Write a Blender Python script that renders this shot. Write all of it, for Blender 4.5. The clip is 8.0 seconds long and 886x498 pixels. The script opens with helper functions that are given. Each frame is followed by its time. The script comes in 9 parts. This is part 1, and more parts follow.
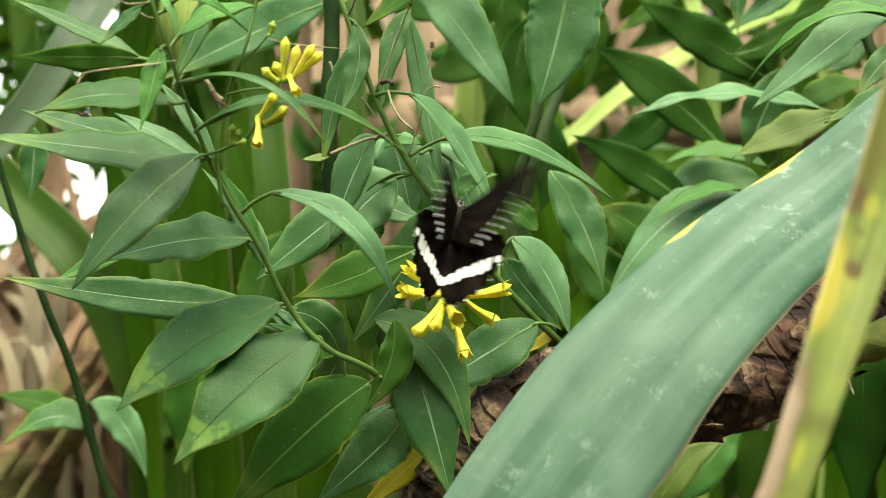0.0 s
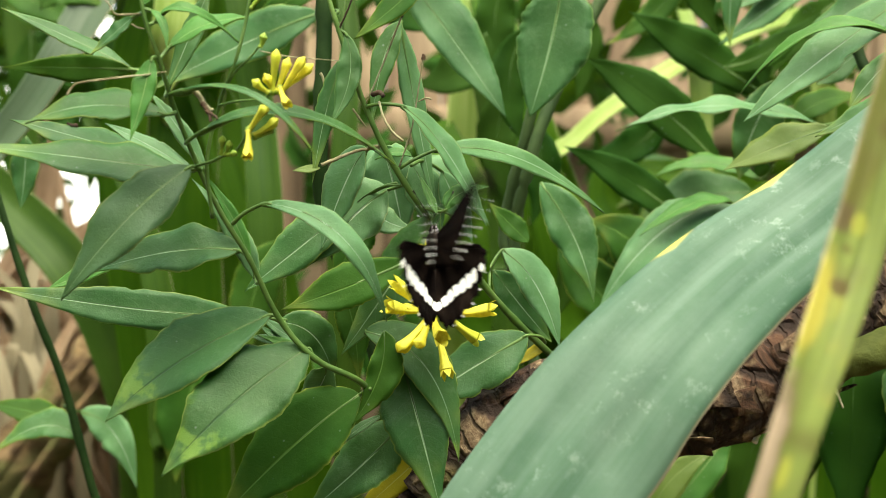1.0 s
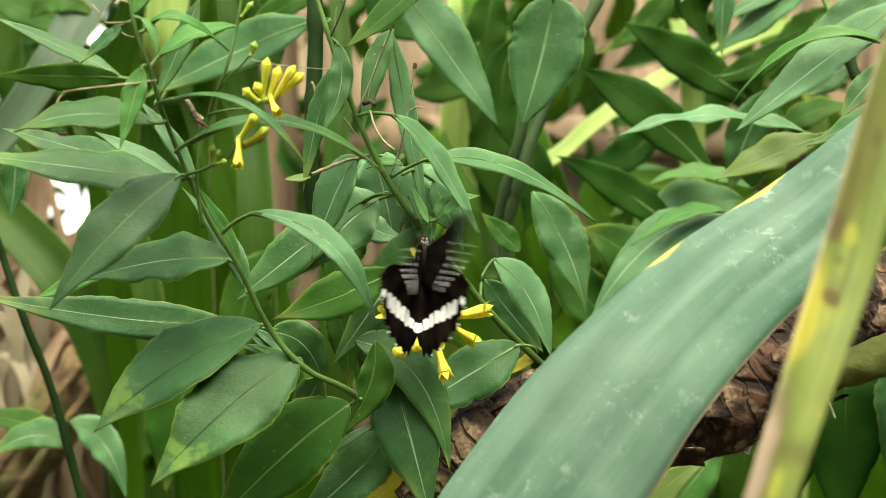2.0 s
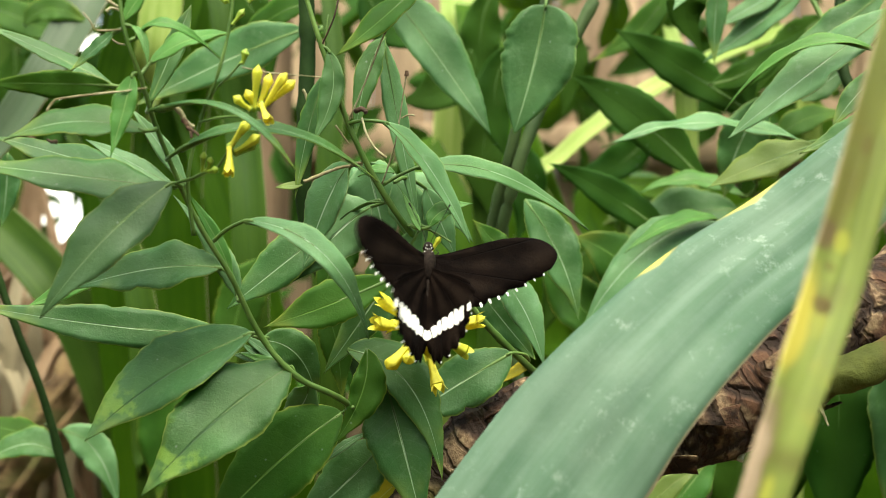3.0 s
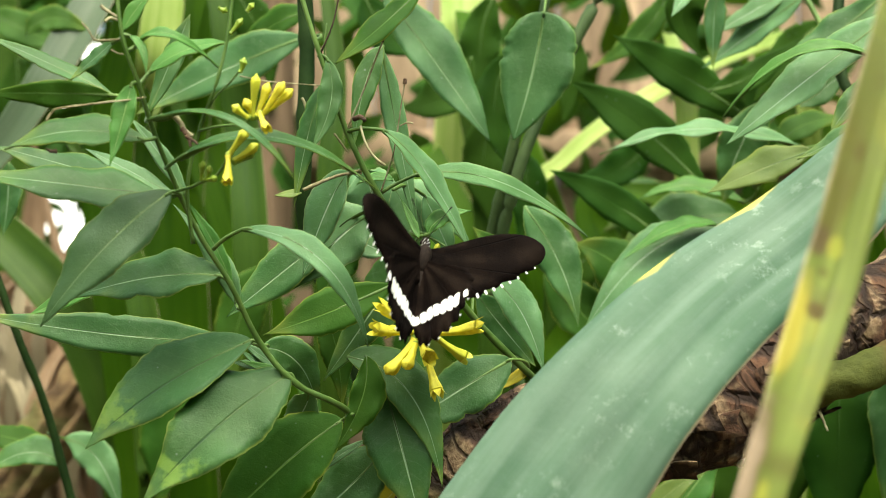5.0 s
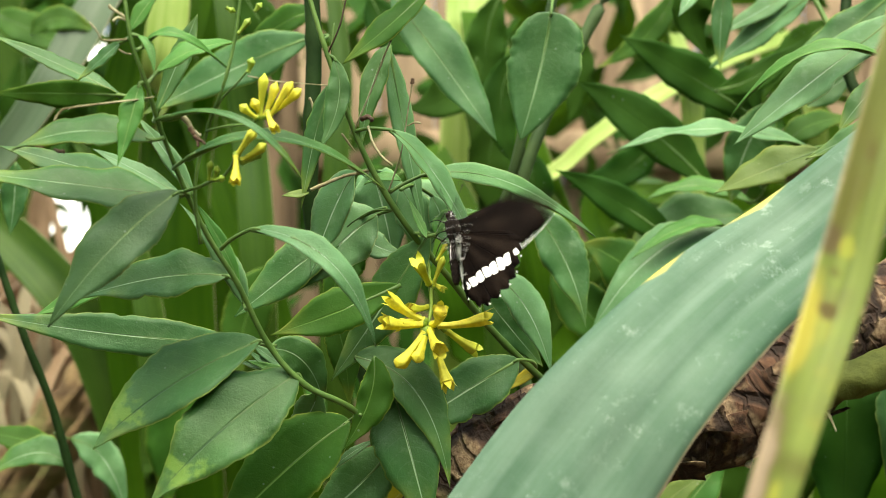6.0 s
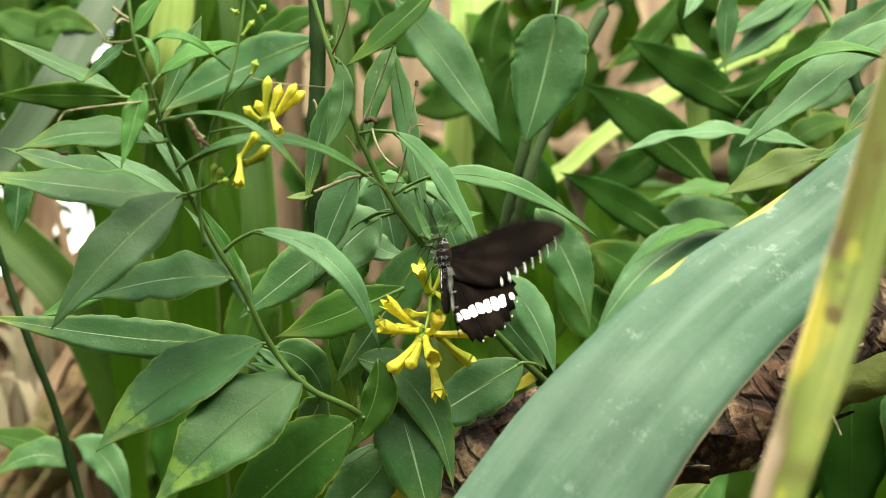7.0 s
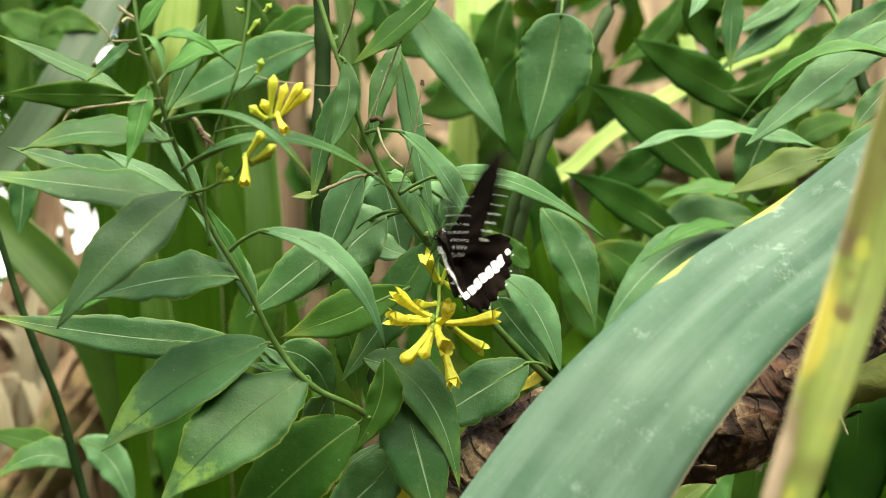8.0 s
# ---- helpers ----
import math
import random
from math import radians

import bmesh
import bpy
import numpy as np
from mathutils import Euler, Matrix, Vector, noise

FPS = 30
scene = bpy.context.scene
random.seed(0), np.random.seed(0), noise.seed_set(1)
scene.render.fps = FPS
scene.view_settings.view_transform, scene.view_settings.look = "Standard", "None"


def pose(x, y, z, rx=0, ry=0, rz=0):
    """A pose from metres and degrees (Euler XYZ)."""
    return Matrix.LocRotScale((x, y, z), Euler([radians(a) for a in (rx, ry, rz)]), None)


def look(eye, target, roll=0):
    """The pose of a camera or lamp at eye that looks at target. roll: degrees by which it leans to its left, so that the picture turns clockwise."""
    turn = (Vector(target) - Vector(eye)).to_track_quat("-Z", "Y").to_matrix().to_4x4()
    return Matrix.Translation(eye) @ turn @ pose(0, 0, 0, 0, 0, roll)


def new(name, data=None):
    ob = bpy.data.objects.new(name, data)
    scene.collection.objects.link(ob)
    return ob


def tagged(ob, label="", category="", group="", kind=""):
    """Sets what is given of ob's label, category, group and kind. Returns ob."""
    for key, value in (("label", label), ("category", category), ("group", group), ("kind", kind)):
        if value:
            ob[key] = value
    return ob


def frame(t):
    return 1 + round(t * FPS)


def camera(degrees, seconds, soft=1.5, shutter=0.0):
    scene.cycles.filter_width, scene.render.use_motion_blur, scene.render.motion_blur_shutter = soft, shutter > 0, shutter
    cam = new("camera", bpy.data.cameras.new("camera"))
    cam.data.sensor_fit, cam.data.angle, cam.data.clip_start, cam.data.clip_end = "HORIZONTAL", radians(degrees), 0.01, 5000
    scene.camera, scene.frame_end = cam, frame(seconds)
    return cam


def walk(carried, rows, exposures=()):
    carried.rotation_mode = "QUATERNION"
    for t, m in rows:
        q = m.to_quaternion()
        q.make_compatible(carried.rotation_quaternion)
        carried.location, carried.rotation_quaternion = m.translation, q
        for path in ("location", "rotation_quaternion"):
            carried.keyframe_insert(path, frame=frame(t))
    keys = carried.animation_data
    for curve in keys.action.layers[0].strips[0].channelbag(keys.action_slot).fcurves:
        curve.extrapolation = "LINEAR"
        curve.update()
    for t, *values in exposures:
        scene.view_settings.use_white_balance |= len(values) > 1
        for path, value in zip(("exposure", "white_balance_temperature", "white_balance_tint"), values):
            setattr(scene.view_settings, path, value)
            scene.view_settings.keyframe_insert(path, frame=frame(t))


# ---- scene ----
cam = camera(36, 8.0, soft=0.6, shutter=0.5)
cam.data.dof.use_dof = True
cam.data.dof.focus_distance = 0.61
cam.data.dof.aperture_fstop = 10.5
walk(cam, [
    (0.0, pose(-0.0070, -0.6014, 1.2475, 88.745, 0.119, 0.628)),
    (0.5, pose(-0.0058, -0.6027, 1.2494, 88.859, -0.043, 0.579)),
    (1.0, pose(-0.0051, -0.6013, 1.2496, 89.045, -0.190, 0.409)),
    (1.5, pose(-0.0047, -0.6001, 1.2498, 89.241, -0.256, 0.248)),
    (3.0, pose(-0.0031, -0.5980, 1.2497, 89.759, -0.204, -0.101)),
    (3.5, pose(-0.0011, -0.5984, 1.2498, 89.882, -0.143, -0.078)),
    (4.0, pose(0.0002, -0.5992, 1.2500, 89.935, -0.064, -0.053)),
    (4.5, pose(0.0000, -0.6000, 1.2500, 90.000, -0.000, 0.000)),
    (6.0, pose(-0.0025, -0.5990, 1.2498, 90.053, 0.070, 0.231)),
    (6.5, pose(-0.0026, -0.5980, 1.2505, 90.082, 0.010, 0.301)),
    (7.0, pose(-0.0026, -0.5976, 1.2503, 90.116, -0.029, 0.390)),
    (7.5, pose(-0.0029, -0.5971, 1.2501, 90.132, -0.000, 0.459)),
    (8.0, pose(-0.0038, -0.5963, 1.2495, 90.168, -0.003, 0.517)),
], exposures=[(0.0, 1.32, 7050, 0), (8.0, 1.32, 7050, 0)])

# ---- light: soft daylight from above ----
world = bpy.data.worlds.new("sky")
scene.world = world
world.use_nodes = True
wn = world.node_tree.nodes
sky = wn.new("ShaderNodeTexSky")
sky.sky_type = 'NISHITA'
sky.sun_disc = False
sky.sun_elevation = radians(68)
sky.sun_rotation = radians(200)
sky.air_density = 1.0
sky.dust_density = 6.0
world.node_tree.links.new(sky.outputs[0], wn["Background"].inputs[0])
wn["Background"].inputs[1].default_value = 0.135

sun_data = bpy.data.lights.new("sun", 'SUN')
sun_data.energy = 3.3
sun_data.angle = radians(62)
sun_data.color = (1.0, 0.96, 0.88)
sun = new("sun", sun_data)
sun.matrix_world = look((0.45, -0.9, 3.75), (0, 0, 1.2))


# ---- materials ----
class Net:
    """A node material under construction."""

    def __init__(self, name):
        self.m = bpy.data.materials.new(name)
        self.m.use_nodes = True
        self.t = self.m.node_tree
        self.b = self.t.nodes["Principled BSDF"]
        self.out = self.t.nodes["Material Output"]

    def add(self, kind, **values):
        n = self.t.nodes.new(kind)
        for k, v in values.items():
            n.inputs[k.replace("_", " ")].default_value = v
        return n

    def link(self, a, b):
        self.t.links.new(a, b)

    def math(self, op, a, b=0.0, clamp=False):
        n = self.t.nodes.new("ShaderNodeMath")
        n.operation, n.use_clamp = op, clamp
        for i, v in enumerate((a, b)):
            if isinstance(v, (int, float)):
                n.inputs[i].default_value = v
            else:
                self.link(v, n.inputs[i])
        return n.outputs[0]

    def band(self, v, lo, hi):
        n = self.t.nodes.new("ShaderNodeMapRange")
        n.interpolation_type = 'SMOOTHSTEP'
        self.link(v, n.inputs[0])
        n.inputs[1].default_value, n.inputs[2].default_value = lo, hi
        return n.outputs[0]

    def mix(self, fac, a, b, kind='MIX'):
        n = self.t.nodes.new("ShaderNodeMix")
        n.data_type, n.blend_type = 'RGBA', kind
        for i, v in ((0, fac), (6, a), (7, b)):
            if isinstance(v, (int, float)):
                n.inputs[i].default_value = v
            elif isinstance(v, tuple):
                n.inputs[i].default_value = (*v, 1)
            else:
                self.link(v, n.inputs[i])
        return n.outputs[2]

    def coords(self):
        return self.t.nodes.new("ShaderNodeTexCoord")

    def uvy(self, co):
        s = self.t.nodes.new("ShaderNodeSeparateXYZ")
        self.link(co.outputs["UV"], s.inputs[0])
        return s.outputs[1]

    def noise(self, co, scale, detail=3.0, rough=0.55):
        n = self.add("ShaderNodeTexNoise", Scale=scale, Detail=detail, Roughness=rough)
        self.link(co, n.inputs["Vector"])
        return n.outputs["Fac"]

    def bump(self, height, strength, dist):
        n = self.add("ShaderNodeBump", Strength=strength, Distance=dist)
        self.link(height, n.inputs["Height"])
        self.link(n.outputs[0], self.b.inputs["Normal"])

    def thin(self, colour, amount):
        """Lets part of the light through, as a leaf does."""
        tr = self.add("ShaderNodeBsdfTranslucent")
        mx = self.add("ShaderNodeMixShader", Fac=amount)
        if isinstance(colour, tuple):
            tr.inputs[0].default_value = (*colour, 1)
        else:
            self.link(colour, tr.inputs[0])
        self.link(self.b.outputs[0], mx.inputs[1])
        self.link(tr.outputs[0], mx.inputs[2])
        self.link(mx.outputs[0], self.out.inputs[0])


def leaf_material(name, low, high, rib, edge, rough=0.47, spec=0.34, spots=0.25, glow=(0.16, 0.34, 0.02), thin=0.3, veins=11.0, tip=0.0, blotch=0.0, midrib=None, clear=0.85):
    n = Net(name)
    uv = n.t.nodes.new("ShaderNodeSeparateXYZ")
    co = n.coords()
    n.link(co.outputs["UV"], uv.inputs[0])
    across = n.math('MULTIPLY', n.math('ABSOLUTE', n.math('SUBTRACT', uv.outputs[0], 0.5)), 2.0)
    along = uv.outputs[1]
    info = n.t.nodes.new("ShaderNodeObjectInfo")
    shift = n.add("ShaderNodeVectorMath")
    shift.operation = 'MULTIPLY_ADD'
    n.link(co.outputs["Object"], shift.inputs[0])
    shift.inputs[1].default_value = (1, 1, 1)
    n.link(info.outputs["Random"], shift.inputs[2])
    place = shift.outputs[0]
    big = n.noise(place, 38.0, 3.0)
    fine = n.noise(place, 420.0, 4.0, 0.65)
    col = n.mix(n.band(big, 0.3, 0.72), low, high)
    col = n.mix(n.math('MULTIPLY', info.outputs["Random"], 0.35), col, n.mix(0.5, col, (0.10, 0.17, 0.02)))
    col = n.mix(n.math('MULTIPLY', n.band(fine, 0.45, 0.75), 0.28), col, n.mix(0.6, col, high))
    # side veins run forward from the midrib
    phase = n.math('MULTIPLY', n.math('SUBTRACT', along, n.math('MULTIPLY', n.math('POWER', across, 1.5), 0.16)), veins * 6.2832)
    vein = n.band(n.math('COSINE', n.math('ADD', phase, n.math('MULTIPLY', big, 9.0))), 0.94, 1.0)
    col = n.mix(n.math('MULTIPLY', n.math('MULTIPLY', vein, n.band(fine, 0.3, 0.6)), 0.07), col, rib)
    mott = n.noise(place, 150.0, 5.0, 0.7)
    col = n.mix(n.math('MULTIPLY', n.band(mott, 0.5, 0.70), 0.24), col, n.mix(0.5, col, rib))
    col = n.mix(n.math('MULTIPLY', n.band(mott, 0.5, 0.32), 0.28), col, n.mix(0.6, col, low))
    # older tissue along the midrib is more olive, the outer blade bluer
    patchy = n.noise(place, 22.0, 2.0)
    inner = n.math('MULTIPLY', n.band(n.math('ADD', across, n.math('MULTIPLY', patchy, 0.6)), 1.05, 0.45), 0.30)
    col = n.mix(inner, col, n.mix(0.5, col, (0.045, 0.10, 0.012)))
    if spots:
        sp = n.noise(place, 130.0, 5.0, 0.7)
        where = n.noise(place, 17.0, 1.0)
        m = n.math('MULTIPLY', n.band(sp, 0.62, 0.7), n.band(where, 0.56, 0.68))
        col = n.mix(n.math('MULTIPLY', m, spots), col, (0.07, 0.035, 0.02))
    specks = n.add("ShaderNodeTexVoronoi", Scale=190.0)
    n.link(place, specks.inputs["Vector"])
    dust = n.math('MULTIPLY', n.band(specks.outputs["Distance"], 0.13, 0.06), n.band(n.noise(place, 70.0, 1.0), 0.56, 0.62))
    col = n.mix(n.math('MULTIPLY', dust, 0.25), col, (0.5, 0.55, 0.45))
    if blotch:
        zone = n.math('MULTIPLY', n.band(along, 0.60, 0.72), n.band(along, 0.96, 0.84))
        pale = n.math('MULTIPLY', zone, n.band(n.noise(place, 95.0, 3.0, 0.6), 0.5, 0.6))
        col = n.mix(n.math('MULTIPLY', pale, blotch), col, (0.25, 0.42, 0.05))
    yel = n.band(n.noise(place, 60.0, 2.0), 0.38, 0.62)
    rim = n.math('MULTIPLY', n.band(across, 0.93, 1.0), n.math('ADD', n.math('MULTIPLY', yel, 0.5), 0.3))
    if tip:
        ends = n.math('MULTIPLY', n.band(n.math('ADD', along, n.math('MULTIPLY', across, 0.12)), 0.72, 1.05), yel)
        rim = n.math('MAXIMUM', rim, n.math('MULTIPLY', ends, tip))
    col = n.mix(rim, col, edge)
    line = n.math('SUBTRACT', 1.0, n.band(across, 0.012, 0.048))
    col = n.mix(n.math('MULTIPLY', line, clear), col, midrib or rib)
    n.link(col, n.b.inputs["Base Color"])
    rg = n.math('ADD', n.math('MULTIPLY', fine, 0.22), rough - 0.1)
    n.link(rg, n.b.inputs["Roughness"])
    n.b.inputs["Specular IOR Level"].default_value = spec
    h = n.math('ADD', n.math('MULTIPLY', fine, 0.35), n.math('ADD', n.math('MULTIPLY', vein, -0.05), n.math('MULTIPLY', line, -0.7)))
    grit = n.noise(place, 1100.0, 3.0, 0.7)
    n.bump(n.math('ADD', n.math('ADD', h, n.math('MULTIPLY', grit, 0.35)), n.math('ADD', n.math('MULTIPLY', big, 1.6), n.math('MULTIPLY', mott, 0.22))), 0.55, 0.0012)
    n.thin(n.mix(0.55, n.mix(0.5, col, glow), glow), thin)
    return n.m


def strap_material(name, low, high, edge, ribs=26.0, patches=(), stains=(), contrast=1.0, spec=0.35, rough=0.45, scars=0.0, thin=0.22, glow=(0.2, 0.4, 0.03), bloom=0.0, mottle=0.0):
    n = Net(name)
    co = n.coords()
    uv = n.t.nodes.new("ShaderNodeSeparateXYZ")
    n.link(co.outputs["UV"], uv.inputs[0])
    across = n.math('MULTIPLY', n.math('ABSOLUTE', n.math('SUBTRACT', uv.outputs[0], 0.5)), 2.0)
    stretch = n.add("ShaderNodeMapping")
    stretch.inputs["Scale"].default_value = (ribs, 2.2, 1)
    n.link(co.outputs["UV"], stretch.inputs[0])
    streak = n.noise(stretch.outputs[0], 1.0, 4.0, 0.6)
    big = n.noise(co.outputs["Object"], 16.0, 3.0)
    fine = n.noise(co.outputs["Object"], 330.0, 4.0, 0.7)
    col = n.mix(n.band(n.math('ADD', n.math('MULTIPLY', streak, 0.6), n.math('MULTIPLY', big, 0.4)), 0.5 - 0.18 / contrast, 0.5 + 0.18 / contrast), low, high)
    if bloom:
        haze = n.band(n.noise(co.outputs["Object"], 24.0, 4.0, 0.6), 0.4, 0.7)
        col = n.mix(n.math('MULTIPLY', haze, bloom * 0.6), col, (0.16, 0.235, 0.175))
        blur = n.band(n.noise(co.outputs["Object"], 55.0, 5.0, 0.7), 0.42, 0.62)
        col = n.mix(n.math('MULTIPLY', blur, bloom * 0.45), col, n.mix(0.6, col, low))
        flecks = n.math('MULTIPLY', n.band(n.noise(co.outputs["Object"], 140.0, 5.0, 0.75), 0.54, 0.7), n.band(n.noise(co.outputs["Object"], 28.0, 3.0), 0.38, 0.66))
        col = n.mix(n.math('MULTIPLY', flecks, bloom), col, (0.36, 0.46, 0.37))
    if mottle:
        worn = n.band(n.noise(co.outputs["Object"], 75.0, 4.0, 0.65), 0.5, 0.66)
        col = n.mix(n.math('MULTIPLY', worn, mottle), col, (0.15, 0.145, 0.05))
        worn = n.band(n.noise(co.outputs["Object"], 48.0, 2.0), 0.58, 0.7)
        col = n.mix(n.math('MULTIPLY', worn, mottle), col, (0.46, 0.40, 0.06))
    ragged = n.math('MULTIPLY', n.math('SUBTRACT', n.noise(co.outputs["Object"], 45.0, 4.0, 0.65), 0.5), 1.0)
    for v0, v1, depth in patches:
        # yellowed stretches of the edge, each fading to points
        mid, half = (v0 + v1) / 2, (v1 - v0) / 2
        off = n.math('DIVIDE', n.math('ABSOLUTE', n.math('SUBTRACT', uv.outputs[1], mid)), half)
        reach = n.math('MULTIPLY', n.math('SUBTRACT', 1.0, off), depth)
        inside = n.math('SUBTRACT', n.math('ADD', reach, n.math('MULTIPLY', ragged, depth * 0.9)), uv.outputs[0])
        col = n.mix(n.math('MULTIPLY', n.band(inside, -0.006, 0.03), n.band(off, 1.0, 0.9)), col, edge)
    col = n.mix(n.math('MULTIPLY', n.band(uv.outputs[0], 0.985, 0.998), 0.8), col, (0.34, 0.27, 0.17))
    for u0, u1, v0, v1, colour, amount in stains:
        du = n.math('DIVIDE', n.math('ABSOLUTE', n.math('SUBTRACT', uv.outputs[0], (u0 + u1) / 2)), (u1 - u0) / 2)
        dv = n.math('DIVIDE', n.math('ABSOLUTE', n.math('SUBTRACT', uv.outputs[1], (v0 + v1) / 2)), (v1 - v0) / 2)
        far = n.math('ADD', n.math('POWER', n.math('ADD', n.math('MULTIPLY', du, du), n.math('MULTIPLY', dv, dv)), 0.5), n.math('MULTIPLY', ragged, 1.8))
        col = n.mix(n.math('MULTIPLY', n.band(far, 1.1, 0.55), amount), col, colour)
    if scars:
        dots = n.add("ShaderNodeTexVoronoi", Scale=34.0)
        n.link(co.outputs["Object"], dots.inputs["Vector"])
        keep = n.band(n.noise(co.outputs["Object"], 27.0, 1.0), 0.5, 0.56)
        d = n.math('MULTIPLY', n.band(dots.outputs["Distance"], 0.3, 0.12), keep)
        col = n.mix(n.math('MULTIPLY', d, scars), col, (0.07, 0.045, 0.015))
    n.link(col, n.b.inputs["Base Color"])
    n.link(n.math('ADD', n.math('MULTIPLY', fine, 0.25), rough - 0.1), n.b.inputs["Roughness"])
    n.b.inputs["Specular IOR Level"].default_value = spec
    n.bump(n.math('ADD', n.math('MULTIPLY', streak, 1.0), n.math('MULTIPLY', fine, 0.25)), 0.5, 0.0012)
    n.thin(n.mix(0.5, n.mix(0.5, col, glow), glow), thin)
    return n.m


def rough_material(name, low, high, scale, rough=0.8, bump=0.6, dist=0.002, mark=None, stretch=(1, 1, 1), spec=0.3):
    n = Net(name)
    co = n.coords()
    mp = n.add("ShaderNodeMapping")
    mp.inputs["Scale"].default_value = stretch
    n.link(co.outputs["Object"], mp.inputs[0])
    a = n.noise(mp.outputs[0], scale, 5.0, 0.6)
    b = n.noise(mp.outputs[0], scale * 7, 4.0, 0.65)
    col = n.mix(n.band(a, 0.3, 0.7), low, high)
    col = n.mix(n.math('MULTIPLY', n.band(b, 0.45, 0.7), 0.4), col, n.mix(0.5, col, low))
    if mark:
        c = n.noise(mp.outputs[0], scale * 0.45, 2.0)
        col = n.mix(n.math('MULTIPLY', n.band(c, 0.5, 0.62), 0.75), col, mark)
    n.link(col, n.b.inputs["Base Color"])
    n.b.inputs["Roughness"].default_value = rough
    n.b.inputs["Specular IOR Level"].default_value = spec
    n.bump(n.math('ADD', a, n.math('MULTIPLY', b, 0.4)), bump, dist)
    return n.m


def bark_material():
    n = Net("flaking_bark")
    co = n.coords()
    mp = n.add("ShaderNodeMapping")
    mp.inputs["Scale"].default_value = (5, 70, 1)
    n.link(co.outputs["UV"], mp.inputs[0])
    fibre = n.noise(mp.outputs[0], 1.0, 6.0, 0.7)
    warp = n.add("ShaderNodeVectorMath")
    warp.operation = 'MULTIPLY_ADD'
    wob = n.add("ShaderNodeTexNoise", Scale=60.0, Detail=3.0)
    n.link(co.outputs["Object"], wob.inputs["Vector"])
    n.link(wob.outputs["Color"], warp.inputs[0])
    warp.inputs[1].default_value = (0.02, 0.02, 0.02)
    n.link(co.outputs["Object"], warp.inputs[2])
    plates = n.add("ShaderNodeTexVoronoi", Scale=42.0)
    plates.feature = 'DISTANCE_TO_EDGE'
    n.link(warp.outputs[0], plates.inputs["Vector"])
    crack = n.band(plates.outputs["Distance"], 0.03, 0.20)
    patch = n.noise(co.outputs["Object"], 30.0, 4.0, 0.6)
    fine = n.noise(co.outputs["Object"], 300.0, 5.0, 0.7)
    tan = n.mix(n.band(fine, 0.3, 0.7), (0.13, 0.080, 0.043), (0.38, 0.28, 0.17))
    brown = n.mix(n.band(fibre, 0.36, 0.64), (0.018, 0.009, 0.006), (0.115, 0.058, 0.032))
    col = n.mix(n.band(patch, 0.46, 0.58), brown, tan)
    col = n.mix(crack, (0.02, 0.011, 0.007), col)
    rings = n.band(n.math('SINE', n.math('ADD', n.math('MULTIPLY', n.uvy(co), 330.0), n.math('MULTIPLY', patch, 14.0))), 0.7, 1.0)
    col = n.mix(n.math('MULTIPLY', rings, 0.75), col, (0.03, 0.015, 0.009))
    moss = n.band(n.noise(co.outputs["Object"], 12.0, 2.0), 0.6, 0.7)
    col = n.mix(n.math('MULTIPLY', moss, 0.5), col, (0.13, 0.14, 0.03))
    n.link(col, n.b.inputs["Base Color"])
    n.b.inputs["Roughness"].default_value = 0.8
    n.b.inputs["Specular IOR Level"].default_value = 0.25
    h = n.math('ADD', n.math('MULTIPLY', crack, 0.8), n.math('ADD', n.math('MULTIPLY', fibre, 0.5), n.math('MULTIPLY', fine, 0.35)))
    n.bump(n.math('SUBTRACT', h, n.math('MULTIPLY', rings, 0.5)), 1.0, 0.004)
    return n.m


def plain_material(name, colour, rough=0.6, vary=0.25, scale=200.0, thin=0.0, glow=None, spec=0.4, sheen=0.0):
    n = Net(name)
    co = n.coords()
    f = n.noise(co.outputs["Object"], scale, 4.0, 0.6)
    dark = tuple(c * (1 - vary) for c in colour)
    light = tuple(min(1.0, c * (1 + vary)) for c in colour)
    col = n.mix(n.band(f, 0.3, 0.7), dark, light)
    n.link(col, n.b.inputs["Base Color"])
    n.b.inputs["Roughness"].default_value = rough
    n.b.inputs["Specular IOR Level"].default_value = spec
    n.b.inputs["Sheen Weight"].default_value = sheen
    n.bump(f, 0.3, 0.0004)
    if thin:
        n.thin(glow or colour, thin)
    return n.m


def wing_material():
    n = Net("wing_scales")
    co = n.coords()
    uv = n.t.nodes.new("ShaderNodeSeparateXYZ")
    n.link(co.outputs["UV"], uv.inputs[0])
    # veins fan out from the wing's root
    ang = n.math('ARCTAN2', uv.outputs[1], uv.outputs[0])
    ray = n.band(n.math('ABSOLUTE', n.math('SINE', n.math('MULTIPLY', ang, 7.5))), 0.0, 0.09)
    fine = n.noise(co.outputs["Object"], 900.0, 4.0, 0.7)
    big = n.noise(co.outputs["Object"], 70.0, 3.0)
    col = n.mix(n.band(big, 0.3, 0.7), (0.0022, 0.0014, 0.0012), (0.0055, 0.0034, 0.0026))
    col = n.mix(n.math('MULTIPLY', n.band(fine, 0.55, 0.75), 0.4), col, (0.014, 0.009, 0.007))
    # paler brown streaks between the veins, their sheen mixed into the colour
    glim = n.band(n.math('ABSOLUTE', n.math('SINE', n.math('MULTIPLY', ang, 7.5))), 0.55, 1.0)
    col = n.mix(n.math('MULTIPLY', n.math('MULTIPLY', glim, n.band(big, 0.35, 0.65)), 0.4), col, (0.016, 0.011, 0.008))
    col = n.mix(ray, (0.002, 0.0015, 0.0015), col)
    n.link(col, n.b.inputs["Base Color"])
    n.b.inputs["Roughness"].default_value = 0.8
    n.b.inputs["Specular IOR Level"].default_value = 0.03
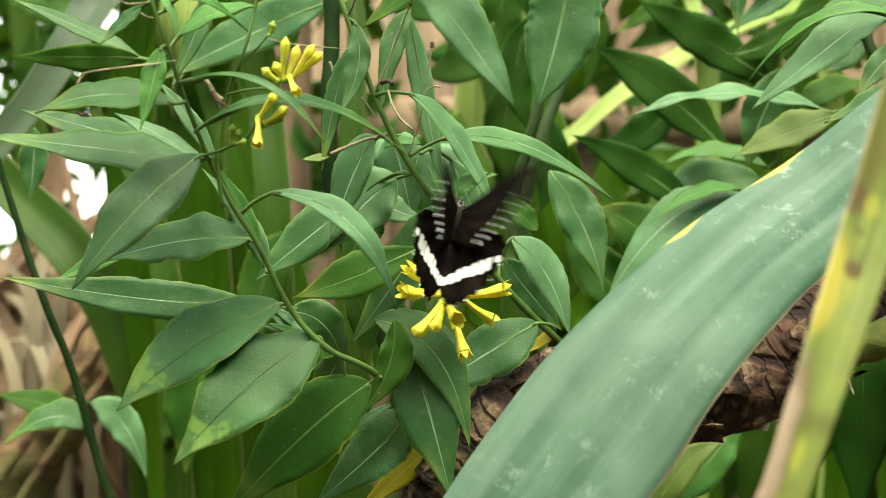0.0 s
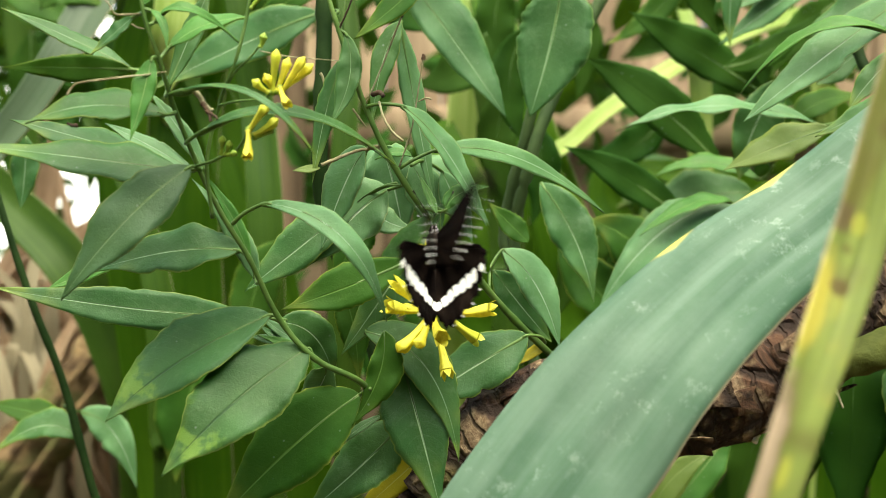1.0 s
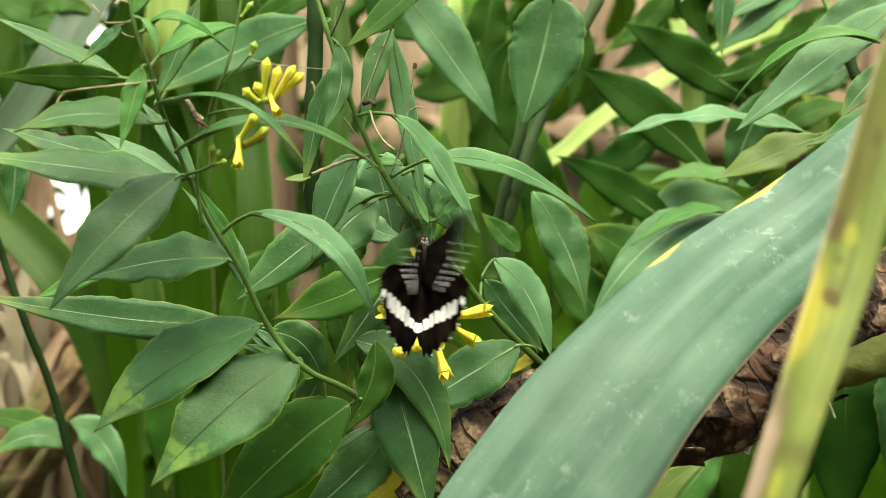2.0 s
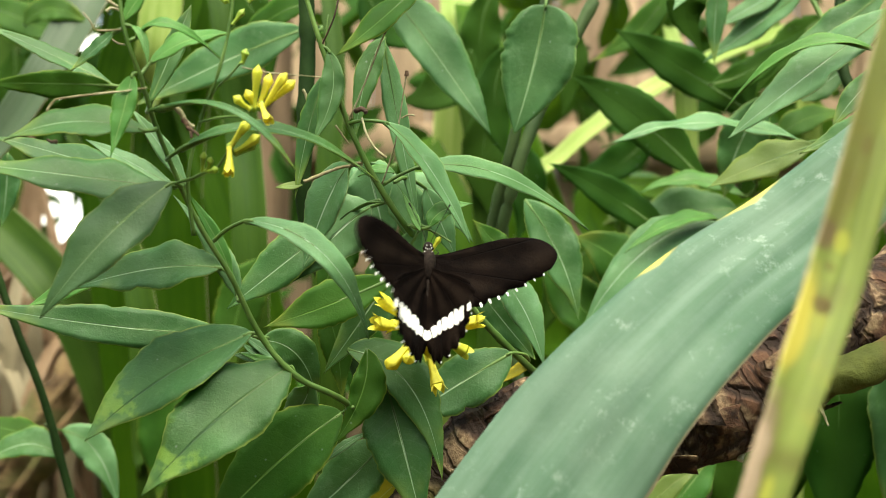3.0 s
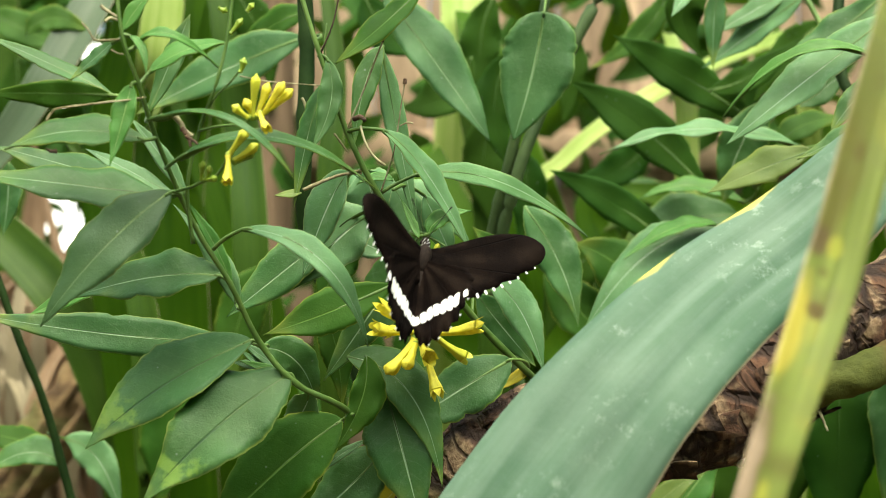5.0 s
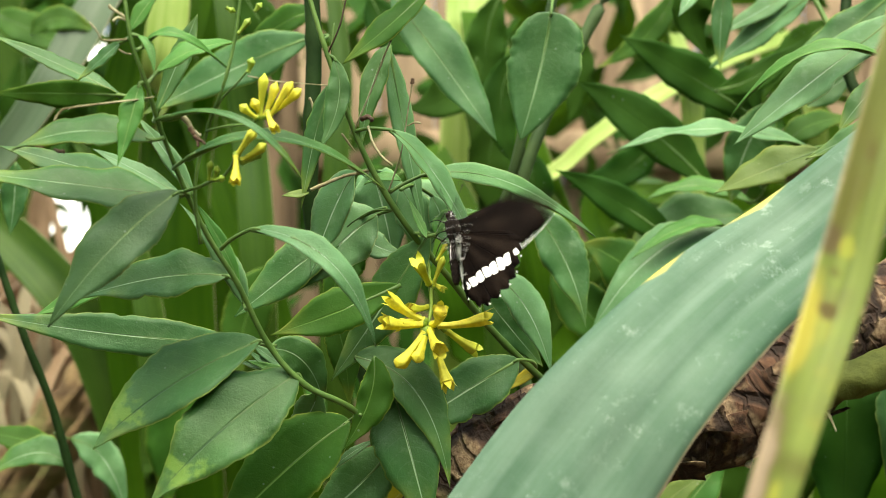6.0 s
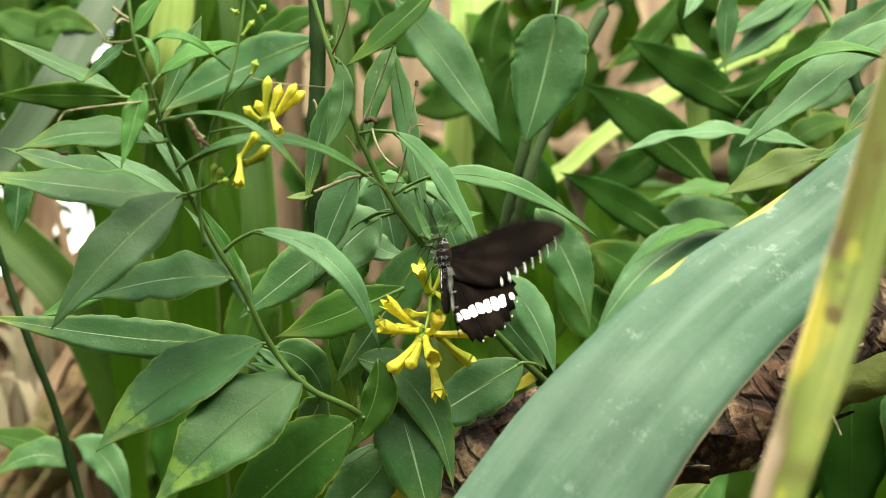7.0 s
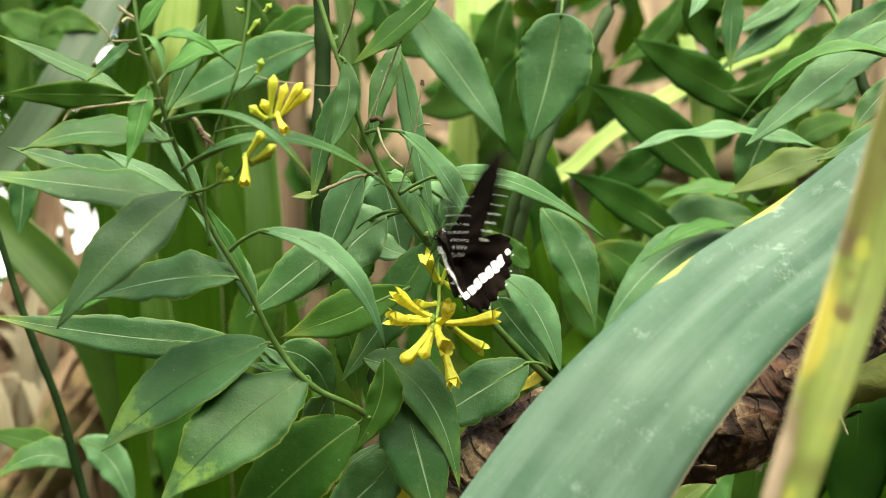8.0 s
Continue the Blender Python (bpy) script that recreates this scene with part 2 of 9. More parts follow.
    n.bump(n.math('ADD', n.math('MULTIPLY', ray, 1.0), fine), 0.5, 0.0005)
    return n.m


BLOTCHED = leaf_material("blotched_leaf", (0.021, 0.082, 0.020), (0.041, 0.134, 0.037), (0.26, 0.42, 0.18), (0.32, 0.40, 0.08), tip=0.35, blotch=0.4, midrib=(0.02, 0.05, 0.03), clear=0.5)
MATURE = leaf_material("mature_leaf", (0.029, 0.104, 0.028), (0.055, 0.162, 0.050), (0.26, 0.42, 0.20), (0.20, 0.32, 0.08), rough=0.46)
LEAF = leaf_material("shrub_leaf", (0.024, 0.094, 0.022), (0.047, 0.154, 0.042), (0.34, 0.50, 0.28), (0.30, 0.38, 0.06), tip=0.5)
YOUNG = leaf_material("young_leaf", (0.050, 0.175, 0.028), (0.080, 0.25, 0.045), (0.32, 0.48, 0.16), (0.26, 0.40, 0.08), rough=0.46, spots=0.0)
# shaded copy of the shrub leaf, darker and yellower in its own colour
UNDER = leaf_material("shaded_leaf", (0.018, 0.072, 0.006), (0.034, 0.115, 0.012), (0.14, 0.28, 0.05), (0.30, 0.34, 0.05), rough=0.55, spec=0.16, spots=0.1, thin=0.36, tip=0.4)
AGED = leaf_material("spotted_leaf", (0.022, 0.068, 0.028), (0.042, 0.105, 0.044), (0.15, 0.24, 0.10), (0.20, 0.24, 0.06), spots=0.8, rough=0.48)
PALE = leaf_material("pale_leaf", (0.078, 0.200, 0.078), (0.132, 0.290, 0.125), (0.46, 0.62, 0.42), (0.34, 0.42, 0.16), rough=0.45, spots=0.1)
# back leaves: the shade they stand in is put into this colour
SHADE_DARK = leaf_material("shade_dark_leaf", (0.007, 0.034, 0.003), (0.014, 0.055, 0.005), (0.022, 0.075, 0.010), (0.03, 0.09, 0.015), rough=0.6, spec=0.06, spots=0.1, thin=0.18, clear=0.15)
OLIVE = leaf_material("olive_leaf", (0.09, 0.15, 0.025), (0.14, 0.21, 0.04), (0.25, 0.32, 0.10), (0.30, 0.32, 0.06), spots=0.2)
YELLOWING = leaf_material("yellow_leaf", (0.32, 0.30, 0.015), (0.46, 0.40, 0.02), (0.40, 0.42, 0.10), (0.2, 0.13, 0.03), spots=0.3, glow=(0.5, 0.42, 0.02))
SPOT = (0.10, 0.07, 0.02)
STRAP = strap_material("grey_green_strap", (0.046, 0.108, 0.062), (0.108, 0.180, 0.128), (0.56, 0.50, 0.12), ribs=6.0, bloom=0.5, spec=0.2, rough=0.5, contrast=1.35, patches=((0.628, 0.682, 0.05), (0.718, 0.80, 0.065)))
YELLOW_STRAP = strap_material("yellowed_strap", (0.118, 0.157, 0.032), (0.235, 0.295, 0.068), (0.55, 0.44, 0.04), ribs=5.0, contrast=1.1, mottle=0.28, scars=0.5, glow=(0.45, 0.5, 0.06),
    stains=((-0.3, 0.62, 0.66, 0.90, (0.13, 0.12, 0.03), 0.8), (-0.2, 0.5, 0.36, 0.56, (0.15, 0.11, 0.055), 0.75), (-0.25, 0.40, 0.34, 0.55, (0.42, 0.32, 0.23), 0.95),
            (-0.2, 0.34, 0.53, 0.67, (0.50, 0.42, 0.065), 0.7), (0.35, 0.7, 0.42, 0.47, (0.50, 0.48, 0.07), 0.5), (0.20, 0.66, 0.612, 0.634, SPOT, 0.95), (-0.2, 0.36, 0.668, 0.705, (0.12, 0.085, 0.04), 0.9),
            (0.2, 0.5, 0.655, 0.668, SPOT, 0.6), (0.25, 0.6, 0.675, 0.70, (0.40, 0.41, 0.06), 0.6), (0.25, 0.55, 0.765, 0.79, SPOT, 0.85), (0.3, 0.6, 0.83, 0.85, SPOT, 0.6), (-0.3, 1.3, 0.74, 1.02, (0.15, 0.18, 0.045), 0.6)))
LIME_STRAP = strap_material("lime_strap", (0.22, 0.36, 0.05), (0.46, 0.58, 0.19), (0.45, 0.6, 0.2), ribs=7.0, glow=(0.24, 0.45, 0.05), thin=0.3)
GREEN_STRAP = strap_material("green_strap", (0.030, 0.090, 0.003), (0.064, 0.150, 0.008), (0.10, 0.2, 0.03), ribs=14.0, contrast=1.7, glow=(0.16, 0.38, 0.004), thin=0.40, spec=0.15)
OLIVE_STRAP = strap_material("deep_olive_strap", (0.022, 0.062, 0.006), (0.055, 0.110, 0.014), (0.10, 0.12, 0.03), ribs=10.0, glow=(0.10, 0.20, 0.005), thin=0.25, spec=0.15)
GREY_STRAP = strap_material("grey_strap", (0.048, 0.085, 0.042), (0.085, 0.125, 0.072), (0.3, 0.36, 0.2), ribs=12.0)
DRY_STRAP = strap_material("dry_strap", (0.14, 0.088, 0.048), (0.30, 0.21, 0.135), (0.3, 0.2, 0.12), ribs=14.0, rough=0.75, glow=(0.5, 0.3, 0.18), thin=0.2, contrast=1.4, spec=0.2)
OLD_STRAP = strap_material("bleached_strap", (0.16, 0.135, 0.08), (0.31, 0.27, 0.18), (0.4, 0.3, 0.2), ribs=12.0, rough=0.75, glow=(0.5, 0.4, 0.28), spec=0.2)
STEM = rough_material("green_stem", (0.05, 0.11, 0.02), (0.11, 0.19, 0.045), 60.0, rough=0.5, bump=0.35, dist=0.0008)
DARK_STEM = rough_material("dark_stem", (0.008, 0.022, 0.005), (0.020, 0.044, 0.011), 50.0, rough=0.65, bump=0.4, dist=0.001, spec=0.1)
GREY_STEM = rough_material("grey_stem", (0.030, 0.062, 0.020), (0.065, 0.11, 0.036), 30.0, rough=0.6, bump=0.4, dist=0.001)
TWIG = rough_material("dry_twig", (0.15, 0.13, 0.06), (0.38, 0.36, 0.22), 120.0, rough=0.8, dist=0.0006)
GREEN_WOOD = rough_material("green_wood", (0.035, 0.045, 0.010), (0.085, 0.10, 0.022), 40.0, rough=0.75, bump=0.9, dist=0.002, spec=0.12, mark=(0.09, 0.06, 0.025))
MARGIN = plain_material("dry_margin", (0.27, 0.21, 0.13), rough=0.8, vary=0.4, scale=260.0)
HUSK = rough_material("dark_husk", (0.03, 0.018, 0.012), (0.12, 0.072, 0.042), 150.0, rough=0.8, dist=0.0006)
BARK = bark_material()
TRUNK = rough_material("brown_trunk", (0.06, 0.035, 0.015), (0.26, 0.18, 0.085), 26.0, rough=0.85, bump=1.0, dist=0.012, mark=(0.12, 0.13, 0.04), stretch=(1, 1, 2.2))
TIMBER = rough_material("pinkish_timber", (0.17, 0.115, 0.075), (0.36, 0.27, 0.17), 5.0, rough=0.8, bump=0.4, dist=0.002, stretch=(6, 6, 0.7))
POST = rough_material("brown_post", (0.10, 0.066, 0.040), (0.24, 0.165, 0.105), 5.0, rough=0.85, bump=0.6, dist=0.003, stretch=(9, 9, 0.8))
SOIL = rough_material("leaf_litter", (0.045, 0.028, 0.016), (0.16, 0.10, 0.06), 6.0, rough=0.95, bump=1.0, dist=0.03)
PETAL = plain_material("yellow_petal", (0.74, 0.69, 0.07), rough=0.55, vary=0.22, scale=260.0, thin=0.25, glow=(0.82, 0.74, 0.05))
PETAL_OLD = plain_material("green_yellow_petal", (0.52, 0.55, 0.05), rough=0.5, vary=0.2, scale=160.0, thin=0.2)
THROAT = plain_material("flower_throat", (0.66, 0.56, 0.06), rough=0.7, vary=0.3, scale=300.0)
CALYX = plain_material("calyx", (0.20, 0.30, 0.03), rough=0.5, vary=0.25, scale=180.0)
WING = wing_material()
WHITE = plain_material("white_scales", (0.80, 0.80, 0.77), rough=0.75, vary=0.08, scale=500.0, spec=0.2)
BODY = plain_material("black_body", (0.013, 0.009, 0.007), rough=0.8, vary=0.5, scale=900.0, spec=0.1)


# ---- shapes ----
OWN_SPACE = set()  # things whose parts are built round their own origin


def thing(name, place, label, category, group="", kind=""):
    ob = new(name)
    ob.location = place
    ob.empty_display_size = 0.02
    return tagged(ob, label, category, group, kind)


def part(name, bm, material, parent, label=""):
    me = bpy.data.meshes.new(name)
    bm.to_mesh(me)
    bm.free()
    return fixed(name, me, material, parent, label)


def fixed(name, me, material, parent, label=""):
    for m in material if isinstance(material, (list, tuple)) else (material,):
        me.materials.append(m)
    me.shade_smooth()
    ob = new(name, me)
    ob.parent = parent
    up = parent if parent not in OWN_SPACE else None
    at = Vector((0, 0, 0))
    while up:
        at += Vector(up.location)
        up = up.parent
    ob.location = -at
    return tagged(ob, label)


def bend(a, b, c):
    """A smooth curve from a through b to c."""
    a, b, c = Vector(a), Vector(b), Vector(c)
    k = 2 * b - (a + c) / 2
    return lambda s: a * (1 - s) ** 2 + k * 2 * s * (1 - s) + c * s * s


def spline(points):
    p = [Vector(q) for q in points]
    p = [2 * p[0] - p[1], *p, 2 * p[-1] - p[-2]]
    n = len(p) - 3

    def at(s):
        i = min(int(s * n), n - 1)
        t = s * n - i
        a, b, c, d = p[i:i + 4]
        return 0.5 * (2 * b + (c - a) * t + (2 * a - 5 * b + 4 * c - d) * t * t + (3 * b - a - 3 * c + d) * t ** 3)
    return at


def tube_into(bm, curve, radius, steps=16, sides=8, slot=0, rough=0.0, seed=0, caps=True, uv=None):
    rings = []
    for i in range(steps + 1):
        s = i / steps
        p = curve(s)
        d = (curve(min(1, s + 0.01)) - curve(max(0, s - 0.01))).normalized()
        x = d.cross(Vector((0.13, 0.21, 1)) if abs(d.z) < 0.9 else Vector((1, 0.1, 0))).normalized()
        y = d.cross(x)
        ring = []
        for j in range(sides):
            a = 2 * math.pi * j / sides
            r = radius(s)
            if rough:
                r *= 1 + rough * noise.noise(Vector((math.cos(a) * 1.3 + seed, math.sin(a) * 1.3, s * steps * 0.35)))
            ring.append(bm.verts.new(p + (x * math.cos(a) + y * math.sin(a)) * r))
        rings.append(ring)
    for i in range(steps):
        for j in range(sides):
            k = (j + 1) % sides
            f = bm.faces.new((rings[i][j], rings[i][k], rings[i + 1][k], rings[i + 1][j]))
            f.material_index = slot
            if uv:
                for lp, (u, v) in zip(f.loops, ((j, i), (j + 1, i), (j + 1, i + 1), (j, i + 1))):
                    lp[uv].uv = (u / sides, v / steps)
    if caps:
        bm.faces.new(list(reversed(rings[0]))).material_index = slot
        bm.faces.new(rings[-1]).material_index = slot
    return rings


def stem(parent, points, r0, r1, material, name="stem", nodes=0, label="", sides=8, steps=0, rough=0.08):
    bm = bmesh.new()
    seed = random.random() * 40

    def radius(s):
        r = r0 + (r1 - r0) * s
        if nodes:
            r *= 1 + 0.16 * max(0.0, math.cos(s * nodes * 2 * math.pi)) ** 10
        return r
    tube_into(bm, spline(points), radius, steps or max(10, 7 * len(points)), sides, rough=rough, seed=seed)
    return part(name, bm, material, parent, label)


def sheet_into(bm, rows, thick, uvs):
    """A thin closed sheet from rows of (point, normal, v); the points run across."""
    uv = bm.loops.layers.uv.verify()
    top = [[bm.verts.new(p + n * thick / 2) for p, n in row] for row in rows]
    low = [[bm.verts.new(p - n * thick / 2) for p, n in row] for row in rows]
    nr, nc = len(rows), len(rows[0])

    def quad(vs, cs):
        f = bm.faces.new(vs)
        for lp, c in zip(f.loops, cs):
            lp[uv].uv = c
    for i in range(nr - 1):
        for j in range(nc - 1):
            q = ((i, j), (i, j + 1), (i + 1, j + 1), (i + 1, j))
            quad([top[a][b] for a, b in q], [uvs[a][b] for a, b in q])
            q = q[::-1]
            quad([low[a][b] for a, b in q], [uvs[a][b] for a, b in q])
    rim = [(0, j) for j in range(nc)] + [(i, nc - 1) for i in range(1, nr)] + [(nr - 1, j) for j in range(nc - 2, -1, -1)] + [(i, 0) for i in range(nr - 2, 0, -1)]
    for k, (a, b) in enumerate(rim):
        c, d = rim[(k + 1) % len(rim)]
        quad((top[a][b], low[a][b], low[c][d], top[c][d]), (uvs[a][b], uvs[a][b], uvs[c][d], uvs[c][d]))


def leaf(parent, base, mid, tip, wl, wr, material, stalk=None, roll=0.0, fold=0.16, wave=0.075, peak=0.44, up=0.6, point=0.45, blunt=0.75, name="leaf", label=""):
    """A leaf blade along base, mid, tip with half widths wl and wr in metres; stalk: where its stalk leaves the stem."""
    curve = bend(base, mid, tip)
    ph, ph2 = random.uniform(0, 6.3), random.uniform(0, 6.3)
    freq = random.uniform(12, 22)
    teeth = random.uniform(30, 42)
    # some blades have a bite or a tear in the edge
    bites = [(random.choice((-1, 1)), random.uniform(0.25, 0.85), random.uniform(0.06, 0.22), random.uniform(0.012, 0.03)) for _ in range(random.choice((0, 0, 1, 2)))] if max(wl, wr) < 0.015 else []
    face = Vector((0, -math.sqrt(1 - up * up), up))
    rows, uvs = [], []
    cols = (-1, -0.72, -0.38, 0, 0.38, 0.72, 1)
    size = (Vector(tip) - Vector(base)).length
    nr = 44
    for i in range(nr + 1):
        s = i / nr
        p = curve(s)
        t = (curve(min(1, s + 0.02)) - curve(max(0, s - 0.02))).normalized()
        side = t.cross(face).normalized()
        n = side.cross(t).normalized()
        spin = Matrix.Rotation(radians(roll) + 0.10 * math.sin(s * 3 + ph), 3, t)
        side, n = spin @ side, spin @ n
        # a rounded base, then a drawn-out point
        if s < peak:
            prof = math.sin(math.pi / 2 * s / peak) ** blunt
        else:
            u = (s - peak) / (1 - peak)
            prof = (1 - point) * (1 - u * u) + point * 0.5 * (1 + math.cos(math.pi * u))
        prof = max(prof, 0.012) * (1 + 0.02 * math.sin(19 * s + ph2))
        row, urow = [], []
        for c in cols:
            w = (wl if c < 0 else wr) * prof
            if abs(c) == 1:
                for bc, bs, bd, bw in bites:
                    if bc == c:
                        w *= 1 - bd * math.exp(-((s - bs) / bw) ** 2)
                w *= 1 + 0.075 * noise.noise(Vector((s * 8.0, c * 3 + ph, ph2))) + 0.04 * abs(math.sin(teeth * s + c + ph)) - 0.02 + 0.05 * noise.noise(Vector((s * 30.0, c * 3 + ph2, ph)))
            lift = abs(c) * w * fold * (1.0 - 0.35 * abs(c))
            lift += wave * abs(c) ** 1.6 * max(wl, wr) * math.sin(freq * s + (ph if c < 0 else ph2)) * (0.3 + prof)
            row.append((p + side * (c * w) + n * lift, n))
            urow.append((0.5 + c / 2, s))
        rows.append(row)
        uvs.append(urow)
    bm = bmesh.new()
    sheet_into(bm, rows, 0.00035, uvs)
    # raised midrib below the blade, running on into the stalk
    uv = bm.loops.layers.uv.verify()
    below = [rows[i][3][0] - rows[i][3][1] * 0.0004 for i in (0, 11, 22, 33, nr)]
    tube_into(bm, spline(below), lambda s: 0.0010 * (1 - s) * min(1.0, size / 0.06) + 0.00015, 12, 5, slot=1)
    if stalk:
        a0, b0 = Vector(stalk), Vector(base)
        d = (curve(0.04) - curve(0)).normalized()
        tube_into(bm, spline([a0, (a0 + b0) / 2 - d * (b0 - a0).length * 0.12, b0, curve(0.05)]), lambda s: 0.0009 - 0.0002 * s, 8, 6, slot=1)
    return part(name, bm, [material, STEM], parent, label)


def strap(parent, points, widths, material, face=(0, -0.85, 0.5), ridge=0.0, folds=0, keel=0.15, thick=0.0012, name="strap_leaf", label="", nr=40, twist=0.0, margin=0.0, margin_side=-1):
    """A long strap leaf along points, with full widths spread evenly along it."""
    curve = spline(points)
    rows, uvs = [], []
    cols = [k / 8 - 1 for k in range(17)]
    ph = random.uniform(0, 6.3)
    for i in range(nr + 1):
        s = i / nr
        p = curve(s)
        t = (curve(min(1, s + 0.01)) - curve(max(0, s - 0.01))).normalized()
        side = t.cross(Vector(face)).normalized()
        n = side.cross(t).normalized()
        spin = Matrix.Rotation(radians(twist) * (s - 0.5), 3, t)
        side, n = spin @ side, spin @ n
        k = s * (len(widths) - 1)
        j = min(int(k), len(widths) - 2)
        w = 0.5 * (widths[j] + (widths[j + 1] - widths[j]) * (k - j))
        row = []
        for c in cols:
            lift = keel * w * abs(c) ** 1.5 + ridge * w * math.cos(c * math.pi * folds) + 0.02 * w * math.sin(9 * s + ph + 2 * c)
            edge = 1 + 0.012 * math.sin(31 * s + ph) * abs(c)
            row.append((p + side * c * w * edge + n * lift, n))
        rows.append(row)
        uvs.append([(0.5 + c / 2, s) for c in cols])
    bm = bmesh.new()
    sheet_into(bm, rows, thick, uvs)
    blade = part(name, bm, material, parent, label)
    if margin:
        # a dry thickened margin along one edge
        bm = bmesh.new()
        tube_into(bm, spline([row[margin_side][0] for row in rows]), lambda s: margin * (1 + 0.35 * math.sin(70 * s)), 160, 5)
        part("leaf_margin", bm, MARGIN, blade, "thin dry brownish leaf margin").location = (0, 0, 0)
    return blade


def trumpet(parent, base, end, material, spread=1.0, size=1.0, name="flower", label=""):
    """A tubular flower from its stalk end to its mouth, with five pointed lobes (spread 0: a bud)."""
    a, b = Vector(base), Vector(end)
    d = (b - a).normalized()
    x = d.cross(Vector((0.2, 0.3, 1))).normalized()
    y = d.cross(x)
    length = (b - a).length
    bm = bmesh.new()
    prof = ((0.0, 0.0007), (0.04, 0.0013), (0.13, 0.0015), (0.17, 0.0011), (0.30, 0.0011), (0.50, 0.0013), (0.68, 0.0016), (0.82, 0.0021), (0.92, 0.0023), (0.97, 0.0019 + 0.0004 * spread))
    rings = []
    sag = Vector((0, 0, -0.05 * length)) + x * random.uniform(-0.05, 0.05) * length
    turn = random.uniform(0, 6.3)
    for s, r in prof:
        c = a + d * length * s + sag * math.sin(s * math.pi)
        ribs = 0.02 if s < 0.16 else 0.11
        rings.append([bm.verts.new(c + (x * math.cos(k * math.pi / 10 + turn) + y * math.sin(k * math.pi / 10 + turn)) * r * size * (1 + ribs * math.cos(k * math.pi / 2) + 0.05 * noise.noise(Vector((k * 0.9, s * 9, turn))))) for k in range(20)])
    for i in range(len(rings) - 1):
        for k in range(20):
            f = bm.faces.new((rings[i][k], rings[i][(k + 1) % 20], rings[i + 1][(k + 1) % 20], rings[i + 1][k]))
            f.material_index = 1 if i < 2 else 0
    last = rings[-1]
    if spread < 0.3:
        neck = [bm.verts.new(b + (q.co - b).normalized() * 0.0010 * size * (1 + 0.25 * math.cos(k * math.pi / 2)) + d * 0.0006) for k, q in enumerate(last)]
        t = bm.verts.new(b + d * 0.0014)
        for k in range(20):
            j = (k + 1) % 20
            bm.faces.new((last[k], last[j], neck[j], neck[k]))
            bm.faces.new((neck[k], neck[j], t))
    else:
        # five narrow lobes bent outwards round an open throat
        for k in range(0, 20, 4):
            ang = (k + 2) * math.pi / 10 + turn
            out = x * math.cos(ang) + y * math.sin(ang)
            across = d.cross(out)
            flare = random.uniform(0.15, 0.75) * spread
            m = b + out * (0.0021 + 0.0010 * flare) * size + d * 0.0009 * size
            left, right = bm.verts.new(m + across * 0.00105 * size), bm.verts.new(m - across * 0.00105 * size)
            crest = bm.verts.new(m + d * 0.0003 * size)
            t = bm.verts.new(b + out * (0.0022 + 0.0020 * flare) * size + d * random.uniform(0.0014, 0.0030) * size)
            e = [last[(k + j) % 20] for j in range(5)]
            ccw = (left.co - e[4].co).length < (left.co - e[0].co).length
            p, q = (right, left) if ccw else (left, right)
            bm.faces.new((e[0], e[1], p))
            bm.faces.new((e[1], e[2], crest, p))
            bm.faces.new((e[2], e[3], q, crest))
            bm.faces.new((e[3], e[4], q))
            bm.faces.new((p, crest, t))
            bm.faces.new((crest, q, t))
        c = bm.verts.new(b - d * length * 0.05)
        for k in range(20):
            bm.faces.new((last[(k + 1) % 20], last[k], c)).material_index = 2
    bmesh.ops.recalc_face_normals(bm, faces=bm.faces)
    return part(name, bm, [material, CALYX, THROAT], parent, label)


# ---- the ground and what closes the place ----
def ground_sheet():
    bm = bmesh.new()
    edges = [-60, -25, -10, -5, -3] + [k * 0.2 for k in range(-12, 13)] + [3, 5, 10, 25, 60]
    grid = [[bm.verts.new((x, y, 0.04 * noise.noise(Vector((x * 2.1, y * 2.1, 0))) - 0.03)) for x in edges] for y in edges]
    for i in range(len(edges) - 1):
        for j in range(len(edges) - 1):
            bm.faces.new((grid[i][j], grid[i][j + 1], grid[i + 1][j + 1], grid[i + 1][j]))
    ob = part("ground", bm, SOIL, None)
    return tagged(ob, "brown soil strewn with dry leaf litter", "ground", kind="structure")


def hedge(name, spots, material, size, label):
    """Far greenery nobody could count: small folded leaves in drifts round each spot (x, y, z, radius, leaves)."""
    rng = np.random.default_rng(7)
    vs, fs = [], []
    for x, y, z, r, count in spots:
        for _ in range(count):
            c = np.array((x, y, z)) + rng.normal(0, 1, 3) * r * (0.55, 0.3, 0.55)
            d = rng.normal(0, 1, 3)
            d[2] -= 0.5
            d /= np.linalg.norm(d)
            s = np.cross(d, rng.normal(0, 1, 3))
            s /= np.linalg.norm(s)
            n = np.cross(d, s)
            ln, w = size * rng.uniform(0.6, 1.3), size * rng.uniform(0.14, 0.22)
            k = len(vs)
            for a, b, e in ((0, 0, 0), (0.3, 0.8, 0.12), (0.3, 0, 0), (0.3, -0.8, 0.12), (0.65, 0.75, 0.1), (0.65, 0, -0.04), (0.65, -0.75, 0.1), (1, 0, -0.16)):
                vs.append(tuple(c + d * a * ln + s * b * w + n * e * ln))
            fs += [(k, k + 2, k + 1), (k, k + 3, k + 2), (k + 1, k + 2, k + 5, k + 4), (k + 2, k + 3, k + 6, k + 5), (k + 4, k + 5, k + 7), (k + 5, k + 6, k + 7)]
    me = bpy.data.meshes.new(name)
    me.from_pydata(vs, [], fs)
    ob = fixed(name, me, material, None)
    return tagged(ob, label, "foliage", kind="stuff")


def timber_screen():
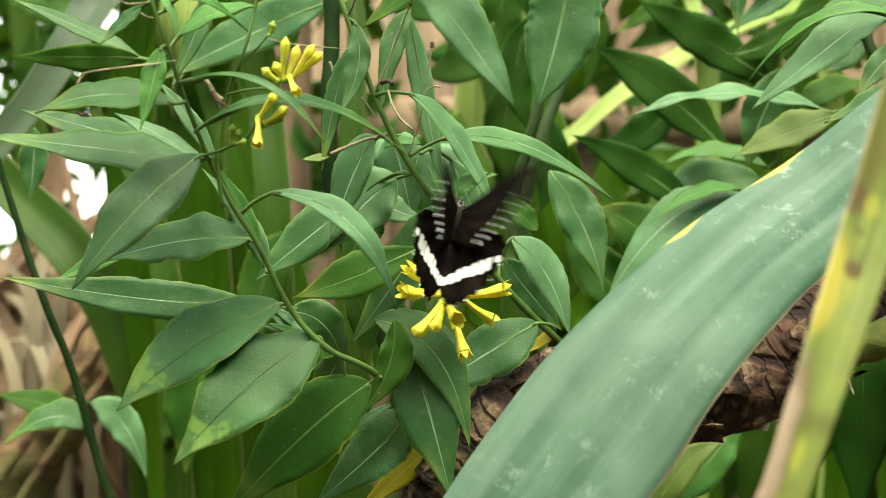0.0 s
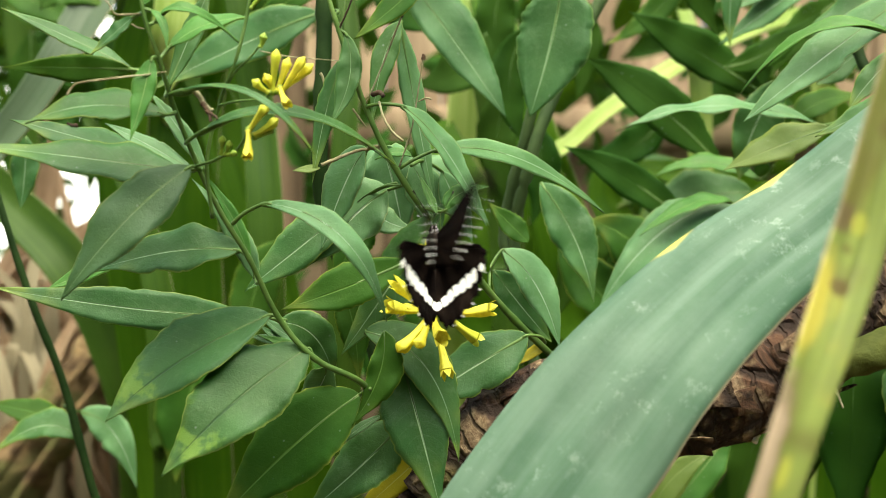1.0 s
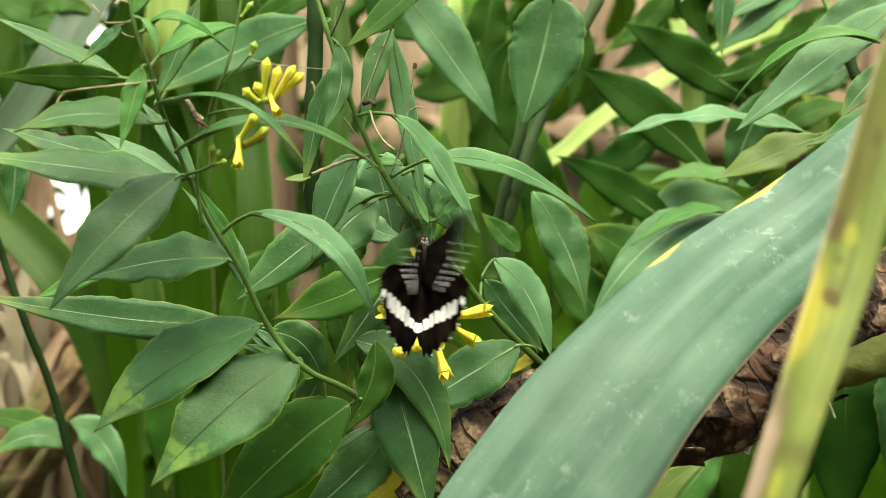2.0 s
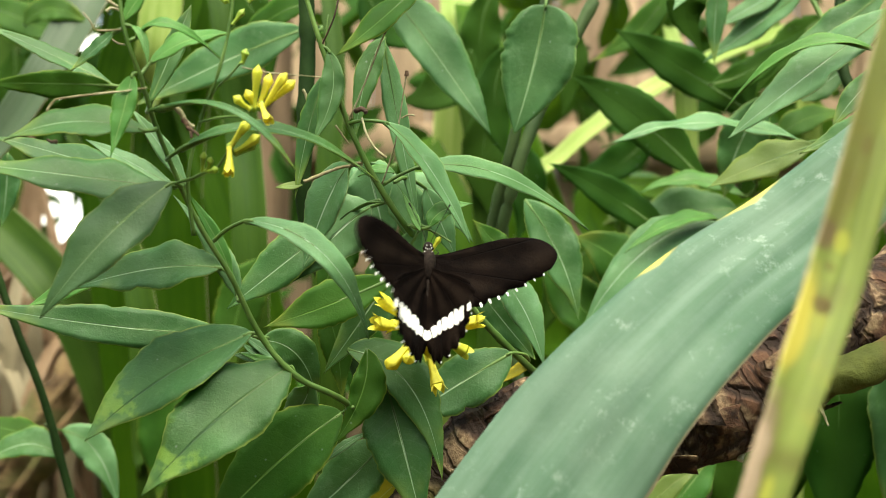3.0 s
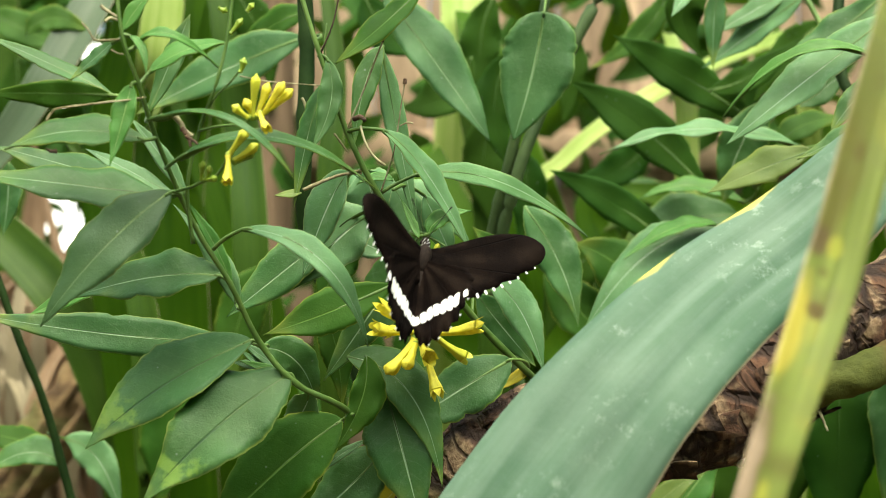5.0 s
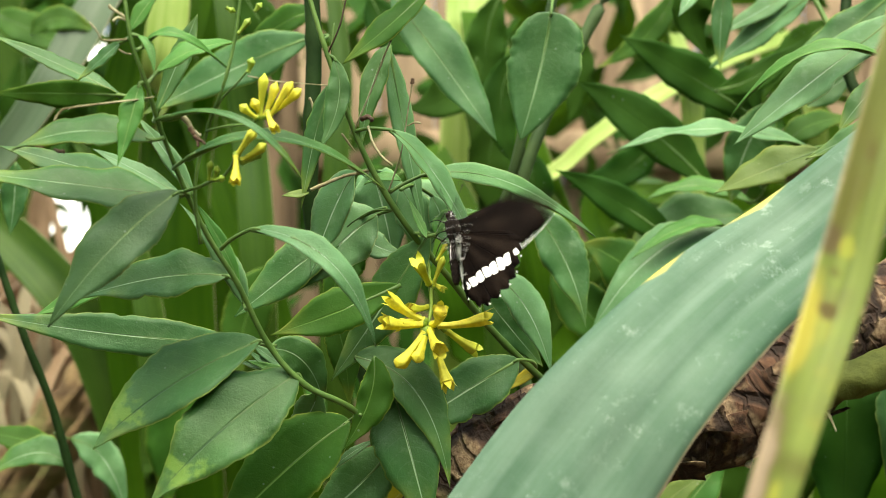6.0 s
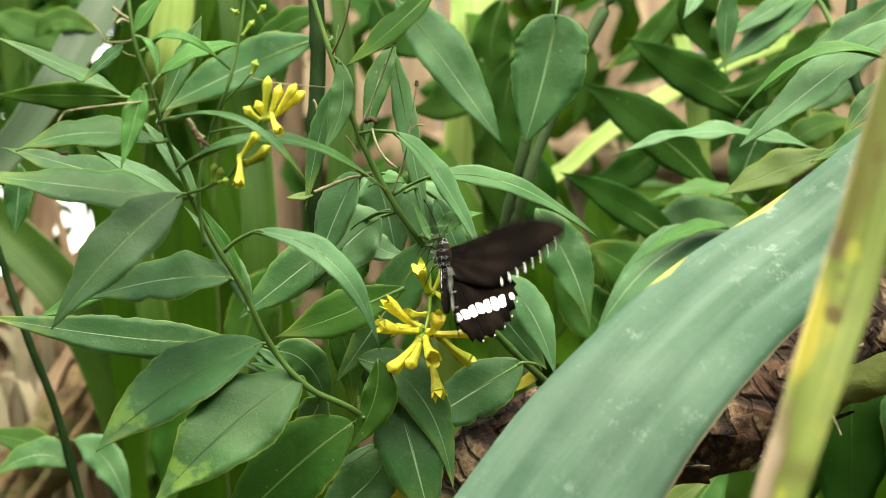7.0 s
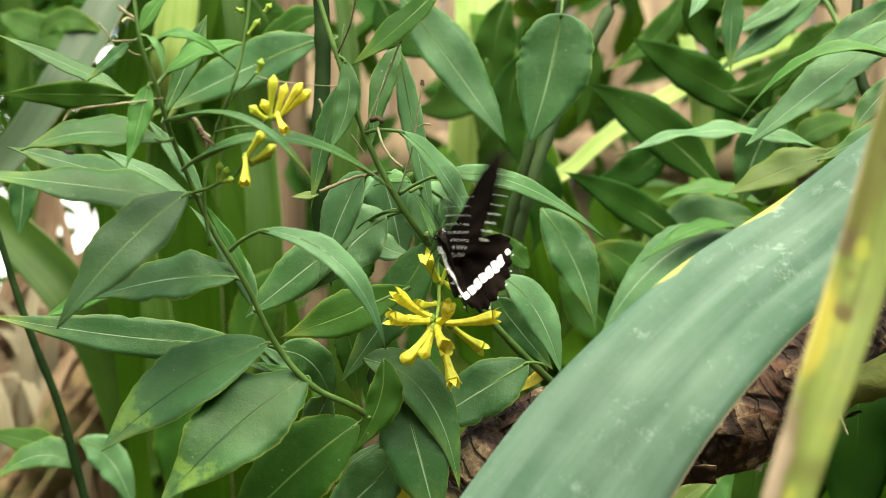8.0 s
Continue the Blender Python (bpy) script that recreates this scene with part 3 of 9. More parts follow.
    """An upright screen of rough pinkish boards and two rails behind the plants."""
    root = thing("timber_screen", (0.6, 1.75, 0.0), "weathered pinkish timber board screen behind plants", "fence")
    x = -0.46
    while x < 2.6:
        w = random.uniform(0.07, 0.12)
        bm = bmesh.new()
        bmesh.ops.create_cube(bm, size=1.0)
        for vert in bm.verts:
            vert.co = Vector((vert.co.x * w + x + w / 2, vert.co.y * 0.018 + 1.78 + random.uniform(-0.004, 0.004), (vert.co.z + 0.5) * random.uniform(2.3, 2.36) - 0.03))
        bmesh.ops.bevel(bm, geom=list(bm.edges), offset=0.002, segments=1, affect='EDGES')
        part("board", bm, TIMBER, root)
        x += w + random.uniform(0.001, 0.005)
    for z in (0.55, 1.42, 2.1):
        bm = bmesh.new()
        bmesh.ops.create_cube(bm, size=1.0)
        for vert in bm.verts:
            vert.co = Vector((vert.co.x * 3.1 + 1.05, vert.co.y * 0.04 + 1.747, vert.co.z * 0.07 + z))
        bmesh.ops.bevel(bm, geom=list(bm.edges), offset=0.004, segments=1, affect='EDGES')
        part("rail", bm, TIMBER, root)


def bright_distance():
    """A glowing sheet that stands in for hazy overexposed daylight far behind the plants."""
    n = Net("glowing_haze")
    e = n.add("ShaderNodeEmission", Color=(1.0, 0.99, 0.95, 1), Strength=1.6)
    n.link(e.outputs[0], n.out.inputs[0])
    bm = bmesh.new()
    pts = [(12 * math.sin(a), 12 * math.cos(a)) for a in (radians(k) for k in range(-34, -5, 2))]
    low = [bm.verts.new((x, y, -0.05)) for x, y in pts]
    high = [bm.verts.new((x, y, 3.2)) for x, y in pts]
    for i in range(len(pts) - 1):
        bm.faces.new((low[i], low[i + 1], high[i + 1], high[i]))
    return tagged(part("backdrop", bm, n.m, None), "glowing sheet for hazy daylight far behind the plants", "backdrop", kind="structure")


ground_sheet()
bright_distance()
timber_screen()
# added ring of leaves, out of view, to keep low sky light off
ring = []
for k in range(26):
    a = radians(-130 + k * 10.4) + math.pi
    for z in (0.4, 1.1, 1.8):
        ring.append((1.9 * math.sin(a), -0.5 + 1.9 * math.cos(a), z, 0.5, 130))
hedge("surrounding_foliage", ring, UNDER, 0.16, "added ring of unseen leaves that blocks low light")
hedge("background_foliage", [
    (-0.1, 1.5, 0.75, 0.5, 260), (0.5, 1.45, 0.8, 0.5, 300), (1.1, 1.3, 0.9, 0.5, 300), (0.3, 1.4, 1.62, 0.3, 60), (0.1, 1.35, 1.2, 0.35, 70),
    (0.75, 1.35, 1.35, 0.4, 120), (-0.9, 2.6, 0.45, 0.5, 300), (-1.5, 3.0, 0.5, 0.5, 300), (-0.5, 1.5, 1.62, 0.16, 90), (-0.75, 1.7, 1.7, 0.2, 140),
    (-0.85, 2.4, 1.55, 0.25, 160), (-1.0, 1.0, 0.6, 0.4, 200), (-0.2, 1.45, 1.35, 0.3, 60)], SHADE_DARK, 0.13, "leaves in front of a timber screen, shade put into their colour")


hedge("dead_litter", [(-0.47, 0.9, 1.08, 0.15, 60), (-0.52, 0.96, 0.95, 0.2, 90), (-0.43, 1.0, 1.2, 0.1, 22), (-0.36, 0.95, 1.0, 0.1, 30), (-0.55, 1.1, 0.6, 0.3, 120)], DRY_STRAP, 0.12, "dry brown dead leaves caught round an old trunk")
# unseen canopy, added only to shade the plants at the back right
canopy = [(x, y, z, 0.4, 95) for x in (0.66, 0.95, 1.3, 1.7) for y, z in ((0.45, 2.0), (0.9, 2.15))]
hedge("overhead_foliage", canopy, UNDER, 0.17, "added unseen leaf canopy that shades the back of the bed")


def woody_branch(parent, points, r):
    bm = bmesh.new()
    uv = bm.loops.layers.uv.verify()
    seed = 3.7

    def radius(s):
        ring = 0.045 * abs(math.sin(s * 95)) ** 6
        lump = 0.10 * noise.noise(Vector((s * 22, seed, 0)))
        return r * (1 + ring + lump) * (1.25 - 0.35 * s + 0.5 * max(0, s - 0.55))
    tube_into(bm, spline(points), radius, 150, 28, rough=0.11, seed=seed, uv=uv)
    ob = part("bark", bm, BARK, parent)
    # loose flakes of bark stand off the wood
    curve = spline(points)
    for k in range(46):
        s = random.uniform(0.28, 0.8)
        p = curve(s)
        t = (curve(s + 0.005) - curve(s - 0.005)).normalized()
        a = random.uniform(0, 6.3)
        x = t.cross(Vector((0, 0, 1))).normalized()
        out = x * math.cos(a) + t.cross(x) * math.sin(a)
        side = t.cross(out)
        ln, wd = random.uniform(0.008, 0.022), random.uniform(0.003, 0.008)
        rows, uvs = [], []
        for i in range(4):
            q = i / 3
            row = []
            for c in (-1, -0.3, 0.4, 1):
                jag = 1 + 0.4 * noise.noise(Vector((k * 3.1, i * 1.7, c * 2)))
                off = radius(s) * 1.01 + 0.0035 * q * q + 0.001 * c * c
                row.append((p + t * (q - 0.5) * ln * jag + side * c * wd * jag + out * off, out))
            rows.append(row)
            uvs.append([(0.5 + c / 9 + a, s + q * 0.02) for c in (-1, -0.3, 0.4, 1)])
        fb = bmesh.new()
        sheet_into(fb, rows, 0.0009, uvs)
        part("bark_flake", fb, BARK, parent)
    return ob


def flower_head(parent, at, points):
    """The hanging stalk of a flower head; it sways about its upper end, so its flowers are built round that."""
    bm = bmesh.new()
    tube_into(bm, spline(points), lambda s: 0.0011 - 0.0003 * s, 24, 7)
    me = bpy.data.meshes.new("flower_head")
    bm.to_mesh(me)
    bm.free()
    ob = fixed("flower_head", me, CALYX, parent, "hanging cluster of yellow tubular flowers")
    ob.location = at - Vector(parent.location)
    OWN_SPACE.add(ob)
    return ob


# ---- flowering shrub ----
shrub = thing("flowering_shrub", (0.07, 0.12, 0.0), "leafy green shrub with clusters of yellow tubular flowers", "shrub")
stem(shrub, [(-0.0230, 0.0600, 0.9877), (-0.0261, 0.0700, 1.0948), (-0.0308, 0.0400, 1.1548), (-0.0439, -0.0080, 1.1806), (-0.0635, -0.0200, 1.1926), (-0.0784, -0.0250, 1.2102), (-0.0899, -0.0350, 1.2362), (-0.1004, -0.0420, 1.2549), (-0.1080, -0.0500, 1.2730), (-0.1151, -0.0650, 1.2968), (-0.1184, -0.0750, 1.3133), (-0.1233, -0.0800, 1.3300), (-0.1267, -0.0800, 1.3537)], 0.0016, 0.0007, STEM, nodes=12, sides=10, steps=90)
stem(shrub, [(0.0731, 0.1800, 0.9077), (0.0892, 0.1400, 1.0786), (0.0772, 0.1000, 1.1540), (0.0423, 0.0620, 1.1877), (0.0181, 0.0420, 1.2120), (-0.0023, 0.0250, 1.2373), (-0.0200, 0.0100, 1.2591), (-0.0333, 0.0000, 1.2801), (-0.0441, -0.0050, 1.3033), (-0.0548, -0.0100, 1.3346), (-0.0621, -0.0100, 1.3578), (-0.0658, -0.0100, 1.3725)], 0.0021, 0.0009, STEM, nodes=12, sides=10, steps=80)
stem(shrub, [(-0.1023, -0.0500, 1.2525), (-0.1037, -0.0550, 1.2751), (-0.0978, -0.0600, 1.2983), (-0.0905, -0.0700, 1.3117), (-0.0854, -0.0700, 1.3315), (-0.0826, -0.0700, 1.3535)], 0.0008, 0.0006, STEM, nodes=6)
stem(shrub, [(-0.0230, 0.0600, 0.9863), (-0.0186, 0.1000, 1.0588), (-0.0430, 0.1200, 1.1727), (-0.0718, 0.1100, 1.2562), (-0.0728, 0.1000, 1.3054), (-0.0714, 0.1000, 1.3518), (-0.0737, 0.1000, 1.4011)], 0.0046, 0.0041, DARK_STEM, nodes=7, sides=10)
stem(shrub, [(0.0656, 0.1000, 0.9428), (0.0598, 0.2200, 1.0940), (0.0326, 0.2200, 1.2232), (0.0401, 0.2000, 1.2868), (0.0584, 0.2000, 1.3365), (0.0882, 0.2000, 1.3962), (0.0965, 0.2000, 1.4161)], 0.0038, 0.0036, GREY_STEM, nodes=5, sides=10)
stem(shrub, [(0.0326, 0.2200, 1.2232), (0.0265, 0.2200, 1.2503), (0.0401, 0.2000, 1.3133), (0.0593, 0.1900, 1.4009)], 0.0044, 0.0026, GREY_STEM, nodes=4, sides=10)
leaf(shrub, (-0.1281, -0.0780, 1.3093), (-0.1488, -0.0790, 1.3100), (-0.1776, -0.0800, 1.3099), 0.0057, 0.0051, UNDER, stalk=(-0.1179, -0.0750, 1.3079), fold=0.1, peak=0.5, up=-0.2)
leaf(shrub, (-0.1173, -0.0700, 1.2928), (-0.1447, -0.0725, 1.2959), (-0.1706, -0.0750, 1.2887), 0.0099, 0.0099, LEAF, stalk=(-0.1144, -0.0650, 1.2941), up=0.75, peak=0.48, point=0.45, blunt=0.8)
leaf(shrub, (-0.1171, -0.0480, 1.2722), (-0.1498, -0.0515, 1.2761), (-0.1974, -0.0550, 1.2814), 0.0112, 0.0105, LEAF, stalk=(-0.1080, -0.0480, 1.2726), up=0.7, peak=0.42, point=0.4, blunt=0.75)
leaf(shrub, (-0.1206, -0.0350, 1.2736), (-0.1538, -0.0325, 1.2839), (-0.1909, -0.0300, 1.2939), 0.0090, 0.0071, LEAF, stalk=(-0.1080, -0.0480, 1.2726), up=0.7, peak=0.44, point=0.4, blunt=0.8)
leaf(shrub, (-0.1102, -0.0550, 1.2733), (-0.1335, -0.0685, 1.2509), (-0.1581, -0.0700, 1.2201), 0.0115, 0.0119, AGED, stalk=(-0.1071, -0.0500, 1.2719), roll=-8, up=0.5, peak=0.42, point=0.45, blunt=0.7)
leaf(shrub, (-0.0945, -0.0300, 1.2391), (-0.1242, -0.0225, 1.2385), (-0.1615, -0.0150, 1.2294), 0.0127, 0.0131, LEAF, stalk=(-0.0896, -0.0340, 1.2355), wave=0.07, up=0.72, peak=0.45, point=0.45, blunt=0.8)
leaf(shrub, (-0.1462, 0.0200, 1.2425), (-0.1693, 0.0200, 1.2297), (-0.1904, 0.0200, 1.2205), 0.0058, 0.0058, YOUNG, up=0.5)
leaf(shrub, (-0.0940, 0.0300, 1.2069), (-0.1477, 0.0100, 1.2120), (-0.2094, 0.0000, 1.2221), 0.0089, 0.0095, LEAF, stalk=(-0.0778, -0.0240, 1.2092), wave=0.05, up=0.42, peak=0.46, point=0.4, blunt=0.8)
leaf(shrub, (-0.0824, -0.0220, 1.2117), (-0.1190, -0.0280, 1.1929), (-0.1501, -0.0340, 1.1674), 0.0151, 0.0182, BLOTCHED, stalk=(-0.0751, -0.0230, 1.2067), wave=0.03, up=0.62, peak=0.45, point=0.5, blunt=0.7)
leaf(shrub, (-0.0666, -0.0200, 1.1974), (-0.0956, -0.0375, 1.1761), (-0.1240, -0.0450, 1.1467), 0.0173, 0.0186, BLOTCHED, stalk=(-0.0647, -0.0200, 1.1935), up=0.6, peak=0.42, point=0.5, blunt=0.65)
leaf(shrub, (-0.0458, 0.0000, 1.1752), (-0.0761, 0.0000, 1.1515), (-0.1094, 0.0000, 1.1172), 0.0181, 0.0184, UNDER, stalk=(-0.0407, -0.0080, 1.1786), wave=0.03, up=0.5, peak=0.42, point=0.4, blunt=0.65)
leaf(shrub, (-0.0278, 0.0200, 1.1598), (-0.0457, 0.0200, 1.1408), (-0.0730, 0.0200, 1.1166), 0.0139, 0.0139, LEAF, stalk=(-0.0242, 0.0200, 1.1680), up=0.5, peak=0.42, point=0.4, blunt=0.7)
leaf(shrub, (-0.0821, -0.0480, 1.2585), (-0.0493, -0.0595, 1.2453), (-0.0319, -0.0470, 1.2106), 0.0059, 0.0048, PALE, stalk=(-0.0959, -0.0400, 1.2502), wave=0.11, up=0.66, peak=0.45, point=0.5, blunt=0.7)
leaf(shrub, (-0.1041, -0.0700, 1.2856), (-0.0661, -0.0750, 1.2931), (-0.0288, -0.0400, 1.2748), 0.0036, 0.0036, LEAF, stalk=(-0.1123, -0.0550, 1.2825), fold=0.35, up=0.7, peak=0.5, point=0.3, blunt=0.6)
leaf(shrub, (-0.1133, -0.0700, 1.3014), (-0.0811, -0.0905, 1.2992), (-0.0572, -0.0870, 1.2764), 0.0013, 0.0018, LEAF, stalk=(-0.1166, -0.0680, 1.3009), fold=0.3, peak=0.7, up=0.6)
leaf(shrub, (-0.1158, -0.0700, 1.3188), (-0.1015, -0.0700, 1.3275), (-0.0850, -0.0700, 1.3304), 0.0067, 0.0054, YOUNG, stalk=(-0.1188, -0.0750, 1.3129), up=0.75, peak=0.5, point=0.4, blunt=0.8)
leaf(shrub, (-0.1256, -0.0250, 1.3077), (-0.1173, -0.0225, 1.3287), (-0.1091, -0.0200, 1.3502), 0.0046, 0.0051, LEAF, stalk=(-0.1199, -0.0500, 1.3038), up=0.4, peak=0.6, point=0.2, blunt=0.8)
leaf(shrub, (-0.1207, -0.0780, 1.3134), (-0.1236, -0.0805, 1.2991), (-0.1279, -0.0830, 1.2817), 0.0043, 0.0052, YOUNG, stalk=(-0.1192, -0.0750, 1.3144), up=0.3, peak=0.36, point=0.45, blunt=0.7)
leaf(shrub, (-0.1298, -0.0700, 1.3306), (-0.1371, -0.0700, 1.3242), (-0.1465, -0.0700, 1.3159), 0.0033, 0.0040, LEAF, stalk=(-0.1237, -0.0780, 1.3307), up=0.6)
leaf(shrub, (-0.1211, -0.0800, 1.3317), (-0.1156, -0.0825, 1.3264), (-0.1135, -0.0850, 1.3153), 0.0018, 0.0018, YOUNG, stalk=(-0.1233, -0.0800, 1.3321), up=0.7)
leaf(shrub, (-0.1256, -0.0700, 1.3354), (-0.1204, -0.0700, 1.3438), (-0.1129, -0.0700, 1.3524), 0.0037, 0.0033, YOUNG, up=0.5)
leaf(shrub, (-0.1201, -0.0750, 1.3281), (-0.1059, -0.0825, 1.3321), (-0.0883, -0.0700, 1.3207), 0.0024, 0.0030, YOUNG, stalk=(-0.1229, -0.0780, 1.3264), fold=0.4, up=0.7)
leaf(shrub, (-0.1065, -0.0400, 1.2716), (-0.1187, -0.0375, 1.2899), (-0.1316, -0.0350, 1.3053), 0.0034, 0.0038, PALE, up=0.4)
leaf(shrub, (-0.0886, -0.0250, 1.2269), (-0.0962, -0.0225, 1.2450), (-0.1163, -0.0200, 1.2695), 0.0050, 0.0045, PALE, stalk=(-0.0869, -0.0300, 1.2254), up=0.5)
leaf(shrub, (-0.0901, -0.0280, 1.2348), (-0.0975, -0.0290, 1.2526), (-0.1091, -0.0300, 1.2710), 0.0027, 0.0031, YOUNG, up=0.4)
leaf(shrub, (-0.1116, -0.0400, 1.2720), (-0.1310, -0.0375, 1.2826), (-0.1496, -0.0350, 1.2919), 0.0042, 0.0042, PALE, up=0.6, peak=0.45, point=0.4, blunt=0.8)
leaf(shrub, (-0.1343, -0.0500, 1.3122), (-0.1585, -0.0475, 1.3244), (-0.1895, -0.0450, 1.3381), 0.0042, 0.0045, LEAF, up=0.7, peak=0.45, point=0.4, blunt=0.8)
leaf(shrub, (-0.0714, -0.0100, 1.1984), (-0.0804, -0.0100, 1.2043), (-0.0895, -0.0100, 1.2111), 0.0022, 0.0024, PALE, stalk=(-0.0671, -0.0200, 1.1954), up=0.5)
leaf(shrub, (-0.0712, -0.0080, 1.1977), (-0.0817, -0.0100, 1.2013), (-0.0887, -0.0120, 1.2069), 0.0021, 0.0024, PALE, up=0.6)
leaf(shrub, (-0.0704, -0.0100, 1.1969), (-0.0790, -0.0120, 1.1991), (-0.0896, -0.0140, 1.2026), 0.0019, 0.0021, YOUNG, up=0.4)
leaf(shrub, (-0.0716, -0.0080, 1.1973), (-0.0843, -0.0090, 1.2000), (-0.0927, -0.0100, 1.2013), 0.0025, 0.0025, PALE, up=0.5)
leaf(shrub, (-0.0607, 0.0000, 1.1881), (-0.0655, 0.0100, 1.1757), (-0.0807, 0.0200, 1.1578), 0.0077, 0.0077, PALE, up=0.3)
leaf(shrub, (-0.0845, 0.0200, 1.2053), (-0.0684, 0.0250, 1.1985), (-0.0598, 0.0300, 1.1772), 0.0094, 0.0094, LEAF, up=0.2)
leaf(shrub, (-0.0467, 0.0300, 1.2628), (-0.0742, 0.0300, 1.2409), (-0.1013, 0.0300, 1.2192), 0.0102, 0.0116, LEAF, stalk=(-0.0304, 0.0120, 1.2688), up=0.4, peak=0.5, point=0.5, blunt=0.8)
leaf(shrub, (-0.0236, 0.0050, 1.2345), (-0.0524, 0.0025, 1.2223), (-0.0808, 0.0000, 1.2125), 0.0099, 0.0104, UNDER, up=0.3, peak=0.5, point=0.75, blunt=0.8)
leaf(shrub, (-0.0112, 0.0120, 1.2574), (-0.0329, 0.0160, 1.2234), (-0.0558, 0.0200, 1.1904), 0.0127, 0.0121, LEAF, stalk=(-0.0182, 0.0100, 1.2573), peak=0.42, up=0.66)
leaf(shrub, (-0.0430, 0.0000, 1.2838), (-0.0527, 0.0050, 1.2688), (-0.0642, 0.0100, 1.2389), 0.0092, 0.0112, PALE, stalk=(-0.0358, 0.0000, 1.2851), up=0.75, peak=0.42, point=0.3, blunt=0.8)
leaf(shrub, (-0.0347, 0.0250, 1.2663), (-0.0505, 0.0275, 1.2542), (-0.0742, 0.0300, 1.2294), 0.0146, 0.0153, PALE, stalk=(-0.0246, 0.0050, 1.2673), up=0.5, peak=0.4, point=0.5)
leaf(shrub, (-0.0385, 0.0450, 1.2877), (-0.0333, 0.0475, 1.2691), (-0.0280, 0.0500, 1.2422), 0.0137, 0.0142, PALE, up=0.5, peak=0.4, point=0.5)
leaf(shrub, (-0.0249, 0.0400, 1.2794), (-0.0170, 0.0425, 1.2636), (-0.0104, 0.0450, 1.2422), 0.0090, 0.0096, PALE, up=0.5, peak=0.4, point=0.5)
leaf(shrub, (-0.0518, -0.0100, 1.3329), (-0.0497, -0.0125, 1.3140), (-0.0579, -0.0150, 1.2927), 0.0049, 0.0059, MATURE, stalk=(-0.0558, -0.0100, 1.3344), fold=0.25, up=0.6, peak=0.45, point=0.3, blunt=0.8)
leaf(shrub, (-0.0527, 0.0000, 1.3248), (-0.0607, 0.0000, 1.3012), (-0.0671, 0.0000, 1.2686), 0.0050, 0.0050, LEAF, peak=0.45, up=0.3)
leaf(shrub, (-0.0285, 0.0150, 1.3425), (-0.0366, 0.0125, 1.3239), (-0.0415, 0.0100, 1.2953), 0.0057, 0.0057, LEAF, up=0.6, peak=0.42, point=0.4, blunt=0.8)
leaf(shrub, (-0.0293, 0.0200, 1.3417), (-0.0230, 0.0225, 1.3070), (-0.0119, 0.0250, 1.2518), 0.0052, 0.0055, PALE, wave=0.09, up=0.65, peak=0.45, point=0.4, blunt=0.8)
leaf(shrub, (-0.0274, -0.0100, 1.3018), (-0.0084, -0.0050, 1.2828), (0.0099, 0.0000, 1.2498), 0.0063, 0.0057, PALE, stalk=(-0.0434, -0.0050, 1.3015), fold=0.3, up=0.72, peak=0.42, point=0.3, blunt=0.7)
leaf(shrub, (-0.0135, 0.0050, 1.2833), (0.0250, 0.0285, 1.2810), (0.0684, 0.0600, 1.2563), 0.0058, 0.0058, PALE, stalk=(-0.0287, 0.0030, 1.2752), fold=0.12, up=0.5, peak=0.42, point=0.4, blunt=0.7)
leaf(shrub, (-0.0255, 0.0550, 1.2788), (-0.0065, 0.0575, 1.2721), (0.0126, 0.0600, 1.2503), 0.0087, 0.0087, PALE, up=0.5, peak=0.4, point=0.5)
leaf(shrub, (-0.0080, 0.0000, 1.2567), (-0.0022, 0.0000, 1.2639), (0.0109, 0.0000, 1.2672), 0.0048, 0.0045, YOUNG, stalk=(-0.0160, 0.0050, 1.2573), up=0.6)
leaf(shrub, (-0.0445, 0.0100, 1.2022), (-0.0165, 0.0050, 1.1863), (-0.0020, 0.0000, 1.1456), 0.0122, 0.0101, LEAF, up=0.6, peak=0.38, point=0.5, blunt=0.65)
leaf(shrub, (0.0300, 0.0350, 1.1989), (0.0042, 0.0325, 1.1837), (-0.0245, 0.0300, 1.1651), 0.0140, 0.0122, LEAF, stalk=(0.0393, 0.0500, 1.1942), up=0.5, peak=0.4, point=0.4, blunt=0.65)
leaf(shrub, (-0.0351, -0.0040, 1.2038), (-0.0372, -0.0060, 1.1843), (-0.0488, -0.0080, 1.1627), 0.0098, 0.0057, UNDER, up=0.1, peak=0.45, point=0.6, blunt=0.8)
leaf(shrub, (-0.0265, 0.0100, 1.1840), (-0.0201, 0.0050, 1.1625), (-0.0099, 0.0000, 1.1234), 0.0154, 0.0159, LEAF, up=0.35, peak=0.42, point=0.4, blunt=0.65)
leaf(shrub, (-0.0223, 0.0400, 1.1972), (-0.0251, 0.0450, 1.1701), (-0.0172, 0.0500, 1.1425), 0.0120, 0.0120, UNDER, up=0.1)
leaf(shrub, (-0.0360, 0.0120, 1.1645), (-0.0482, 0.0120, 1.1574), (-0.0583, 0.0120, 1.1480), 0.0022, 0.0022, PALE, up=0.6)
leaf(shrub, (-0.0103, 0.0400, 1.1495), (-0.0278, 0.0450, 1.1326), (-0.0603, 0.0500, 1.1021), 0.0076, 0.0076, YELLOWING, up=0.5)
leaf(shrub, (-0.0585, 0.0600, 1.2175), (-0.0531, 0.0600, 1.2010), (-0.0503, 0.0600, 1.1737), 0.0082, 0.0082, UNDER, up=0.2)
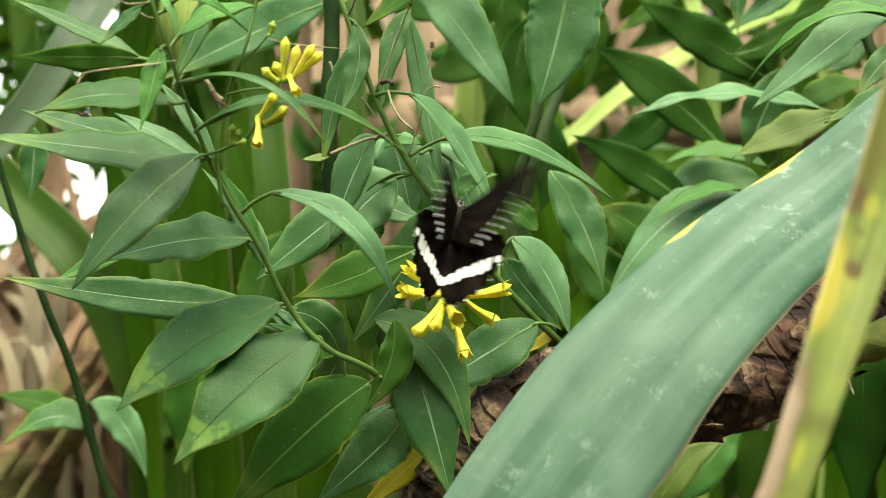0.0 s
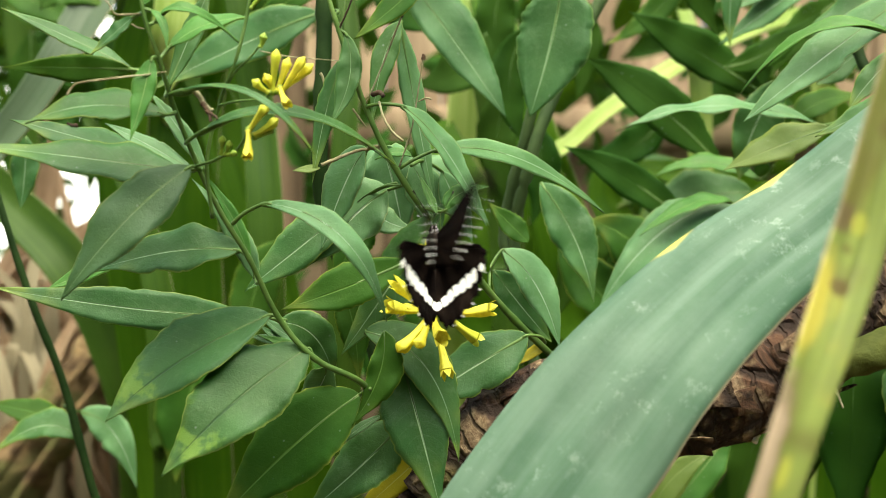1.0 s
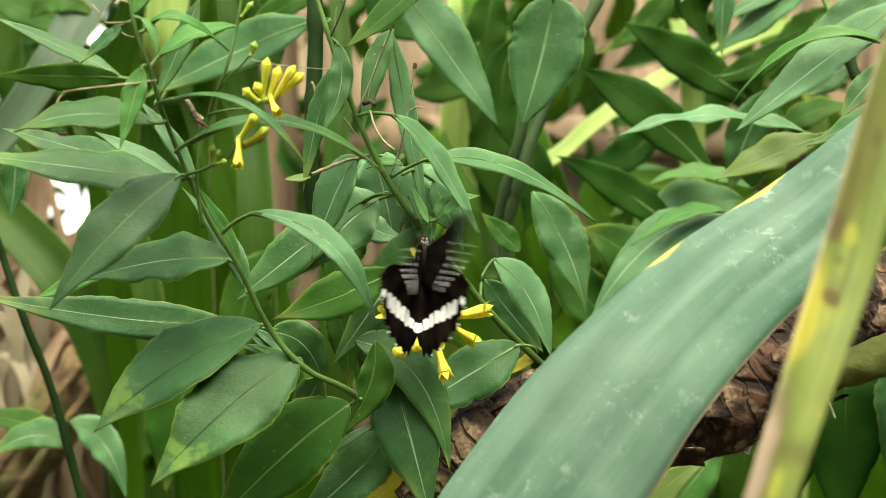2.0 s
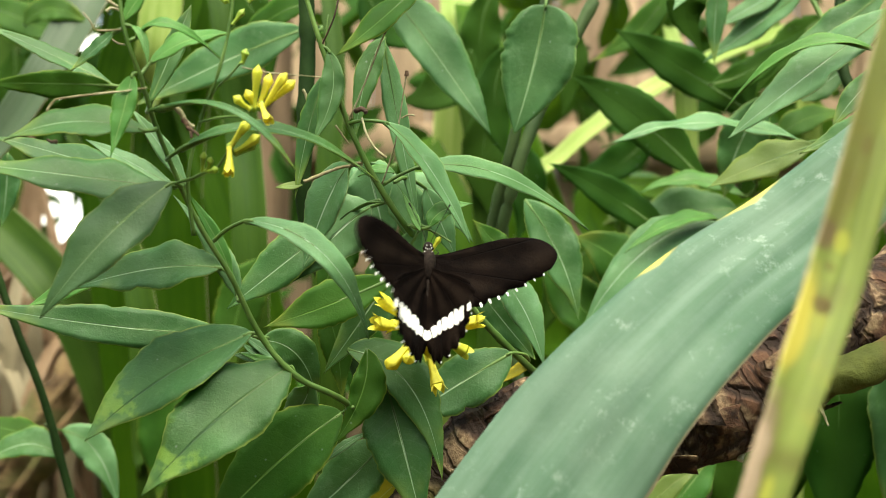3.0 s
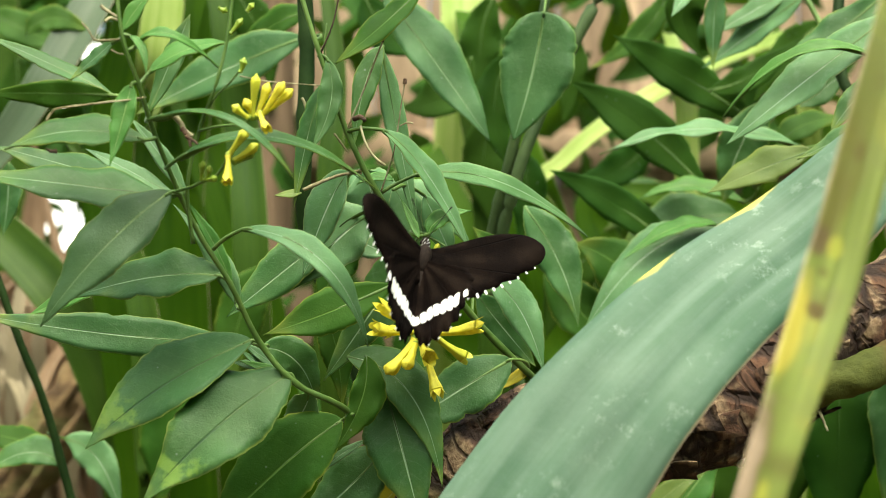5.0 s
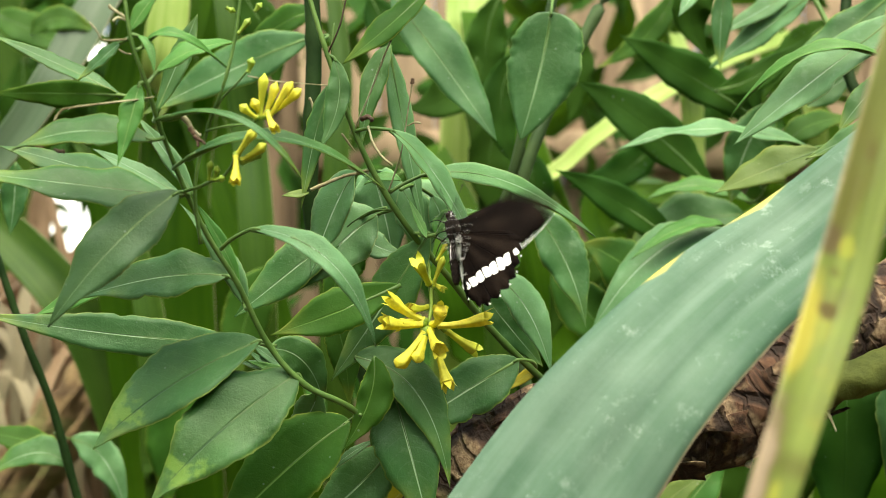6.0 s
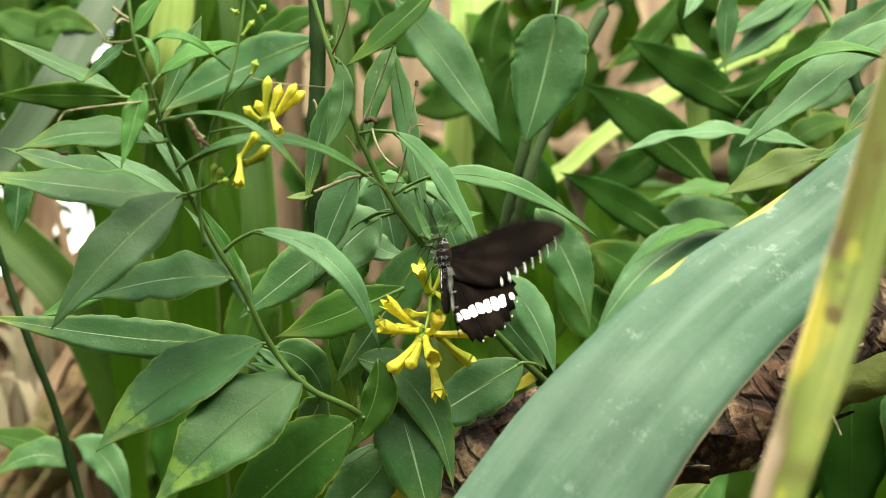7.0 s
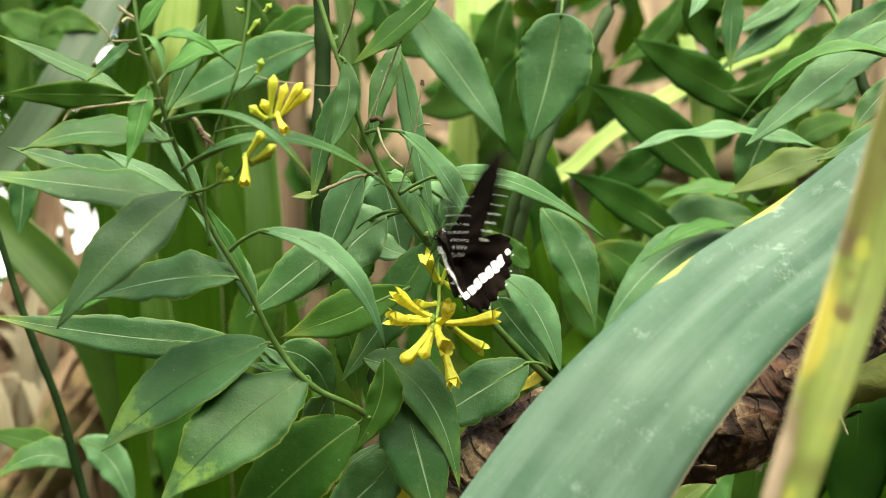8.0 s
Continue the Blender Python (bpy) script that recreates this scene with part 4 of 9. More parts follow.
leaf(shrub, (0.0183, 0.0500, 1.2384), (0.0350, 0.0500, 1.2212), (0.0463, 0.0500, 1.1915), 0.0095, 0.0084, PALE, stalk=(0.0122, 0.0400, 1.2179), up=0.6, peak=0.42, point=0.4, blunt=0.7)
leaf(shrub, (0.0149, 0.0650, 1.2282), (0.0279, 0.0675, 1.2115), (0.0439, 0.0700, 1.1925), 0.0098, 0.0086, LEAF, up=0.4)
leaf(shrub, (0.0399, 0.0600, 1.1928), (0.0331, 0.0600, 1.1879), (0.0181, 0.0600, 1.1792), 0.0030, 0.0030, YELLOWING, up=0.5)
leaf(shrub, (0.0418, 0.1300, 1.2733), (0.0601, 0.1250, 1.2428), (0.0698, 0.1200, 1.2094), 0.0126, 0.0117, LEAF, up=0.12, peak=0.4, point=0.65, blunt=0.7)
leaf(shrub, (-0.0349, 0.1800, 1.3964), (-0.0026, 0.1740, 1.3517), (0.0248, 0.1680, 1.3111), 0.0168, 0.0121, MATURE, up=0.5, peak=0.36, point=0.3, blunt=0.6)
leaf(shrub, (0.0530, 0.1350, 1.3782), (0.0469, 0.1350, 1.3463), (0.0362, 0.1350, 1.3088), 0.0225, 0.0191, MATURE, stalk=(0.0583, 0.1900, 1.3993), wave=0.025, up=0.5, peak=0.40, point=0.12, blunt=0.45)
leaf(shrub, (-0.0094, -0.0200, 1.3618), (-0.0278, -0.0225, 1.3445), (-0.0469, -0.0250, 1.3284), 0.0062, 0.0065, UNDER, up=0.5, peak=0.45, point=0.4, blunt=0.8)
leaf(shrub, (-0.0821, 0.1800, 1.3712), (-0.1269, 0.1850, 1.3538), (-0.1807, 0.1900, 1.3279), 0.0138, 0.0158, LEAF, stalk=(-0.0708, 0.1000, 1.3553), up=0.35, peak=0.42, point=0.4, blunt=0.7)

# ---- a second shrub, whose leaves come in from one side ----
bush = thing("leafy_shrub", (0.42, 0.20, 0.0), "green shrub with long pointed wavy leaves", "shrub")
stem(bush, [(0.3778, 0.1200, 0.4267), (0.3423, 0.1400, 0.9252), (0.2885, 0.1600, 1.1684), (0.2444, 0.1600, 1.3007), (0.2250, 0.1800, 1.3538), (0.2321, 0.2000, 1.4161)], 0.0042, 0.0030, DARK_STEM, nodes=9, sides=10)
stem(bush, [(0.2444, 0.1600, 1.3007), (0.2061, 0.1700, 1.3071), (0.1901, 0.2400, 1.2886)], 0.0019, 0.0014, STEM, nodes=3)
stem(bush, [(0.2250, 0.1800, 1.3538), (0.2148, 0.1900, 1.3846), (0.2042, 0.2000, 1.4095)], 0.0019, 0.0013, STEM, nodes=3)
stem(bush, [(0.2885, 0.1600, 1.1684), (0.2512, 0.1000, 1.2909), (0.2243, 0.0800, 1.3574)], 0.0022, 0.0014, STEM, nodes=3)
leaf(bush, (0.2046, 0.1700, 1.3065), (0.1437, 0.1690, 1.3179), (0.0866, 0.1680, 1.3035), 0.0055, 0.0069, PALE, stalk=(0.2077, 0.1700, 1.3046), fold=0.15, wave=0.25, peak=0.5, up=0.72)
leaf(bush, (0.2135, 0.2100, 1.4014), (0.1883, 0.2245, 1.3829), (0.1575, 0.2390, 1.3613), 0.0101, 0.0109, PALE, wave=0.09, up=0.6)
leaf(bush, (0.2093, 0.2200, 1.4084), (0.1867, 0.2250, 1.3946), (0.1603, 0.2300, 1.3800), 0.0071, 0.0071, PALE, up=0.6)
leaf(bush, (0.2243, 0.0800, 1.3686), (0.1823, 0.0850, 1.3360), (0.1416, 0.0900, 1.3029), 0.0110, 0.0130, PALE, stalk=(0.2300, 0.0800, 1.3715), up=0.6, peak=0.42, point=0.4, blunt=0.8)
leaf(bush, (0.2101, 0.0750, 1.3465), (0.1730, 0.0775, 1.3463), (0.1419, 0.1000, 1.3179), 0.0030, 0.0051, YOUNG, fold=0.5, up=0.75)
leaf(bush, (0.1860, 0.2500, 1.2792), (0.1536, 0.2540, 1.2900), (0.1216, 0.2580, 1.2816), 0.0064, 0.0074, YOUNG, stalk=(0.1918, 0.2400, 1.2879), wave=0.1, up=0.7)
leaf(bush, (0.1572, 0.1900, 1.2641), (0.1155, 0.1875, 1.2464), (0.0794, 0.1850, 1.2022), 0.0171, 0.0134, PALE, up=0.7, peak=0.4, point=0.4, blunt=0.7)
leaf(bush, (0.1555, 0.1850, 1.2643), (0.1312, 0.1800, 1.2626), (0.1009, 0.1750, 1.2445), 0.0062, 0.0070, YOUNG, up=0.8)
leaf(bush, (0.1934, 0.1200, 1.3022), (0.1671, 0.1250, 1.2924), (0.1395, 0.1300, 1.2800), 0.0096, 0.0111, OLIVE, up=0.6)
leaf(bush, (0.2136, 0.0600, 1.3364), (0.1972, 0.0600, 1.3214), (0.1857, 0.0600, 1.3058), 0.0059, 0.0065, LEAF, up=0.5)
leaf(bush, (0.2026, 0.0300, 1.3129), (0.1858, 0.0350, 1.3029), (0.1647, 0.0400, 1.2922), 0.0064, 0.0058, LEAF, up=0.6)
leaf(bush, (0.1439, 0.2000, 1.4045), (0.1373, 0.1925, 1.3948), (0.1298, 0.1850, 1.3840), 0.0041, 0.0041, PALE, up=0.5)
leaf(bush, (0.1611, 0.2000, 1.4095), (0.1572, 0.2000, 1.3830), (0.1568, 0.2000, 1.3554), 0.0066, 0.0060, LEAF, up=0.1)
leaf(bush, (0.2412, 0.1500, 1.3902), (0.2147, 0.1550, 1.3692), (0.1846, 0.1600, 1.3543), 0.0109, 0.0109, LEAF, up=0.55)
leaf(bush, (0.2341, 0.2000, 1.3531), (0.2175, 0.2000, 1.3415), (0.2076, 0.2000, 1.3332), 0.0088, 0.0080, LEAF, up=0.5)
leaf(bush, (0.1923, 0.2200, 1.3387), (0.1764, 0.2250, 1.3085), (0.1689, 0.2300, 1.2779), 0.0158, 0.0137, LEAF, up=0.2)
leaf(bush, (0.1657, 0.2400, 1.4140), (0.1474, 0.2450, 1.3974), (0.1606, 0.2500, 1.3684), 0.0133, 0.0119, SHADE_DARK, up=0.2)
leaf(bush, (0.2037, 0.3000, 1.3343), (0.1537, 0.3000, 1.3667), (0.1104, 0.3000, 1.3914), 0.0142, 0.0142, SHADE_DARK, wave=0.09, up=0.1, peak=0.45, point=0.5, blunt=0.8)
leaf(bush, (0.1685, 0.2800, 1.2883), (0.1244, 0.2800, 1.3299), (0.0810, 0.2800, 1.3580), 0.0154, 0.0168, SHADE_DARK, wave=0.09, up=0.1, peak=0.48, point=0.4, blunt=0.8)
leaf(bush, (0.1454, 0.2600, 1.2496), (0.1055, 0.2600, 1.2796), (0.0649, 0.2600, 1.3003), 0.0114, 0.0114, SHADE_DARK, wave=0.08, up=0.1, peak=0.45, point=0.4, blunt=0.8)
leaf(bush, (0.1700, 0.2800, 1.3525), (0.2014, 0.2900, 1.3647), (0.2372, 0.3000, 1.3921), 0.0089, 0.0096, SHADE_DARK, up=0.1)
leaf(bush, (0.1925, 0.3000, 1.2728), (0.1477, 0.3000, 1.2653), (0.1104, 0.3000, 1.2392), 0.0177, 0.0201, LEAF, up=0.4)
leaf(bush, (0.2044, 0.6000, 1.2977), (0.1671, 0.6000, 1.2903), (0.1273, 0.6000, 1.2604), 0.0216, 0.0240, LEAF, up=0.6)
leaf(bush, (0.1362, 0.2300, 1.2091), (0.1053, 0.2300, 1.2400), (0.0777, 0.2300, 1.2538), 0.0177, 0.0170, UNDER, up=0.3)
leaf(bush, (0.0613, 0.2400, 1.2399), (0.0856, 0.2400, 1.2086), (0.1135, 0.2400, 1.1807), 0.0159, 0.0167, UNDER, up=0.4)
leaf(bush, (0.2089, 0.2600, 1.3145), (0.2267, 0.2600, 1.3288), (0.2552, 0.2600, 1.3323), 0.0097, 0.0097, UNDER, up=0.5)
leaf(bush, (0.2250, 0.1800, 1.1857), (0.2215, 0.1700, 1.1482), (0.2161, 0.1600, 1.0739), 0.0239, 0.0271, SHADE_DARK, up=0.3)
leaf(bush, (0.2539, 0.1600, 1.1999), (0.2522, 0.1550, 1.1502), (0.2443, 0.1500, 1.0887), 0.0250, 0.0188, LEAF, up=0.2)
leaf(bush, (0.2042, 0.2000, 1.1674), (0.2009, 0.2000, 1.1310), (0.1943, 0.2000, 1.0779), 0.0166, 0.0166, SHADE_DARK, up=0.3)
leaf(bush, (0.1856, 0.2200, 1.1416), (0.1754, 0.2200, 1.1144), (0.1618, 0.2200, 1.0668), 0.0163, 0.0150, SHADE_DARK, up=0.2)
leaf(bush, (0.1180, 0.2000, 1.0779), (0.1429, 0.2000, 1.1078), (0.1595, 0.2000, 1.1310), 0.0117, 0.0124, YOUNG, up=0.4)
leaf(bush, (0.1054, 0.1800, 1.0693), (0.1183, 0.1800, 1.1016), (0.1506, 0.1800, 1.1243), 0.0090, 0.0103, OLIVE, up=0.5)

# ---- the woody branch ----
branch = thing("tree_branch", (0.0, 0.05, 0.0), "thick brown woody branch with flaking ringed bark", "branch")
woody_branch(branch, [(-0.0244, 0.1000, 0.6237), (-0.0269, 0.0900, 0.9472), (-0.0120, 0.0600, 1.0998), (0.0178, 0.0500, 1.1452), (0.0526, 0.0480, 1.1630), (0.0905, 0.0500, 1.1635), (0.1346, 0.0550, 1.1737), (0.1753, 0.0650, 1.1993), (0.2333, 0.0900, 1.2274), (0.3608, 0.1800, 1.2956), (0.6362, 0.3500, 1.5417)], 0.0226)
stem(branch, [(0.1595, 0.0800, 1.1601), (0.1735, 0.0380, 1.1842), (0.1954, 0.0320, 1.1937), (0.2252, 0.0500, 1.2039), (0.3032, 0.1200, 1.2384)], 0.0068, 0.0113, GREEN_WOOD, name='green_wood', sides=16, steps=40, label='smooth green underside of the branch', rough=0.3)
stem(branch, [(0.1735, 0.0380, 1.1757), (0.1745, 0.0340, 1.1720), (0.1760, 0.0300, 1.1662)], 0.0009, 0.0005, TWIG, name='aerial_root', rough=0.4, steps=30)
stem(branch, [(0.1472, 0.0650, 1.1511), (0.1433, 0.0600, 1.1485), (0.1413, 0.0580, 1.1456)], 0.0007, 0.0016, WHITE, name='pale_bud')
stem(branch, [(0.1877, 0.0680, 1.1811), (0.1888, 0.0640, 1.1787), (0.1904, 0.0640, 1.1776)], 0.0008, 0.0006, HUSK, name='aerial_root', rough=0.4, steps=30)

# ---- large strap leaves in front ----
strap_plant = thing("strap_leaf_plant", (0.0, -0.05, 0.0), "broad grey-green strap leaf with yellowed edge", "plant")
strap(strap_plant, [(-0.0899, -0.1000, 0.6783), (-0.0617, -0.1100, 0.9334), (-0.0189, -0.1150, 1.0783), (0.0171, -0.1100, 1.1381), (0.0442, -0.1020, 1.1734), (0.0699, -0.0950, 1.2037), (0.1027, -0.0750, 1.2315), (0.1437, -0.0550, 1.2593), (0.1801, -0.0400, 1.2897), (0.2427, 0.0000, 1.3398)], [0.0414, 0.0528, 0.0583, 0.0630, 0.0619, 0.0569, 0.0505, 0.0452, 0.0371, 0.0224], STRAP, face=(-0.1, -0.88, 0.45), ridge=0.028, folds=3, keel=-0.1, nr=90, margin=0.0003, label='broad grey-green strap leaf')
yellow_plant = thing("yellowing_strap_plant", (0.12, -0.25, 0.0), "narrow yellowed strap leaf with brown edge and spots", "plant")
strap(yellow_plant, [(0.0159, -0.2700, 0.7769), (0.0353, -0.2800, 0.9637), (0.0528, -0.2780, 1.1087), (0.0655, -0.2750, 1.1639), (0.0745, -0.2720, 1.1903), (0.0855, -0.2650, 1.2182), (0.0969, -0.2550, 1.2444), (0.1074, -0.2480, 1.2749), (0.1180, -0.2400, 1.3098), (0.1348, -0.2200, 1.3604)], [0.0082, 0.0106, 0.0109, 0.0113, 0.0120, 0.0136, 0.0152, 0.0146, 0.0119, 0.0063], YELLOW_STRAP, face=(0.25, -0.9, 0.3), keel=0.12, nr=90, margin=0.0003, margin_side=0, label='yellow strap leaf with brown edge')

# ---- plants behind ----
clump = thing("strap_leaf_clump", (-0.2, 0.55, 0.0), "clump of broad upright green strap leaves", "plant")
strap(clump, [(-0.2164, 0.5500, 0.0304), (-0.2115, 0.5000, 0.9040), (-0.2166, 0.4800, 1.1341), (-0.2211, 0.4800, 1.2907), (-0.2070, 0.5000, 1.4237), (-0.1968, 0.5200, 1.5475)], [0.0572, 0.0681, 0.0671, 0.0590, 0.0418], GREEN_STRAP, name='leaf', nr=30, keel=0.3)
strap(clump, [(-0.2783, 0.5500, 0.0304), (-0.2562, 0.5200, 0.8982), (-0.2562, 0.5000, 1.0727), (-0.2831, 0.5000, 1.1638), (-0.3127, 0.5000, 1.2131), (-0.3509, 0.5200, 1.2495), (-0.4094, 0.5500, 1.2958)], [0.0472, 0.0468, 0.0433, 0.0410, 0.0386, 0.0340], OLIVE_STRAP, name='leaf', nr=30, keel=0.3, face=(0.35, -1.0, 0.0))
strap(clump, [(-0.1512, 0.6000, -0.0227), (-0.1702, 0.5600, 0.9332), (-0.1840, 0.5500, 1.1266), (-0.1930, 0.5500, 1.2695), (-0.1890, 0.5500, 1.3887), (-0.1761, 0.6000, 1.5439)], [0.0447, 0.0444, 0.0440, 0.0412, 0.0358], GREEN_STRAP, name='leaf', nr=30, keel=0.3)
strap(clump, [(-0.1114, 0.6000, -0.0227), (-0.1204, 0.5000, 0.9952), (-0.1316, 0.4800, 1.1072), (-0.1540, 0.4800, 1.2236), (-0.1898, 0.4800, 1.3310), (-0.2343, 0.5000, 1.4328)], [0.0448, 0.0408, 0.0425, 0.0380, 0.0274], GREEN_STRAP, name='leaf', nr=30, keel=0.3)
strap(clump, [(-0.0129, 0.7000, -0.1287), (0.0083, 0.6500, 1.0122), (0.0106, 0.6200, 1.2202), (0.0139, 0.6000, 1.3450), (0.0179, 0.6000, 1.4395), (0.0161, 0.6500, 1.5562)], [0.0593, 0.0566, 0.0501, 0.0448, 0.0414], LIME_STRAP, name='leaf', nr=30, keel=0.3)
strap(clump, [(0.0625, 0.7000, -0.1287), (0.0577, 0.6000, 1.0217), (0.0315, 0.5500, 1.1742), (0.0029, 0.5500, 1.2600), (-0.0219, 0.6000, 1.3400)], [0.0647, 0.0696, 0.0715, 0.0620, 0.0298], GREEN_STRAP, name='leaf', nr=30, keel=0.3)
strap(clump, [(-0.2407, 0.6000, -0.0227), (-0.2298, 0.5000, 0.8584), (-0.2368, 0.4800, 1.0446), (-0.2500, 0.4600, 1.1802), (-0.2585, 0.4500, 1.3114), (-0.2324, 0.4500, 1.4419), (-0.2206, 0.5000, 1.5422)], [0.0398, 0.0365, 0.0358, 0.0373, 0.0392, 0.0348, 0.0274], GREEN_STRAP, name='leaf', nr=30, keel=0.3)
strap(clump, [(0.1164, 0.7000, -0.1287), (0.1124, 0.6000, 1.0217), (0.0839, 0.5500, 1.2123), (0.0458, 0.5500, 1.3458), (0.0229, 0.6000, 1.4594)], [0.0647, 0.0647, 0.0715, 0.0572, 0.0298], GREEN_STRAP, name='leaf', nr=30, keel=0.3)
strap(clump, [(0.1703, 0.7000, -0.1287), (0.1472, 0.6000, 1.0217), (0.1003, 0.5200, 1.1762), (0.0802, 0.5000, 1.2505), (0.0529, 0.5000, 1.3143)], [0.0647, 0.0696, 0.0650, 0.0501, 0.0228], GREEN_STRAP, name='leaf', nr=30, keel=0.3)
strap(clump, [(-0.7380, 0.6000, -0.0227), (-0.5854, 0.5000, 0.8128), (-0.4078, 0.4000, 1.2007), (-0.3062, 0.3800, 1.3398), (-0.2710, 0.4000, 1.4079), (-0.2280, 0.4500, 1.5115)], [0.0298, 0.0301, 0.0290, 0.0292, 0.0315, 0.0261], GREY_STRAP, name='leaf', nr=30, keel=0.3)
lime = thing("lime_leaf_clump", (0.35, 0.75, 0.0), "clump of bright lime-green arching strap leaves", "plant")
strap(lime, [(0.1896, 0.6500, 0.1315), (0.1969, 0.6000, 0.8725), (0.2032, 0.5700, 1.1729), (0.2038, 0.5600, 1.3178), (0.2024, 0.5600, 1.3803), (0.1969, 0.6000, 1.4395)], [0.0228, 0.0229, 0.0213, 0.0212, 0.0192, 0.0129], LIME_STRAP, name='leaf', keel=0.4, face=(0.1, -0.7, 0.7))
strap(lime, [(0.0625, 0.7000, 0.0868), (0.0485, 0.6200, 0.9674), (0.0553, 0.5500, 1.2552), (0.1003, 0.5200, 1.3224), (0.1699, 0.5200, 1.3735), (0.2666, 0.6000, 1.4221), (0.3750, 0.7000, 1.4607), (0.4677, 0.7500, 1.4744)], [0.0216, 0.0222, 0.0219, 0.0223, 0.0232, 0.0259, 0.0259, 0.0168], LIME_STRAP, name='leaf', keel=0.4, face=(-0.3, -0.6, 0.75))
strap(lime, [(0.2887, 0.7500, 0.0421), (0.3319, 0.7000, 1.0027), (0.3347, 0.6500, 1.3230), (0.3216, 0.6200, 1.3769), (0.3317, 0.6200, 1.4426)], [0.0190, 0.0183, 0.0176, 0.0182, 0.0152], LIME_STRAP, name='leaf', keel=0.4)
strap(lime, [(0.2607, 0.7500, 0.0421), (0.2155, 0.6500, 1.0122), (0.1572, 0.6000, 1.2107), (0.1273, 0.6000, 1.2803), (0.1522, 0.6000, 1.3201)], [0.0336, 0.0363, 0.0348, 0.0298, 0.0099], GREEN_STRAP, name='leaf', keel=0.3)
strap(lime, [(0.3167, 0.7500, 0.0421), (0.3427, 0.7000, 1.0027), (0.3088, 0.6500, 1.2194), (0.2367, 0.6000, 1.2803), (0.1472, 0.6000, 1.3052)], [0.0504, 0.0539, 0.0570, 0.0448, 0.0099], GREEN_STRAP, name='leaf', keel=0.3)
strap(lime, [(0.4006, 0.7500, 0.0421), (0.4181, 0.7000, 1.0027), (0.3709, 0.6500, 1.2712), (0.3191, 0.6500, 1.3748), (0.2942, 0.7000, 1.4768)], [0.0504, 0.0539, 0.0570, 0.0466, 0.0269], GREEN_STRAP, name='leaf', keel=0.3)

# ---- low left: a thin dark stem, its leaves, an old trunk and dry leaves ----
sapling = thing("sapling", (-0.2, 0.2, 0.0), "thin dark green sapling stem with a few leaves", "plant")
stem(sapling, [(-0.1282, 0.2500, 0.3485), (-0.1883, 0.2200, 0.9581), (-0.2185, 0.2000, 1.0978), (-0.2321, 0.1900, 1.1587), (-0.2444, 0.1800, 1.1986), (-0.2550, 0.1750, 1.2343), (-0.2693, 0.1700, 1.2854)], 0.0028, 0.0019, DARK_STEM, nodes=5, sides=10)
leaf(sapling, (-0.2470, 0.1700, 1.2998), (-0.2476, 0.1700, 1.2790), (-0.2502, 0.1700, 1.2583), 0.0083, 0.0083, LEAF, up=0.4)
leaf(sapling, (-0.2409, 0.2600, 1.1310), (-0.2196, 0.2600, 1.1178), (-0.2053, 0.2600, 1.0828), 0.0109, 0.0109, PALE, stalk=(-0.2294, 0.2000, 1.1436), up=0.3)
leaf(sapling, (-0.2241, 0.2000, 1.1224), (-0.2467, 0.2000, 1.1310), (-0.2765, 0.2000, 1.1144), 0.0083, 0.0107, LEAF, stalk=(-0.2255, 0.2000, 1.1204), up=0.6)
leaf(sapling, (-0.2358, 0.2200, 1.1297), (-0.2596, 0.2200, 1.1365), (-0.2868, 0.2200, 1.1416), 0.0093, 0.0093, UNDER, up=0.6)
old_trunk = thing("old_trunk", (-0.6, 0.85, 0.0), "old leaning brown trunk with rough bark", "trunk")
stem(old_trunk, [(-0.6094, 0.7200, 0.1783), (-0.5409, 0.7000, 0.7872), (-0.4477, 0.6800, 0.9641), (-0.4000, 0.6800, 1.0383), (-0.3550, 0.6900, 1.1008), (-0.3250, 0.7200, 1.1521), (-0.3214, 0.8000, 1.2158)], 0.0394, 0.0232, TRUNK, name='bark', sides=18, steps=60, rough=0.3)
dead_leaves = thing("dead_leaf_skirt", (-0.75, 0.95, 0.0), "hanging dry pinkish-brown dead strap leaves", "dead leaves")
strap(dead_leaves, [(-0.4995, 1.0200, -0.4681), (-0.4337, 1.0000, 0.7467), (-0.4937, 0.9800, 1.0411), (-0.4358, 0.9600, 1.1731), (-0.4584, 0.9600, 1.3088), (-0.5000, 1.0000, 1.4430)], [0.0121, 0.0133, 0.0118, 0.0136, 0.0116, 0.0080], DRY_STRAP, name='leaf', nr=30, twist=200)
strap(dead_leaves, [(-0.5464, 1.0000, -0.4469), (-0.5614, 0.9500, 0.7624), (-0.4625, 0.9000, 1.0268), (-0.4686, 0.8800, 1.1279), (-0.4066, 0.9000, 1.1760)], [0.0099, 0.0116, 0.0112, 0.0098, 0.0050], DRY_STRAP, name='leaf', nr=30, twist=200)
strap(dead_leaves, [(-0.4396, 1.1000, -0.5529), (-0.4801, 1.0000, 0.9456), (-0.3944, 0.9500, 1.0965), (-0.4246, 0.9200, 1.1498), (-0.4687, 0.9200, 1.1624)], [0.0106, 0.0106, 0.0096, 0.0088, 0.0050], DRY_STRAP, name='leaf', nr=30, twist=200)
strap(dead_leaves, [(-0.5101, 1.1000, -0.5529), (-0.4335, 1.0500, 0.8677), (-0.4602, 1.0000, 1.0650), (-0.3939, 1.0000, 1.2241), (-0.4189, 1.0200, 1.3447)], [0.0106, 0.0103, 0.0106, 0.0113, 0.0067], DRY_STRAP, name='leaf', nr=30, twist=200)
